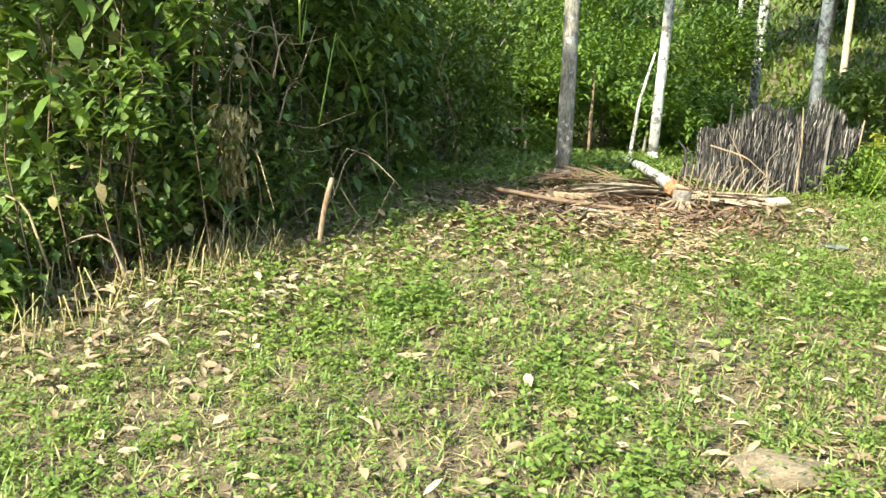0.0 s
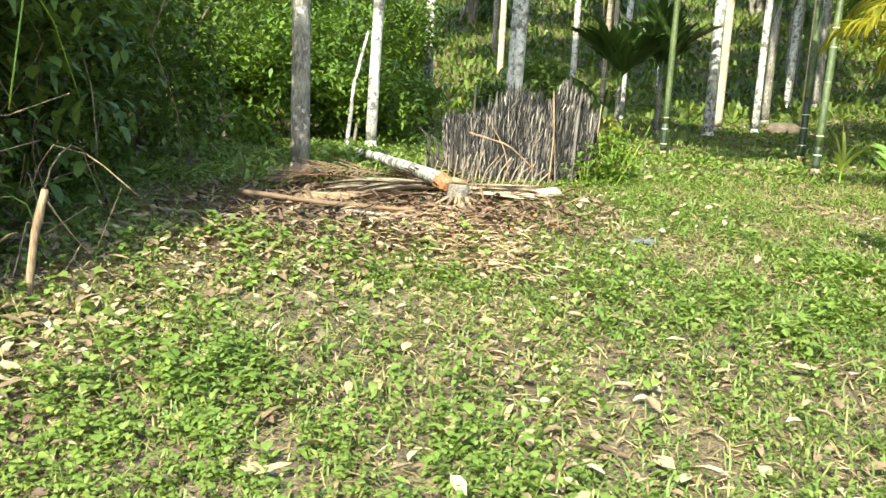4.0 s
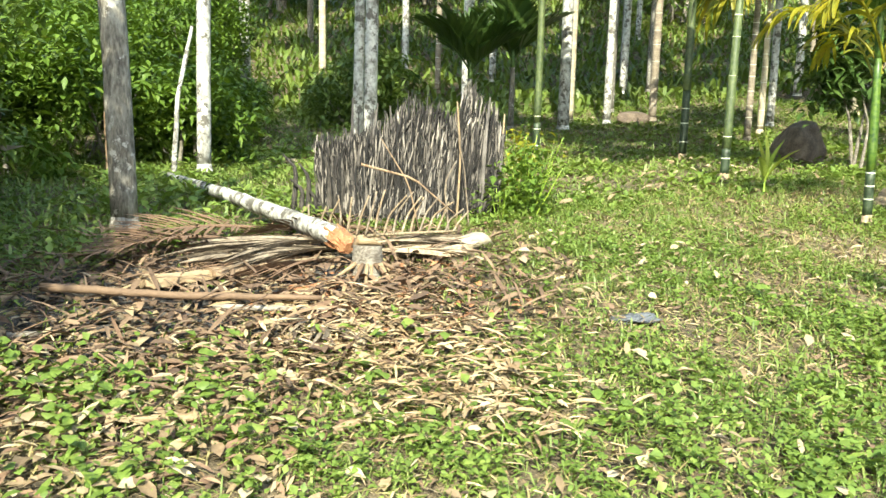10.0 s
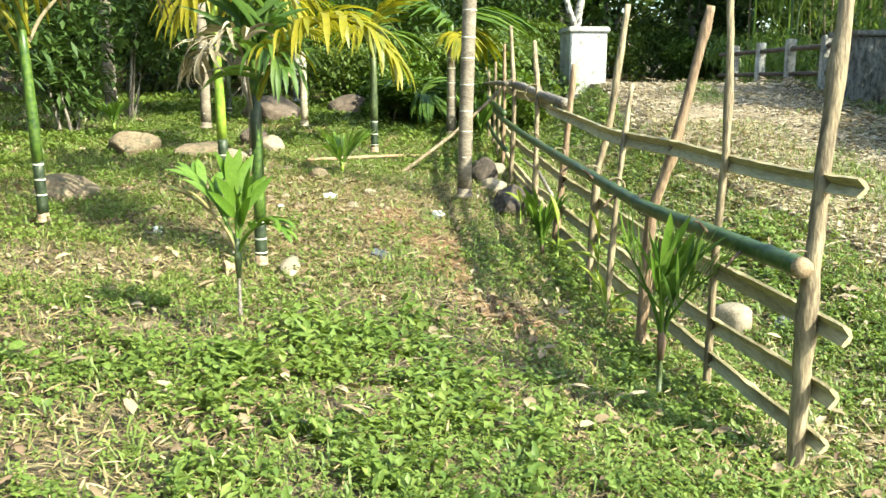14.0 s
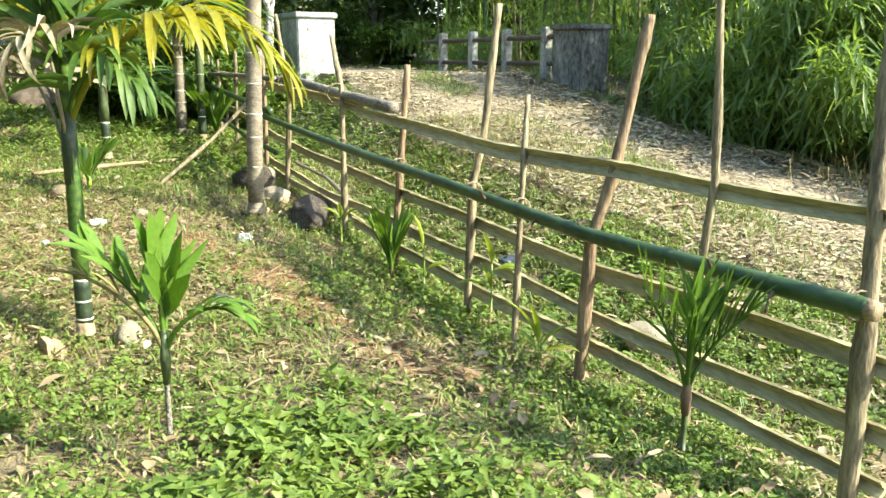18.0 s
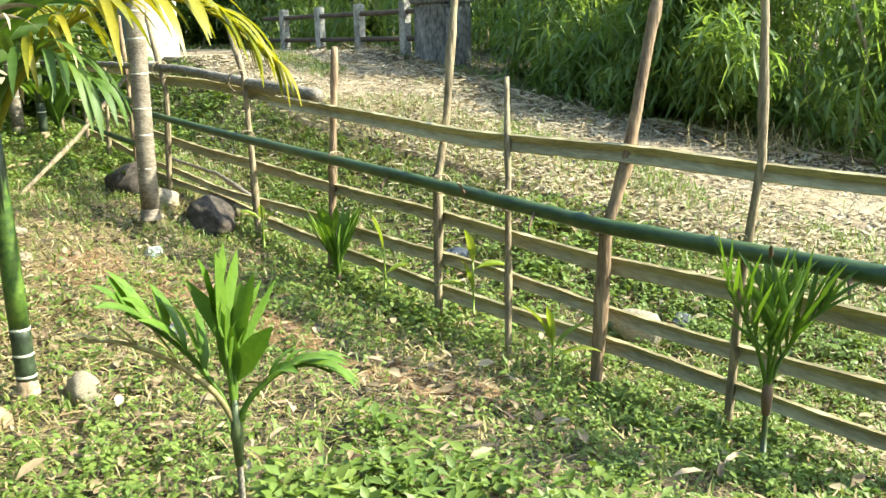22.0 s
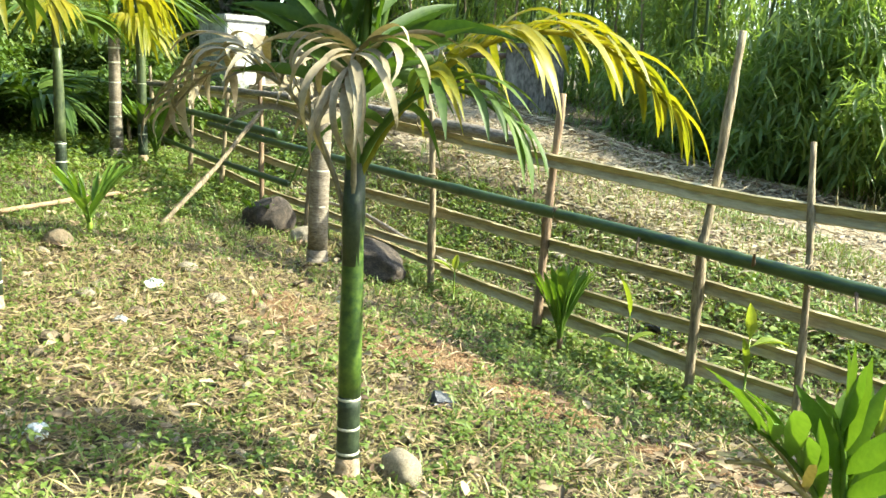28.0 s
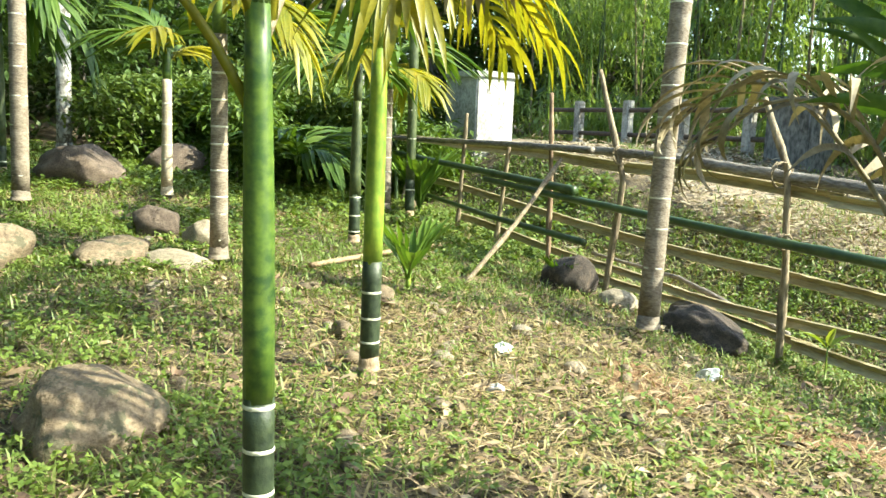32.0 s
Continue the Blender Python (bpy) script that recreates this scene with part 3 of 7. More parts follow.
# ---- palms ----
def frond_mesh(length, pairs, leaf, width, arch, r, hang=0.35, lift=0.5, gap=0.0, name="frond", spread=1.0, apart=False):
    """A feather leaf: a bowed stalk along +x with folded leaflets to both sides."""
    s = np.linspace(0, 1, 14)
    ang = lift - arch * s
    step = length / 13
    px = np.concatenate([[0], np.cumsum(np.cos(ang[:-1]) * step)])
    pz = np.concatenate([[0], np.cumsum(np.sin(ang[:-1]) * step)])
    stalk = tube(np.stack([px, 0 * px, pz], 1), 0.016 * (1.05 - s) * (0.5 + 0.5 * length) + 0.003, 5, False)
    vs, fs, n = [stalk[0]], [stalk[1]], len(stalk[0])
    prof = np.array([0.35, 1.0, 0.85, 0.08])
    for k in range(pairs):
        u = 0.16 + 0.84 * (k + 0.5) / pairs
        at = np.array([np.interp(u, s, px), 0, np.interp(u, s, pz)])
        a = np.interp(u, s, ang)
        fwd, up = np.array([math.cos(a), 0, math.sin(a)]), np.array([-math.sin(a), 0, math.cos(a)])
        size = leaf * (0.45 + 0.75 * math.sin(math.pi * min(1, 0.22 + 0.72 * u))) * (0.85 + 0.3 * r.rand())
        for side in (-1, 1):
            if r.rand() < gap:
                continue
            open_by = spread * radians(62 - 38 * u + 10 * (r.rand() - 0.5))
            d = fwd * math.cos(open_by) + np.array([0, side, 0]) * math.sin(open_by) + up * (0.25 - 0.1 * r.rand())
            d /= np.linalg.norm(d)
            w = np.cross(d, up)
            w /= np.linalg.norm(w)
            nn = np.cross(w, d)
            tt = np.array([0, 0.3, 0.68, 1.0])
            mid = at + d * (tt * size)[:, None] + np.array([0, 0, -1.0]) * (hang * size * tt ** 2)[:, None] * (0.7 + 0.6 * r.rand())
            half = width * prof[:, None] * 0.5 * (0.8 + 0.4 * r.rand())
            lf, rt = mid + w * half + nn * half * 0.45, mid - w * half + nn * half * 0.45
            vs.append(np.stack([lf, mid, rt], 1).reshape(-1, 3))
            q = []
            for c in range(3):
                o = n + 3 * c
                q += [[o, o + 1, o + 4, o + 3], [o + 1, o + 2, o + 5, o + 4]]
            fs.append(np.array(q))
            n += 12
    if apart:
        first = np.cumsum([0] + [len(v) for v in vs])
        return [(v, f - o) for v, f, o in zip(vs, fs, first)]
    return grid_mesh(name, np.vstack(vs), np.vstack(fs))


rf = np.random.RandomState(21)
FROND = {}
for kind, mat in (("green", L_PALM), ("yellow", L_YELLOW), ("dry", L_DRYF), ("seed", L_SEED), ("fan", L_DARK)):
    FROND[kind] = []
    for k in range(3):
        if kind == "dry":
            m = frond_mesh(0.75, 8, 0.40, 0.060, 2.2, rf, 1.1, 0.35, 0.25)
        elif kind == "seed":
            m = frond_mesh(0.36, 4, 0.27, 0.050, 0.55, rf, 0.08, 0.12, 0.1, spread=0.42)
        elif kind == "fan":
            m = frond_mesh(1.0, 14, 0.5, 0.095, 0.55, rf, 0.15, 0.25, 0.0)
        else:
            m = frond_mesh(1.15, 14, 0.56, 0.085, 1.35 + 0.2 * k, rf, 0.65 + 0.2 * k, 0.45, 0.06)
        m.materials.append(mat)
        FROND[kind].append(m)


def add_frond(parent, at, kind, k, az, tilt, size, label=""):
    ob = new("frond", FROND[kind][k % 3])
    ob.parent = parent
    ob.matrix_basis = pose(*at, 0, -tilt, az) @ Matrix.Scale(size, 4)
    if label:
        ob["label"] = label
    return ob


RING = {}


def ring_mesh(r):
    key = round(r, 3)
    if key not in RING:
        path = [(0, 0, -0.007), (0, 0, -0.004), (0, 0, 0.004), (0, 0, 0.007)]
        m = grid_mesh("leaf_scar", *tube(path, [r * 0.97, r * 1.05, r * 1.05, r * 0.97], 14, False))
        m.materials.append(M_RING)
        RING[key] = m
    return RING[key]


def stem(parent, name, z0, z1, r0, r1, bend, mat, seed, sides=14, swell=0.0, wob=0.04):
    n = max(6, int((z1 - z0) / 0.18))
    s = np.linspace(0, 1, n)
    z = z0 + (z1 - z0) * s
    path = np.stack([bend[0] * z ** 1.5, bend[1] * z ** 1.5, z], 1)
    rad = r0 + (r1 - r0) * s + swell * np.sin(math.pi * s)
    return part(name, grid_mesh(name, *tube(path, rad, sides, True, 1.0, wob, seed)), mat, parent)


def young_palm(x, y, height, radius, fronds, look_of="green", bend=(0, 0), rings=(0.12, 0.25, 0.38), dark_to=0.45, seed=1, label="", sink=0.0):
    """Areca palm: root foot, ringed lower stem, smooth green shaft and a crown of feather leaves."""
    t = thing("areca_palm", (x, y, land(x, y) - sink), label, "palm tree", "areca palms of the grove")
    if look_of in ("green", "lime", "olive"):
        stem(t, "root_foot", -0.05, 0.10, radius * 1.35, radius * 1.02, bend, M_FOOT, seed)
        stem(t, "lower_stem", 0.09, dark_to, radius * 1.02, radius, bend, M_STEM_D, seed + 1, wob=0.02)
        stem(t, "stem", dark_to - 0.01, height * 0.97, radius * 1.0, radius * 0.72, bend, {"green": M_STEM, "lime": M_STEM_L, "olive": M_STEM_O}[look_of], seed + 2, swell=radius * 0.10, wob=0.02)
    else:
        m = {"brown": M_BARK_B, "pale": M_BARK_P, "white": M_BARK_W, "grey": M_BARK_G}[look_of]
        stem(t, "root_foot", -0.05, 0.14, radius * 1.45, radius * 1.05, bend, m, seed)
        stem(t, "stem", 0.13, height * 0.97, radius * 1.05, radius * 0.85, bend, m, seed + 1)
    for z in rings:
        if z < height - 0.1:
            ob = new("leaf_scar", ring_mesh(radius * (1.0 if z < dark_to or look_of not in ("green", "lime", "olive") else 0.97) * (1 - 0.12 * z / height)))
            ob.parent = t
            ob.matrix_basis = pose(bend[0] * z ** 1.5, bend[1] * z ** 1.5, z)
    top = (bend[0] * height ** 1.5, bend[1] * height ** 1.5, height)
    if fronds:
        n = 5
        s = np.linspace(0, 1, n)
        z = height * 0.95 + 0.34 * s
        path = np.stack([bend[0] * z ** 1.5, bend[1] * z ** 1.5, z], 1)
        part("crown_shaft", grid_mesh("crown_shaft", *tube(path, radius * (0.75 + 0.25 * np.sin(math.pi * s) - 0.35 * s), 12)), M_STEM_L if look_of == "lime" else (M_STEM_O if look_of == "olive" else M_STEM), t)
    for k, (az, tilt, size, kind) in enumerate(fronds):
        add_frond(t, (top[0], top[1], top[2] + 0.05 + 0.04 * (k % 4)), kind, k, az, tilt, size, {"yellow": "yellowing frond", "dry": "dried brown hanging frond"}.get(kind, ""))
    return t


def crown(n, seed, kinds=("green",), lo=-10, hi=50, size=1.0):
    r = np.random.RandomState(seed)
    return [(360 * k / n + 30 * r.rand(), lo + (hi - lo) * r.rand(), size * (0.85 + 0.3 * r.rand()), kinds[r.randint(len(kinds))]) for k in range(n)]


def steps(a, gap, n):
    return [a + gap * k + 0.02 * math.sin(k * 2.1) for k in range(n)]


def curl_frond(path, pairs, leaf, width, curl, r, first=0.25, hook=0.0, spread=60, gap=0.1, cuts=6, stalk=0.011):
    """A frond along its own stalk curve; each leaflet is a strip that bends down as it goes."""
    path = np.array(path, float)
    k = np.linspace(0, 1, len(path))
    s = np.linspace(0, 1, 18)
    p = np.stack([np.interp(s, k, path[:, c]) for c in range(3)], 1)
    for _ in range(3):
        p[1:-1] = 0.5 * p[1:-1] + 0.25 * (p[:-2] + p[2:])
    v, f = tube(p, stalk * (1.08 - s) + 0.003, 6, False)
    vs, fs, n = [v], [f], len(v)
    tan = np.gradient(p, axis=0)
    tan /= np.linalg.norm(tan, axis=1)[:, None]
    for j in range(pairs):
        u = first + (1 - first) * (j + 0.5) / pairs
        at = np.array([np.interp(u, s, p[:, c]) for c in range(3)])
        fwd = np.array([np.interp(u, s, tan[:, c]) for c in range(3)])
        side0 = np.cross(fwd, (0, 0, 1.0))
        side0 /= np.linalg.norm(side0)
        up = np.cross(side0, fwd)
        size = leaf * (0.55 + 0.6 * math.sin(math.pi * min(1, 0.2 + 0.75 * u))) * (0.8 + 0.4 * r.rand())
        for sd in (-1, 1):
            if r.rand() < gap:
                continue
            o = radians(spread * (1.15 - 0.75 * u) + 12 * r.randn())
            d = fwd * math.cos(o) + sd * side0 * math.sin(o) + up * (0.30 + 0.2 * r.rand())
            q, pts, bend = at.copy(), [], curl * (0.7 + 0.6 * r.rand())
            flat = np.cross(d, up)
            roll = np.cross(d, (0, 0, 1.0)) + 0.25 * hook * r.randn(3)
            roll /= np.linalg.norm(roll)
            for c in range(cuts + 1):
                pts.append(q.copy())
                d = d / np.linalg.norm(d)
                q = q + d * size / cuts
                if hook:
                    g = -bend / cuts * (0.5 + c / cuts)
                    d = d * math.cos(g) + np.cross(roll, d) * math.sin(g) + roll * roll.dot(d) * (1 - math.cos(g))
                else:
                    d = d + np.array([0, 0, -1.0]) * bend / cuts
            pts = np.array(pts)
            w = flat / np.linalg.norm(flat) * width * 0.5 * (0.75 + 0.5 * r.rand())
            prof = np.interp(np.linspace(0, 1, cuts + 1), [0, 0.25, 0.7, 1], [0.35, 1, 0.85, 0.08])[:, None]
            fold = up * width * 0.16
            strip = np.stack([pts + w * prof + fold * prof, pts, pts - w * prof + fold * prof], 1).reshape(-1, 3)
            vs.append(strip)
            idx = []
            for c in range(cuts):
                m = n + 3 * c
                idx += [[m, m + 1, m + 4, m + 3], [m + 1, m + 2, m + 5, m + 4]]
            fs.append(np.array(idx))
            n += len(strip)
    return grid_mesh("frond", np.vstack(vs), np.vstack(fs))


def own_frond(parent, az, mesh, mat, label=""):
    mesh.materials.append(mat)
    ob = new("frond", mesh)
    ob.parent = parent
    ob.matrix_basis = pose(0, 0, 0, 0, 0, az)
    if label:
        ob["label"] = label
    return ob


# palms that the path passes
rg = np.random.RandomState(404)
g_palm = young_palm(5.31, 5.275, 1.06, 0.037, [], "green", (0.0, 0.0), (0.115, 0.20, 0.30), 0.31, 3,
           "young areca palm with dark ringed foot, yellow and dried fronds", 0.0)
own_frond(g_palm, -122, curl_frond([(0.0, 0, 1.0), (0.09, 0, 1.19), (0.30, 0.02, 1.41), (0.56, 0.02, 1.50), (0.80, 0, 1.44), (0.98, 0, 1.26)], 27, 0.37, 0.040, 2.5, rg, 0.24, 0.0, 50, 0.05, 8, 0.014), L_YELLOW, "yellowing frond with drooping leaflets")
own_frond(g_palm, -150, curl_frond([(0.0, 0, 1.02), (0.06, 0, 1.15), (0.20, 0, 1.29), (0.36, 0, 1.30), (0.5, 0, 1.20)], 11, 0.34, 0.040, 2.4, rg, 0.2, 0.0, 55, 0.05, 8), L_PALM)
for az, out in ((-40, 0.55), (-100, 0.45), (165, 0.40), (70, 0.5), (10, 0.35)):
    own_frond(g_palm, az, curl_frond([(0.0, 0, 1.10), (0.04, 0, 1.35), (out * 0.3, 0, 1.70), (out * 0.65, 0, 2.0), (out, 0, 2.15)], 15, 0.40, 0.042, 0.8, rg, 0.12, 0.0, 44, 0.03), L_PALM)
for az, reach, top, low in ((12, 0.78, 1.40, 0.80), (52, 0.55, 1.34, 0.84), (140, 0.34, 1.40, 0.95)):
    own_frond(g_palm, az, curl_frond([(0.02, 0, low), (0.05, 0, low + 0.16), (reach * 0.28, 0.01, low + 0.40), (reach * 0.55, 0.03, top), (reach * 0.82, 0.02, top - 0.02), (reach, 0, top - 0.14)], 15, 0.32, 0.030, 2.6, rg, 0.34, 1.0, 62, 0.15, 10, 0.006), L_DRYF, "dried brown frond with curled leaflets")
part("crown_shaft", grid_mesh("crown_shaft", *tube([(0, 0, 1.0), (0.004, 0.004, 1.12), (0.002, 0, 1.26), (0, 0, 1.42)], [0.026, 0.030, 0.028, 0.012], 12, True, 1.0, 0.1, 8)), M_STEM, g_palm)
part("dead_sheath", grid_mesh("dead_sheath", *tube([(0, 0, 0.74), (0.002, 0.002, 0.90), (0.002, 0, 1.06)], [0.0335, 0.035, 0.030], 12, True, 1.0, 0.18, 8)), M_STEM_D, g_palm, "dark dead leaf sheath")
h_palm = young_palm(7.26, 5.93, 1.42, 0.040, [(150, 66, 0.7, "green"), (20, 70, 0.7, "green")],
           "lime", (-0.03, 0.01), (0.16, 0.26, 0.37), 0.50, 7, "slim areca palm with lime green stem and yellowing crown")
for az, reach, mat in ((-62, 0.95, L_YELLOW), (-100, 0.70, L_YELLOW), (-20, 1.0, L_PALM), (165, 0.50, L_YELLOW)):
    own_frond(h_palm, az, curl_frond([(0, 0, 1.40), (0.10, 0, 1.58), (reach * 0.40, 0, 1.76), (reach * 0.75, 0, 1.68), (reach, 0, 1.44)], 19, 0.44, 0.040, 2.2, rg, 0.2, 0.0, 60, 0.05), mat, "yellowing frond" if mat is L_YELLOW else "")
j_palm = young_palm(5.82, 6.80, 1.34, 0.035, [(-80, 68, 0.8, "green"), (220, 70, 0.8, "green")],
           "green", (-0.022, 0.018), (0.22, 0.32, 0.42), 0.44, 9, "glossy green areca palm with three white rings near its foot")
for az, reach, low, mat in ((75, 0.62, 1.00, L_YELLOW), (120, 0.82, 1.16, L_YELLOW), (20, 0.7, 1.20, L_YELLOW), (-60, 0.78, 1.20, L_DRYF), (170, 0.6, 1.25, L_YELLOW)):
    own_frond(j_palm, az, curl_frond([(0.0, 0.01, low), (0.10, 0.01, low + 0.20), (reach * 0.5, 0, low + 0.46), (reach * 0.8, 0, low + 0.48), (reach, 0, low + 0.34)], 14, 0.36, 0.040, 2.2, rg, 0.3, 0.0, 60, 0.08), mat, "yellowing frond" if mat is L_YELLOW else "dried leaf curl")
young_palm(7.84, 3.93, 8.0, 0.060, crown(9, 31, ("green", "green", "yellow"), -10, 55, 1.2), "brown", (-0.012, -0.014), steps(0.42, 0.21, 32), 0.0, 11, "tall areca palm with brown ringed trunk beside the fence")
young_palm(11.67, 3.95, 1.25, 0.062, [(190, 5, 0.6, "yellow"), (-40, 12, 0.7, "yellow"), (-70, 40, 0.8, "green"), (60, 40, 0.8, "green"), (130, 45, 0.8, "green")], "brown", (0, 0), steps(0.25, 0.17, 6), 0.0, 13, "areca palm with ringed brown trunk and yellow fronds by the fence")
young_palm(10.12, 4.87, 1.15, 0.042, crown(5, 5, ("green", "yellow", "green"), 15, 65, 0.55), "olive", (0, 0), (0.12, 0.24, 0.38), 0.40, 15, "thin green areca palm standing in weeds")
young_palm(9.30, 6.08, 1.45, 0.054, [(200, 10, 0.6, "yellow"), (230, -5, 0.55, "yellow"), (-20, 50, 0.65, "green"), (90, 60, 0.6, "green")], "brown", (0.01, 0), steps(0.18, 0.14, 8), 0.0, 17, "areca palm with ringed brown trunk among stones")
young_palm(11.95, 5.92, 1.1, 0.048, crown(5, 8, ("green", "yellow"), 15, 65, 0.55), "pale", (0, 0), steps(0.2, 0.16, 5), 0.0, 19, "areca palm with cream coloured ringed stem")
young_palm(11.4, 7.1, 5.4, 0.062, crown(9, 12, ("green",), -10, 55, 1.2), "brown", (0, 0), steps(0.25, 0.2, 20), 0.0, 23, "tall ringed areca palm among boulders")
young_palm(15.4, 6.5, 6.2, 0.085, crown(9, 14, ("green",), -10, 55, 1.2), "white", (0, 0), (), 0.0, 25, "tall areca palm with white lichen trunk")
young_palm(11.54, 3.74, 4.8, 0.045, crown(8, 16, ("green",), -10, 55, 1.1), "olive", (0.01, 0), steps(0.3, 0.25, 9), 0.40, 27, "areca palm with ringed green stem beside the fence")
young_palm(6.66, 8.86, 2.7, 0.044, crown(11, 18, ("green", "green", "yellow"), -5, 55, 1.15), "olive", (0.05, 0.03), steps(0.25, 0.2, 8), 0.35, 29, "leaning areca palm with bamboo green ringed stem")
young_palm(8.2, 10.8, 3.2, 0.050, crown(11, 20, ("green", "yellow"), -10, 50, 1.2), "olive", (0.02, 0.02), steps(0.25, 0.22, 12), 0.9, 33, "areca palm with dark ringed stem in the shade")
young_palm(6.75, 12.0, 3.6, 0.046, crown(11, 22, ("green", "yellow"), -10, 45, 1.2), "olive", (0, 0), steps(0.2, 0.2, 8), 0.5, 35, "areca palm with mottled ringed stem in grass")
young_palm(11.5, 12.4, 2.6, 0.055, crown(8, 24, ("green", "yellow"), -15, 45, 1.0), "brown", (0, 0), steps(0.2, 0.22, 9), 0.5, 37, "areca palm with ringed brown trunk in the grove")
young_palm(12.6, 13.0, 3.0, 0.055, crown(8, 26, ("green",), -15, 45, 1.0), "pale", (0, 0), steps(0.2, 0.25, 9), 0.5, 39, "areca palm with pale ringed trunk in the grove")
young_palm(13.2, 7.2, 1.5, 0.04, crown(6, 28, ("green",), -5, 50, 0.7), "olive", (0, 0), steps(0.15, 0.2, 4), 0.3, 41, "thin young areca palm before the thicket")
young_palm(7.8, 15.1, 0.95, 0.05, crown(11, 30, ("fan",), 35, 75, 0.95), "grey", (0, 0), (), 0.0, 43, "short dark fan-crowned palm on the slope")
young_palm(8.6, 15.0, 1.15, 0.05, crown(11, 32, ("fan",), 35, 75, 0.95), "grey", (0, 0), (), 0.0, 45, "short dark-crowned palm on the slope")


def tall_palm(x, y, radius, mat_name, bend=(0, 0), height=8.0, seed=1, rings=0):
    names = {"white": "white lichen-spotted", "grey": "grey flaking", "pale": "pale cream", "brown": "ringed brown"}
    return young_palm(x, y, height, radius, crown(10, seed, ("green", "green", "yellow"), -15, 55, 1.6), mat_name, bend, steps(0.3, 0.3, rings), 0.0, seed,
                      "tall areca palm with " + names[mat_name] + " trunk in the grove")


tall_palm(0.74, 8.62, 0.078, "grey", (-0.012, 0.02), 7.0, 51)
tall_palm(2.17, 11.5, 0.066, "white", (0.012, 0.0), 7.5, 52)
tall_palm(4.6, 12.6, 0.080, "white", (0.006, 0.0), 8.5, 53)
tall_palm(4.95, 13.6, 0.07, "white", (0.008, 0.0), 8.5, 54)
tall_palm(6.3, 21.5, 0.11, "white", (0, 0), 9.0, 55)
rt = np.random.RandomState(77)
for k, (x, y) in enumerate([(9.6, 14.8), (11.0, 15.2), (12.2, 15.2), (10.4, 15.6), (14.8, 18.7), (12.4, 16.6), (9.4, 17.6), (9.9, 20.8), (10.6, 20.5), (9.3, 24.0), (12.9, 21.5), (15.6, 18.6), (13.8, 13.7), (15.7, 9.8), (14.5, 9.4),
                             (17.0, 14.0), (18.5, 16.5), (16.5, 20.5), (19.5, 12.5), (21.0, 17.0), (18.0, 22.5), (13.5, 25.0), (7.2, 27.0), (11.0, 28.5), (16.0, 27.0), (21.0, 24.5), (24.0, 20.0), (5.4, 32.5), (22.5, 13.5), (17.6, 11.2), (20.5, 9.5), (25.5, 15.5)]):
    tall_palm(x, y, 0.065 + 0.035 * rt.rand(), ("white", "white", "brown", "pale", "white", "grey")[k % 6], (0.01 * (rt.rand() - 0.5), 0.01 * (rt.rand() - 0.5)), 6.5 + 2.5 * rt.rand(), 60 + k, 12 if k % 6 in (2, 3) else 0)


def seedling(x, y, height, size, leaves_at, seed, label, stalk=0.012):
    """Areca seedling: a thin stalk that forks into broad pleated leaves."""
    t = thing("palm_seedling", (x, y, land(x, y)), label, "palm seedling", "palm seedlings")
    stem(t, "stalk", -0.03, height, stalk, stalk * 0.8, (0, 0), M_STEM_O if seed < 4 else M_STEM_L, seed, 8)
    part("sheath", grid_mesh("sheath", *tube([(0, 0, height * 0.6), (0, 0, height * 0.85), (0, 0, height + 0.06)], [stalk * 1.15, stalk * 1.6, stalk * 0.9], 8)), M_STRAW_D if seed % 2 else (M_STEM_O if seed < 4 else M_STEM_L), t)
    for k, (az, tilt, s, kind) in enumerate(leaves_at):
        add_frond(t, (0, 0, height + 0.01 * k), kind, k + seed, az, tilt, s * size)
    return t


def blade_mesh(length, width, droop, r):
    """One broad pleated leaf blade along +x, on a short stalk, bending down to its tip."""
    n, m = 9, 5
    q = np.linspace(0, 1, n)
    ang = 0.15 - droop * q ** 1.5
    x = np.concatenate([[0], np.cumsum(np.cos(ang[:-1]))]) * length / (n - 1)
    z = np.concatenate([[0], np.cumsum(np.sin(ang[:-1]))]) * length / (n - 1)
    w = width * np.interp(q, [0, 0.10, 0.35, 0.7, 1], [0.06, 0.12, 1.0, 0.8, 0.05]) * (0.95 + 0.1 * r.rand(n))
    t = np.linspace(-1, 1, m)
    pleat = np.array([0.25, 0.02, 0.0, 0.02, 0.25]) + 0.06 * np.array([0, 1, -1, 1, 0])
    v = np.stack([np.repeat(x[:, None], m, 1), t[None] * w[:, None] * 0.5, z[:, None] + pleat[None] * w[:, None]], -1).reshape(-1, 3)
    i, j = np.meshgrid(np.arange(n - 1), np.arange(m - 1), indexing="ij")
    f = np.stack([i * m + j, (i + 1) * m + j, (i + 1) * m + j + 1, i * m + j + 1], -1).reshape(-1, 4)
    return grid_mesh("leaf", v, f)


def leafy_seedling(x, y, height, blades_at, seed, label, mat, stalk=0.007):
    """A thin stalk with a few broad single leaves."""
    r = np.random.RandomState(seed)
    t = thing("palm_seedling", (x, y, land(x, y)), label, "palm seedling", "palm seedlings")
    stem(t, "stalk", -0.03, height, stalk, stalk * 0.6, (0, 0), M_STEM_L, seed, 7)
    for z, az, tilt, length, width, droop in blades_at:
        ob = part("leaf", blade_mesh(length, width, droop, r), mat, t)
        ob.matrix_basis = pose(0, 0, z, 0, -tilt, az)
    return t


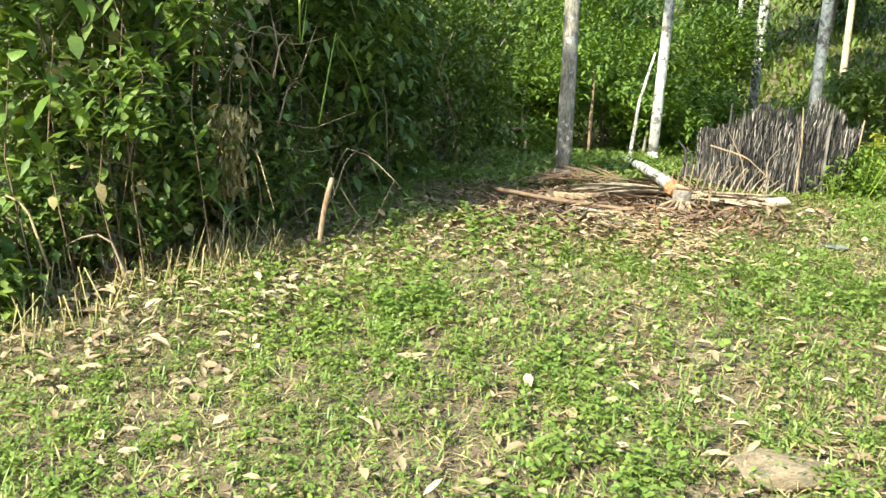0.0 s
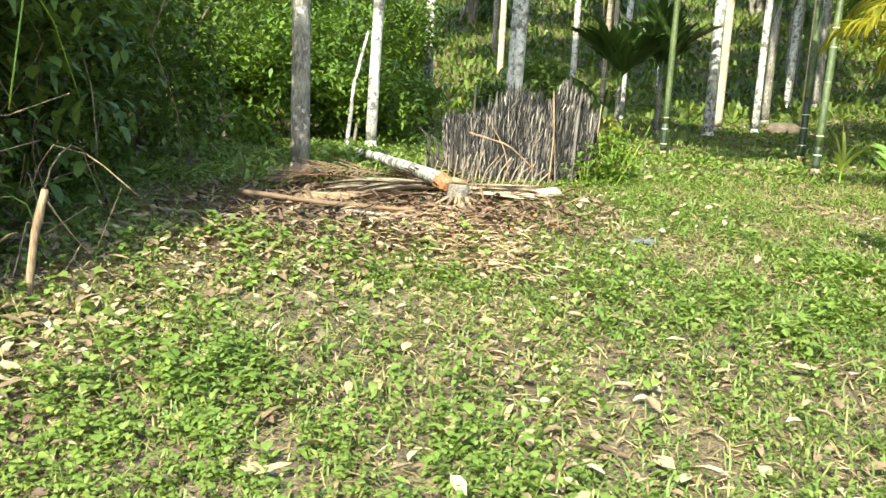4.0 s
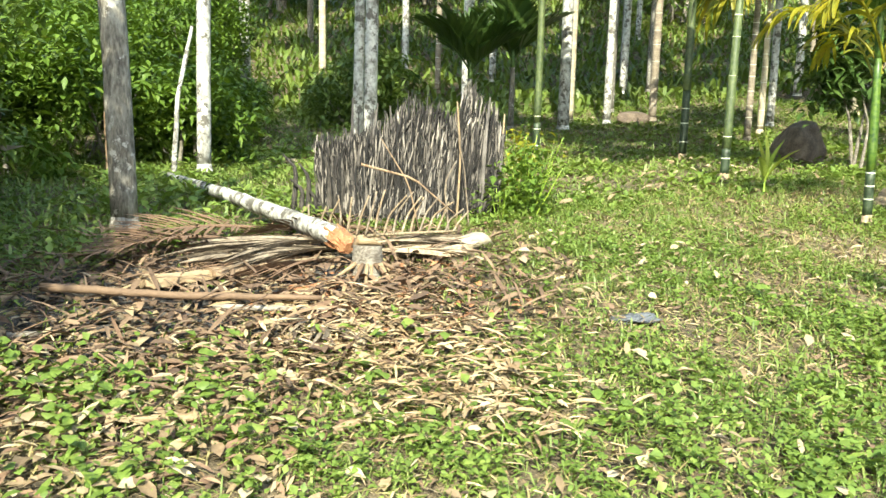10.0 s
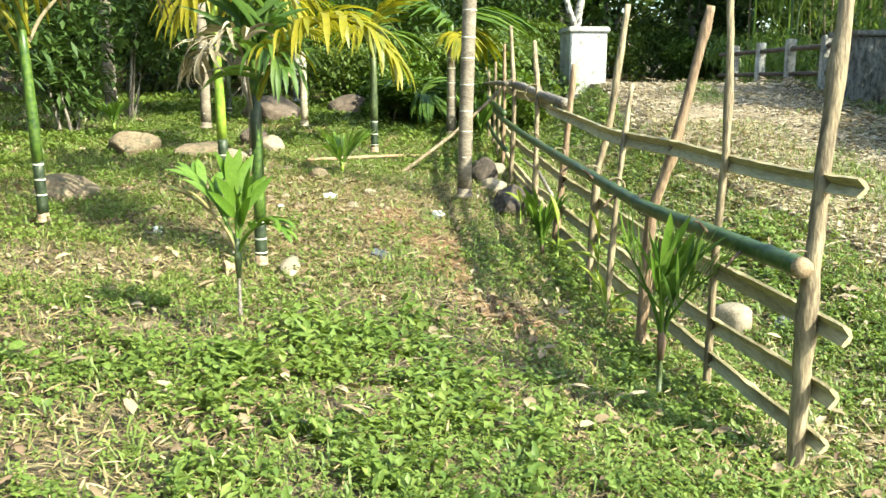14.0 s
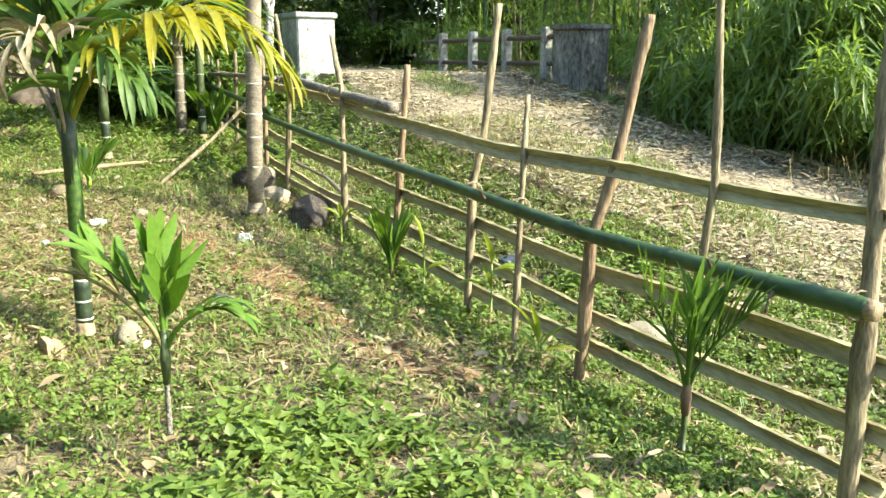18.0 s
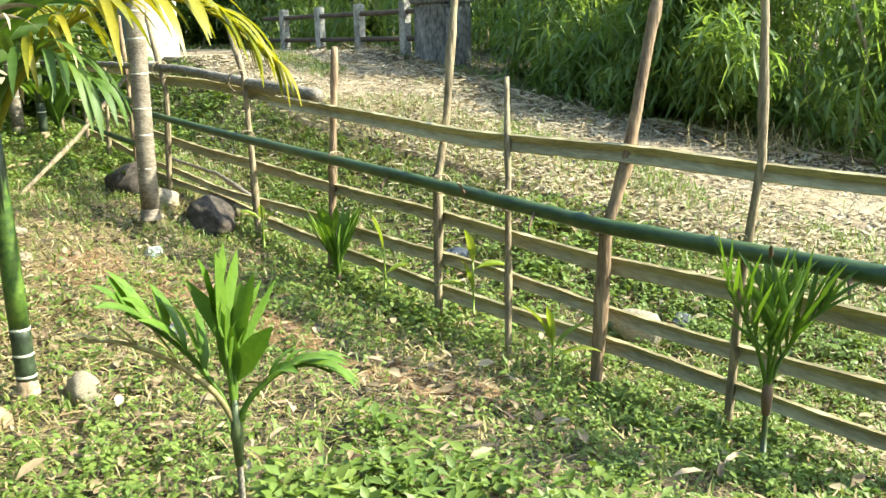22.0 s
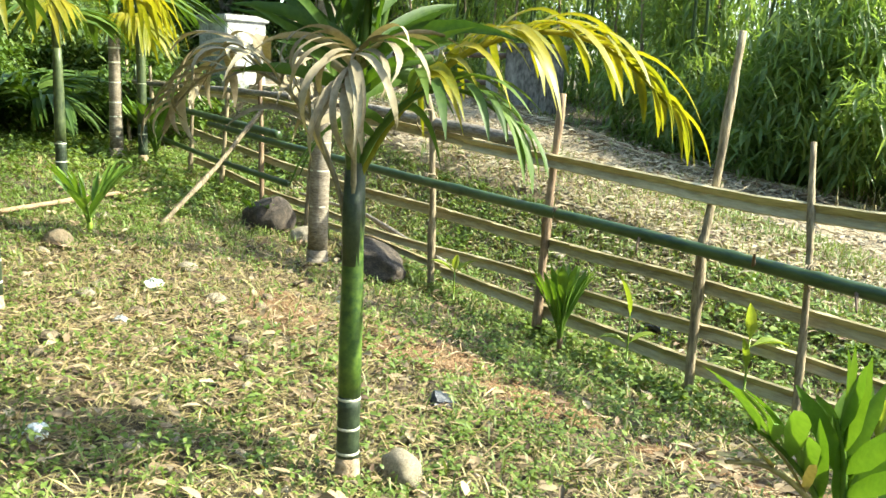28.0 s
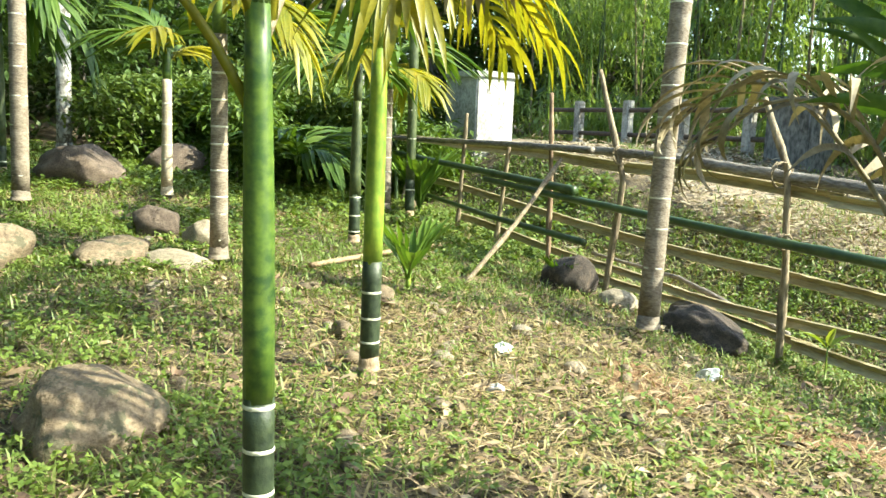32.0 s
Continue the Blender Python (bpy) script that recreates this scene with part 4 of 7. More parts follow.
def frond_seedling(x, y, fork, fronds, seed, label, stalk, sheath_mat):
    """A forked seedling: each frond along its own curve with few broad leaflets."""
    r = np.random.RandomState(seed)
    t = thing("palm_seedling", (x, y, land(x, y)), label, "palm seedling", "palm seedlings")
    stem(t, "stalk", -0.03, fork, stalk, stalk * 0.8, (0, 0), M_LOG if seed == 2 else M_STEM_O, seed, 8)
    part("sheath", grid_mesh("sheath", *tube([(0, 0, fork * 0.75), (0, 0, fork * 0.95), (0, 0, fork + 0.07)], [stalk * 1.1, stalk * 1.7, stalk * 0.8], 8)), sheath_mat, t)
    for az, path, pairs, leaf, width, curl, spread, mat, note in fronds:
        own_frond(t, az, curl_frond([(a, 0, fork + b) for a, b in path], pairs, leaf, width, curl, r, 0.34, 0.0, spread, 0.0, 7, 0.006), mat, note)
    return t


frond_seedling(3.79, 5.08, 0.42, [
    (62, [(0, 0), (0.025, 0.08), (0.09, 0.19), (0.17, 0.27), (0.23, 0.31)], 5, 0.18, 0.048, 0.8, 42, L_SEED, ""),
    (45, [(0, 0), (0.005, 0.13), (0.015, 0.23), (0.04, 0.31)], 4, 0.20, 0.054, 0.3, 32, L_SEED, ""),
    (-118, [(0, 0), (0.04, 0.08), (0.12, 0.14), (0.19, 0.15), (0.24, 0.12)], 6, 0.13, 0.034, 1.2, 40, L_SEED, ""),
    (75, [(0, 0), (0.04, 0.10), (0.14, 0.20), (0.24, 0.26), (0.32, 0.27)], 3, 0.11, 0.020, 0.6, 25, L_STRAWY, "withered straw-coloured frond"),
    (-40, [(0, 0), (0.01, 0.08), (0.04, 0.18), (0.08, 0.25)], 3, 0.18, 0.050, 0.4, 30, L_SEED, ""),
], 2, "bright green areca seedling with pleated leaves", 0.010, M_STEM_O)
frond_seedling(3.46, 3.31, 0.34, [
    (63, [(0, 0), (0.03, 0.12), (0.10, 0.27), (0.18, 0.40)], 7, 0.24, 0.018, 0.25, 34, L_SEED, ""),
    (-117, [(0, 0), (0.03, 0.10), (0.11, 0.22), (0.20, 0.30)], 8, 0.25, 0.024, 0.5, 36, L_PALM, ""),
    (20, [(0, 0), (0.0, 0.12), (0.01, 0.26), (0.015, 0.36)], 3, 0.26, 0.046, 0.15, 14, L_SEED, ""),
    (150, [(0, 0), (0.02, 0.10), (0.06, 0.22), (0.10, 0.32)], 6, 0.22, 0.016, 0.35, 30, L_SEED, ""),
    (-60, [(0, 0), (0.03, 0.12), (0.10, 0.24), (0.16, 0.30)], 6, 0.22, 0.022, 0.6, 32, L_PALM, ""),
], 3, "palm seedling with upright narrow leaves beside the fence", 0.012, M_STRAW_D)
leafy_seedling(6.24, 8.06, 0.16, [(0.15, 140, 72, 0.46, 0.075, 0.35), (0.14, 95, 80, 0.50, 0.070, 0.2), (0.14, -60, 52, 0.42, 0.085, 0.7), (0.12, -20, 66, 0.44, 0.075, 0.4), (0.12, 200, 55, 0.36, 0.070, 0.8), (0.10, 40, 45, 0.34, 0.07, 0.9)], 4, "yellow-green palm seedling in the grass", L_LIME, 0.012)
seedling(6.12, 3.45, 0.10, 0.85, [(60, 72, 1.0, "seed"), (140, 76, 1.05, "seed"), (-60, 68, 0.9, "seed"), (-130, 74, 0.9, "seed")], 5, "small dark green palm seedling at a post", 0.010)
leafy_seedling(5.71, 3.40, 0.36, [(0.34, 60, 72, 0.26, 0.060, 0.5), (0.22, -120, 25, 0.17, 0.055, 0.9), (0.22, 55, 20, 0.16, 0.055, 0.9)], 6, "thin palm seedling with broad yellow-green leaves", L_LIME)
leafy_seedling(5.15, 3.24, 0.42, [(0.40, 110, 70, 0.22, 0.055, 0.5), (0.38, -125, 12, 0.20, 0.065, 1.0), (0.28, 60, 18, 0.20, 0.055, 1.0), (0.26, 100, 65, 0.20, 0.040, 0.4)], 8, "thin palm seedling with spread pale leaves", L_LIME)
leafy_seedling(4.50, 3.32, 0.20, [(0.19, 70, 62, 0.28, 0.045, 0.9), (0.17, -115, 45, 0.22, 0.045, 1.0), (0.18, 120, 70, 0.26, 0.040, 0.6), (0.14, -150, 25, 0.24, 0.045, 1.0), (0.15, 30, 40, 0.18, 0.04, 0.8)], 10, "pale yellow-green palm seedling by the fence", L_LIME)
leafy_seedling(6.94, 3.52, 0.26, [(0.25, 60, 35, 0.17, 0.050, 0.8), (0.24, -120, 40, 0.16, 0.050, 0.8), (0.25, 150, 60, 0.15, 0.045, 0.5)], 12, "small palm seedling beside a black rock", L_LIME)
seedling(8.65, 5.1, 0.10, 0.90, [(100, 66, 1.0, "seed"), (160, 40, 0.9, "seed"), (-60, 52, 1.0, "seed"), (30, 50, 0.9, "seed"), (-120, 60, 0.9, "seed")], 14, "light green palm seedling before a lying stick")
seedling(8.95, 3.78, 0.06, 0.55, [(100, 50, 0.9, "seed"), (180, 40, 0.8, "seed"), (-60, 40, 0.9, "seed")], 16, "tiny palm seedling beside a dark rock")
seedling(11.7, 3.55, 0.10, 1.2, [(k * 51, 52 + 5 * (k % 3), 1.1, "seed") for k in range(7)], 18, "bushy young palm beside the fence")
seedling(12.9, 4.4, 0.25, 1.0, [(k * 60 + 20, 30 + 12 * (k % 3), 0.62, "green") for k in range(6)], 20, "young palm with spreading fronds at the grove edge", 0.02)
seedling(13.4, 3.9, 0.20, 1.0, [(k * 60, 35 + 12 * (k % 3), 0.55, "green") for k in range(6)], 22, "young palm with spreading fronds among bushes", 0.02)
seedling(10.9, 8.1, 0.12, 0.8, [(k * 72, 55, 0.9, "seed") for k in range(5)], 24, "palm seedling before dark shrubs")
seedling(9.7, 21.5, 0.3, 1.0, [(k * 45, 35 + 10 * (k % 3), 0.75, "green") for k in range(8)], 26, "young palm on the grassy slope", 0.03)

# ---- fence of sticks and split bamboo ----
fence = thing("fence", (0, 0, 0), "stick posts with split bamboo boards and green bamboo rail", "fence")


def stick(name, path, r0, r1, mat, parent, seed=0, knots=0, label="", sides=9, wob=0.07):
    """A crooked branch: a wobbling tapered tube with swollen knots."""
    r = np.random.RandomState(seed)
    path = np.array(path, float)
    n = max(8, int(np.linalg.norm(path[-1] - path[0]) / 0.07))
    s0 = np.linspace(0, 1, len(path))
    s = np.linspace(0, 1, n)
    p = np.stack([np.interp(s, s0, path[:, k]) for k in range(3)], 1)
    p[1:-1] += (r.rand(n - 2, 3) - 0.5) * r0 * 0.16
    rad = r0 + (r1 - r0) * s
    for k in range(knots):
        rad = rad * (1 + 0.30 * np.exp(-((s - (k + 0.3 + 0.5 * r.rand()) / knots) * n / 1.6) ** 2))
    return part(name, grid_mesh(name, *tube(p, rad, sides, True, 1.0, wob, seed)), mat, parent, label)


POSTS = [  # base x, y, height points (x, y, z) upwards, radius, bark
    ([(3.07, 2.90, 0.34), (3.07, 2.90, 1.16), (3.12, 2.86, 1.68), (3.18, 2.80, 2.23)], 0.036, M_POST, 2),
    ([(3.83, 2.99, 0.34), (3.80, 3.0, 1.10), (3.74, 3.0, 1.62), (3.76, 3.0, 2.0), (3.77, 3.02, 2.42)], 0.020, M_POST, 1),
    ([(4.39, 3.165, 0.42), (4.37, 3.14, 1.27), (4.335, 3.06, 1.55), (4.323, 2.947, 2.09), (4.31, 2.92, 2.26)], 0.029, M_POST_R, 3),
    ([(4.88, 3.245, 0.50), (4.94, 3.19, 1.31), (5.04, 3.11, 1.89)], 0.018, M_POST, 2),
    ([(5.44, 3.25, 0.46), (5.48, 3.20, 1.38), (5.49, 3.14, 1.60), (5.487, 3.05, 2.365)], 0.025, M_POST, 2),
    ([(6.43, 3.33, 0.55), (6.47, 3.25, 1.40), (6.47, 3.20, 2.03)], 0.026, M_POST_R, 3),
    ([(7.38, 3.35, 0.66), (7.40, 3.35, 1.30), (7.46, 3.34, 1.85), (7.66, 3.35, 2.24)], 0.024, M_POST, 2),
    ([(8.92, 3.42, 0.75), (8.80, 3.40, 1.68), (9.12, 3.42, 2.45)], 0.025, M_POST, 2),
    ([(9.60, 3.44, 0.82), (9.64, 3.43, 1.6), (9.70, 3.43, 2.3)], 0.022, M_POST_R, 2),
    ([(10.45, 3.43, 0.86), (10.28, 3.43, 1.88)], 0.022, M_POST, 2),
    ([(11.14, 3.43, 0.95), (11.06, 3.42, 2.14)], 0.022, M_POST, 2),
    ([(12.08, 3.42, 0.95), (12.20, 3.42, 2.05)], 0.022, M_POST, 2),
    ([(12.54, 3.41, 0.98), (12.68, 3.41, 2.06)], 0.020, M_BAMBOO, 2),
    ([(12.9, 3.41, 1.0), (12.95, 3.41, 2.1)], 0.022, M_POST, 2),
]
for k, (path, r0, mat, kn) in enumerate(POSTS):
    stick("post", path, r0 * 0.95, r0 * 0.72, mat, fence, 100 + k, kn)
part("cut_top", grid_mesh("cut_top", *tube([(3.178, 2.802, 2.215), (3.182, 2.798, 2.255)], [0.027, 0.022], 9)), M_STONE_P, fence, "pale cut top of the corner post")


def board(points, height, seed, off):
    """A half round of split bamboo with node ridges, bowed outwards, nailed along the posts."""
    r = np.random.RandomState(seed)
    pts = np.array(points, float)
    n = int((pts[-1][0] - pts[0][0]) / 0.06)
    x = np.linspace(pts[0][0], pts[-1][0], n)
    z = np.interp(x, pts[:, 0], pts[:, 1]) + 0.008 * np.sin(x * 3.1 + seed) + 0.003 * (r.rand(n) - 0.5)
    y = np.interp(x, [0, 2.9, 4.4, 6.4, 9.5, 14], [2.6, 2.87, 3.13, 3.3, 3.42, 3.4]) - off
    node_ridge = (np.abs(((x + seed * 0.13) % 0.42) - 0.21) < 0.03) * 0.006
    prof = np.array([(-0.5, 0.0), (-0.3, -0.020), (0.0, -0.030), (0.3, -0.020), (0.5, 0.0), (0.42, 0.010), (0.0, -0.016), (-0.42, 0.010)])
    h = height * (0.92 + 0.1 * np.sin(x * 1.3 + seed))
    v = np.stack([np.repeat(x[:, None], 8, 1), y[:, None] + prof[None, :, 1] + node_ridge[:, None] * np.sign(prof[None, :, 1] - 0.005),
                  z[:, None] + prof[None, :, 0] * h[:, None]], -1).reshape(-1, 3)
    i, j = np.meshgrid(np.arange(n - 1), np.arange(8), indexing="ij")
    q = np.stack([i * 8 + j, i * 8 + (j + 1) % 8, (i + 1) * 8 + (j + 1) % 8, (i + 1) * 8 + j], -1).reshape(-1, 4)
    caps = [[0, 7, 6, 1], [1, 6, 5, 2], [2, 5, 4, 3]]
    caps = np.array(caps + [[(n - 1) * 8 + c for c in q4[::-1]] for q4 in caps])
    part("board", grid_mesh("board", v, np.vstack([q, caps]), False), M_BOARD, fence)


board([(2.90, 1.57), (3.78, 1.57), (4.26, 1.585), (5.29, 1.60), (6.17, 1.64), (7.2, 1.70)], 0.085, 1, 0.035)
board([(7.12, 1.71), (8.43, 1.77), (10.3, 1.83), (12.9, 1.88)], 0.08, 2, 0.045)
board([(2.91, 1.06), (3.58, 1.08), (4.32, 1.11), (5.31, 1.15), (6.28, 1.195)], 0.085, 3, 0.035)
board([(6.18, 1.20), (7.26, 1.22), (9.3, 1.31), (10.4, 1.41), (12.8, 1.52)], 0.075, 4, 0.045)
board([(2.95, 0.81), (3.7, 0.85), (4.4, 0.89), (5.37, 0.94), (6.3, 0.97)], 0.085, 5, 0.035)
board([(6.2, 0.97), (7.25, 0.985), (8.17, 0.99), (10.07, 1.11), (11.2, 1.18)], 0.07, 6, 0.045)
board([(2.98, 0.635), (3.79, 0.69), (4.42, 0.735), (5.56, 0.77), (6.35, 0.80), (7.35, 0.87)], 0.085, 7, 0.035)
board([(7.2, 0.875), (8.4, 0.93), (9.6, 0.99)], 0.06, 8, 0.05)


def bamboo_pole(name, pts, r0, r1, mat, label, seed, node=0.38):
    pts = np.array(pts, float)
    length = np.linalg.norm(pts[-1] - pts[0])
    n = int(length / 0.035)
    s = np.linspace(0, 1, n)
    s0 = np.linspace(0, 1, len(pts))
    p = np.stack([np.interp(s, s0, pts[:, k]) for k in range(3)], 1)
    d = np.abs(((s * length + 0.1) % node) - node / 2)
    rad = (r0 + (r1 - r0) * s) * (1 + 0.10 * (d < 0.022))
    return part(name, grid_mesh(name, *tube(p, rad, 14, True, 1.0, 0.02, seed)), mat, fence, label)


rail = bamboo_pole("rail", [(3.02, 2.96, 1.275), (3.5, 3.05, 1.285), (4.35, 3.19, 1.30), (5.59, 3.30, 1.365), (7.66, 3.42, 1.445), (9.4, 3.47, 1.515), (10.6, 3.47, 1.57)], 0.038, 0.024, M_BAMBOO, "dark green bamboo rail", 5, 0.42)
bamboo_pole("rail", [(9.28, 3.46, 1.575), (11.0, 3.46, 1.65), (12.9, 3.45, 1.73)], 0.032, 0.026, M_BAMBOO, "green bamboo rail", 6)
bamboo_pole("rail", [(9.14, 3.45, 1.205), (10.5, 3.45, 1.25), (12.2, 3.45, 1.36)], 0.026, 0.020, M_BAMBOO, "dark thin bamboo rail", 7)
stick("rail", [(6.66, 3.22, 1.742), (7.48, 3.32, 1.80), (8.45, 3.37, 1.866), (9.4, 3.42, 1.885)], 0.041, 0.030, M_LOG, fence, 201, 0, "old log tied along the posts", 14, 0.06)
stick("rail", [(9.1, 3.46, 1.88), (10.3, 3.46, 1.885), (12.6, 3.46, 1.87)], 0.027, 0.022, M_LOG, fence, 202, 1, "thin brown pole along the posts", 10, 0.08)
part("rail_end", grid_mesh("rail_end", *tube([(2.99, 2.955, 1.274), (3.022, 2.96, 1.275)], [0.033, 0.039], 12)), M_PALE, rail, "pale cut bamboo end")

# lashings and leftover twig stubs on the rail
for k, (x, z, r0) in enumerate([(3.09, 1.27, 0.05), (3.79, 1.29, 0.048), (4.39, 1.30, 0.052), (4.92, 1.33, 0.046), (5.39, 1.355, 0.046), (6.31, 1.395, 0.044), (7.41, 1.44, 0.042), (7.47, 1.81, 0.072), (8.82, 1.86, 0.065)]):
    y = np.interp(x, [0, 2.9, 4.4, 6.4, 9.5, 14], [2.6, 2.87, 3.13, 3.3, 3.42, 3.4]) + 0.03
    r = np.random.RandomState(300 + k)
    a = np.linspace(0, 2 * math.pi * 2.2, 26)
    loop = np.stack([x + 0.02 * np.sin(a * 0.5) + 0.012 * (a / 12 - 0.5), y + (r0 + 0.001 + 0.003 * r.rand(26)) * np.cos(a), z + (r0 + 0.001 + 0.003 * r.rand(26)) * np.sin(a)], 1)
    part("lashing", grid_mesh("lashing", *tube(loop, 0.0045, 5)), M_POST, fence)
for k, (x, z) in enumerate([(3.35, 1.28), (3.62, 1.29), (4.7, 1.32), (5.15, 1.345), (5.75, 1.37)]):
    y = np.interp(x, [2.9, 4.4, 6.4], [2.94, 3.19, 3.36]) + 0.03
    stick("twig_stub", [(x, y, z - 0.01), (x - 0.03, y + 0.05, z + (0.05 if k % 2 else -0.04)), (x - 0.05, y + 0.08, z + (0.06 if k % 2 else -0.07))], 0.009, 0.004, M_STRAW_D, rail, 320 + k)

# loose poles by the fence
brace = thing("leaning_pole", (0, 0, 0), "thin bamboo pole leaning against the fence", "pole")
stick("shaft", [(8.95, 4.55, land(8.95, 4.55)), (9.2, 4.0, 1.36), (9.42, 3.5, 1.80)], 0.018, 0.015, M_POST, brace, 410, 2)
lying = thing("lying_stick", (0, 0, 0), "pale straight stick lying in the grass", "stick")
stick("shaft", [(9.22, 5.52, land(9.22, 5.52) + 0.05), (9.70, 4.75, land(9.70, 4.75) + 0.06), (10.2, 3.98, land(10.2, 3.98) + 0.05)], 0.018, 0.014, M_PALE, lying, 411, 1)
low = thing("lying_stick", (0, 0, 0), "weathered sticks lying along the foot of the fence", "stick")
stick("shaft", [(7.5, 3.15, land(7.5, 3.15) + 0.16), (8.4, 3.2, land(8.4, 3.2) + 0.25), (9.3, 3.25, land(9.3, 3.25) + 0.2)], 0.018, 0.012, M_LOG, low, 412, 1)

# ---- burnt clump, felled trunk and the heap of dry fronds ----
CX, CY = 2.95, 8.78
clump = thing("burnt_stump", (CX, CY, land(CX, CY)), "charred grey stump of a cut bamboo clump standing in weeds", "stump")
rb = np.random.RandomState(5)


def rim(a):
    return 0.73 + 0.07 * math.sin(2 * a + 0.6) + 0.05 * math.sin(5 * a)


def stump_top(x, y):
    h = 0.75 + 0.05 * math.sin(3.1 * x + 1) + 0.04 * math.sin(9 * x + 3 * y) + 0.04 * math.sin(23 * x + 5 * y)
    h += 0.12 * math.exp(-((x - 0.20) ** 2) / 0.012) - 0.10 * max(0.0, min(1.0, (x - 0.38) / 0.15)) - 0.13 * max(0.0, min(1.0, (-0.56 - x) / 0.12))
    h += 0.07 * math.exp(-((x + 0.25) ** 2) / 0.06)
    return h


ang = np.linspace(0, 2 * math.pi, 44, endpoint=False)
lev = np.linspace(-0.1, 1, 9)
core = []
for q in lev:
    for a in ang:
        rr = rim(a) * (0.92 - 0.05 * max(0, q)) + 0.03 * rb.rand()
        x, y = rr * math.cos(a), rr * 0.72 * math.sin(a)
        core.append((x, y, q * stump_top(x, y) * 0.66))
core.append((0, 0, 0.42))
core = np.array(core)
i, j = np.meshgrid(np.arange(8), np.arange(44), indexing="ij")
q4 = np.stack([i * 44 + j, i * 44 + (j + 1) % 44, (i + 1) * 44 + (j + 1) % 44, (i + 1) * 44 + j], -1).reshape(-1, 4)
jj = np.arange(0, 44, 2)
capq = np.stack([np.full(22, len(core) - 1), 8 * 44 + jj, 8 * 44 + (jj + 1) % 44, 8 * 44 + (jj + 2) % 44], -1)
part("core", grid_mesh("core", core, np.vstack([q4, capq])), M_SOOT, clump)

SPLINTS = []
for k in range(9):
    r = np.random.RandomState(700 + k)
    s = np.linspace(0, 1, 8)
    p = np.stack([0.012 * np.cumsum(r.randn(8)) * 0.6, 0.012 * np.cumsum(r.randn(8)) * 0.6, s], 1)
    m = grid_mesh("splint", *tube(p * np.array([0.5, 0.5, 1.0]), 0.021 * (1 - 0.6 * s ** 4) * (0.8 + 0.4 * r.rand(8)), 6, True, 0.5, 0.5, 700 + k), False)
    m.materials.append(M_SPLINT)
    SPLINTS.append(m)
for k in range(290):
    outer = k < 210
    a = (math.pi - 0.05 + (math.pi + 0.35) * rb.rand()) if outer else 2 * math.pi * rb.rand()
    rr = rim(a) * ((0.93 + 0.11 * rb.rand()) if outer else (0.60 + 0.36 * rb.rand()))
    x, y = rr * math.cos(a), rr * 0.72 * math.sin(a)
    full = rb.rand() < 0.62
    h = stump_top(x, y) * ((0.78 + 0.32 * rb.rand() ** 1.5) if full else (0.25 + 0.6 * rb.rand()))
    z0 = (0.0 if rb.rand() < 0.5 else 0.35 * h * rb.rand()) if full else max(0.0, h - 0.25 - 0.3 * rb.rand())
    ob = new("splint", SPLINTS[k % 9])
    ob.parent = clump
    ob.matrix_basis = pose(x, y, z0 - 0.03, 3.4 * rb.randn(), 3.4 * rb.randn(), math.degrees(a) + 90 + 25 * rb.randn()) @ Matrix.Diagonal((0.22 + 0.40 * rb.rand(), 0.4 + 0.4 * rb.rand(), max(0.12, h - z0), 1))
rfib = np.random.RandomState(81)
bits = []
for k in range(5400):
    a = math.pi - 0.1 + (math.pi + 0.4) * rfib.rand()
    rr = rim(a) * (0.95 + 0.11 * rfib.rand())
    x, y = rr * math.cos(a), rr * 0.72 * math.sin(a)
    top = stump_top(x, y) * (0.12 + 0.92 * rfib.rand())
    low = max(0.0, top - 0.06 - 0.20 * rfib.rand())
    lean = 0.012 * rfib.randn(2) + 0.006 * np.array([math.cos(a), math.sin(a)])
    s = np.array([0, 0.35, 0.75, 1.0])
    w = 0.004 + 0.010 * rfib.rand() ** 2
    jog = 0.006 * rfib.randn(4)
    bits.append(tube(np.stack([x + lean[0] * s + jog, y + lean[1] * s - 0.01 * s, low + (top - low) * s], 1), [w * 0.7, w * 1.1, w * 0.9, w * 0.25], 4, False, 0.6))
tagged(part("frayed_fibre", grid_mesh("frayed_fibre", *joined(bits), False), M_CHAR, clump, "frayed charred fibres"), kind="stuff")
for k in range(9):
    stick("spike", [(-0.70 - 0.025 * k, -0.32 + 0.07 * k, 0), (-0.72 - 0.02 * k, -0.32 + 0.07 * k, 0.13 + 0.05 * (k * 3 % 5)), (-0.70 - 0.035 * k, -0.30 + 0.07 * k, 0.20 + 0.06 * (k * 3 % 5))], 0.024, 0.006, M_SOOT, clump, 720 + k)
stick("splint", [(0.0, -0.60, 0.0), (0.02, -0.60, 0.45), (0.0, -0.57, 0.85)], 0.009, 0.005, M_PALE, clump, 730, 1, "pale thin stick against the stump")
stick("splint", [(0.74, -0.1, 0.2), (0.76, -0.1, 0.5), (0.79, -0.08, 0.76)], 0.013, 0.006, M_PALE, clump, 731, 0, "pale splinter at the rim")

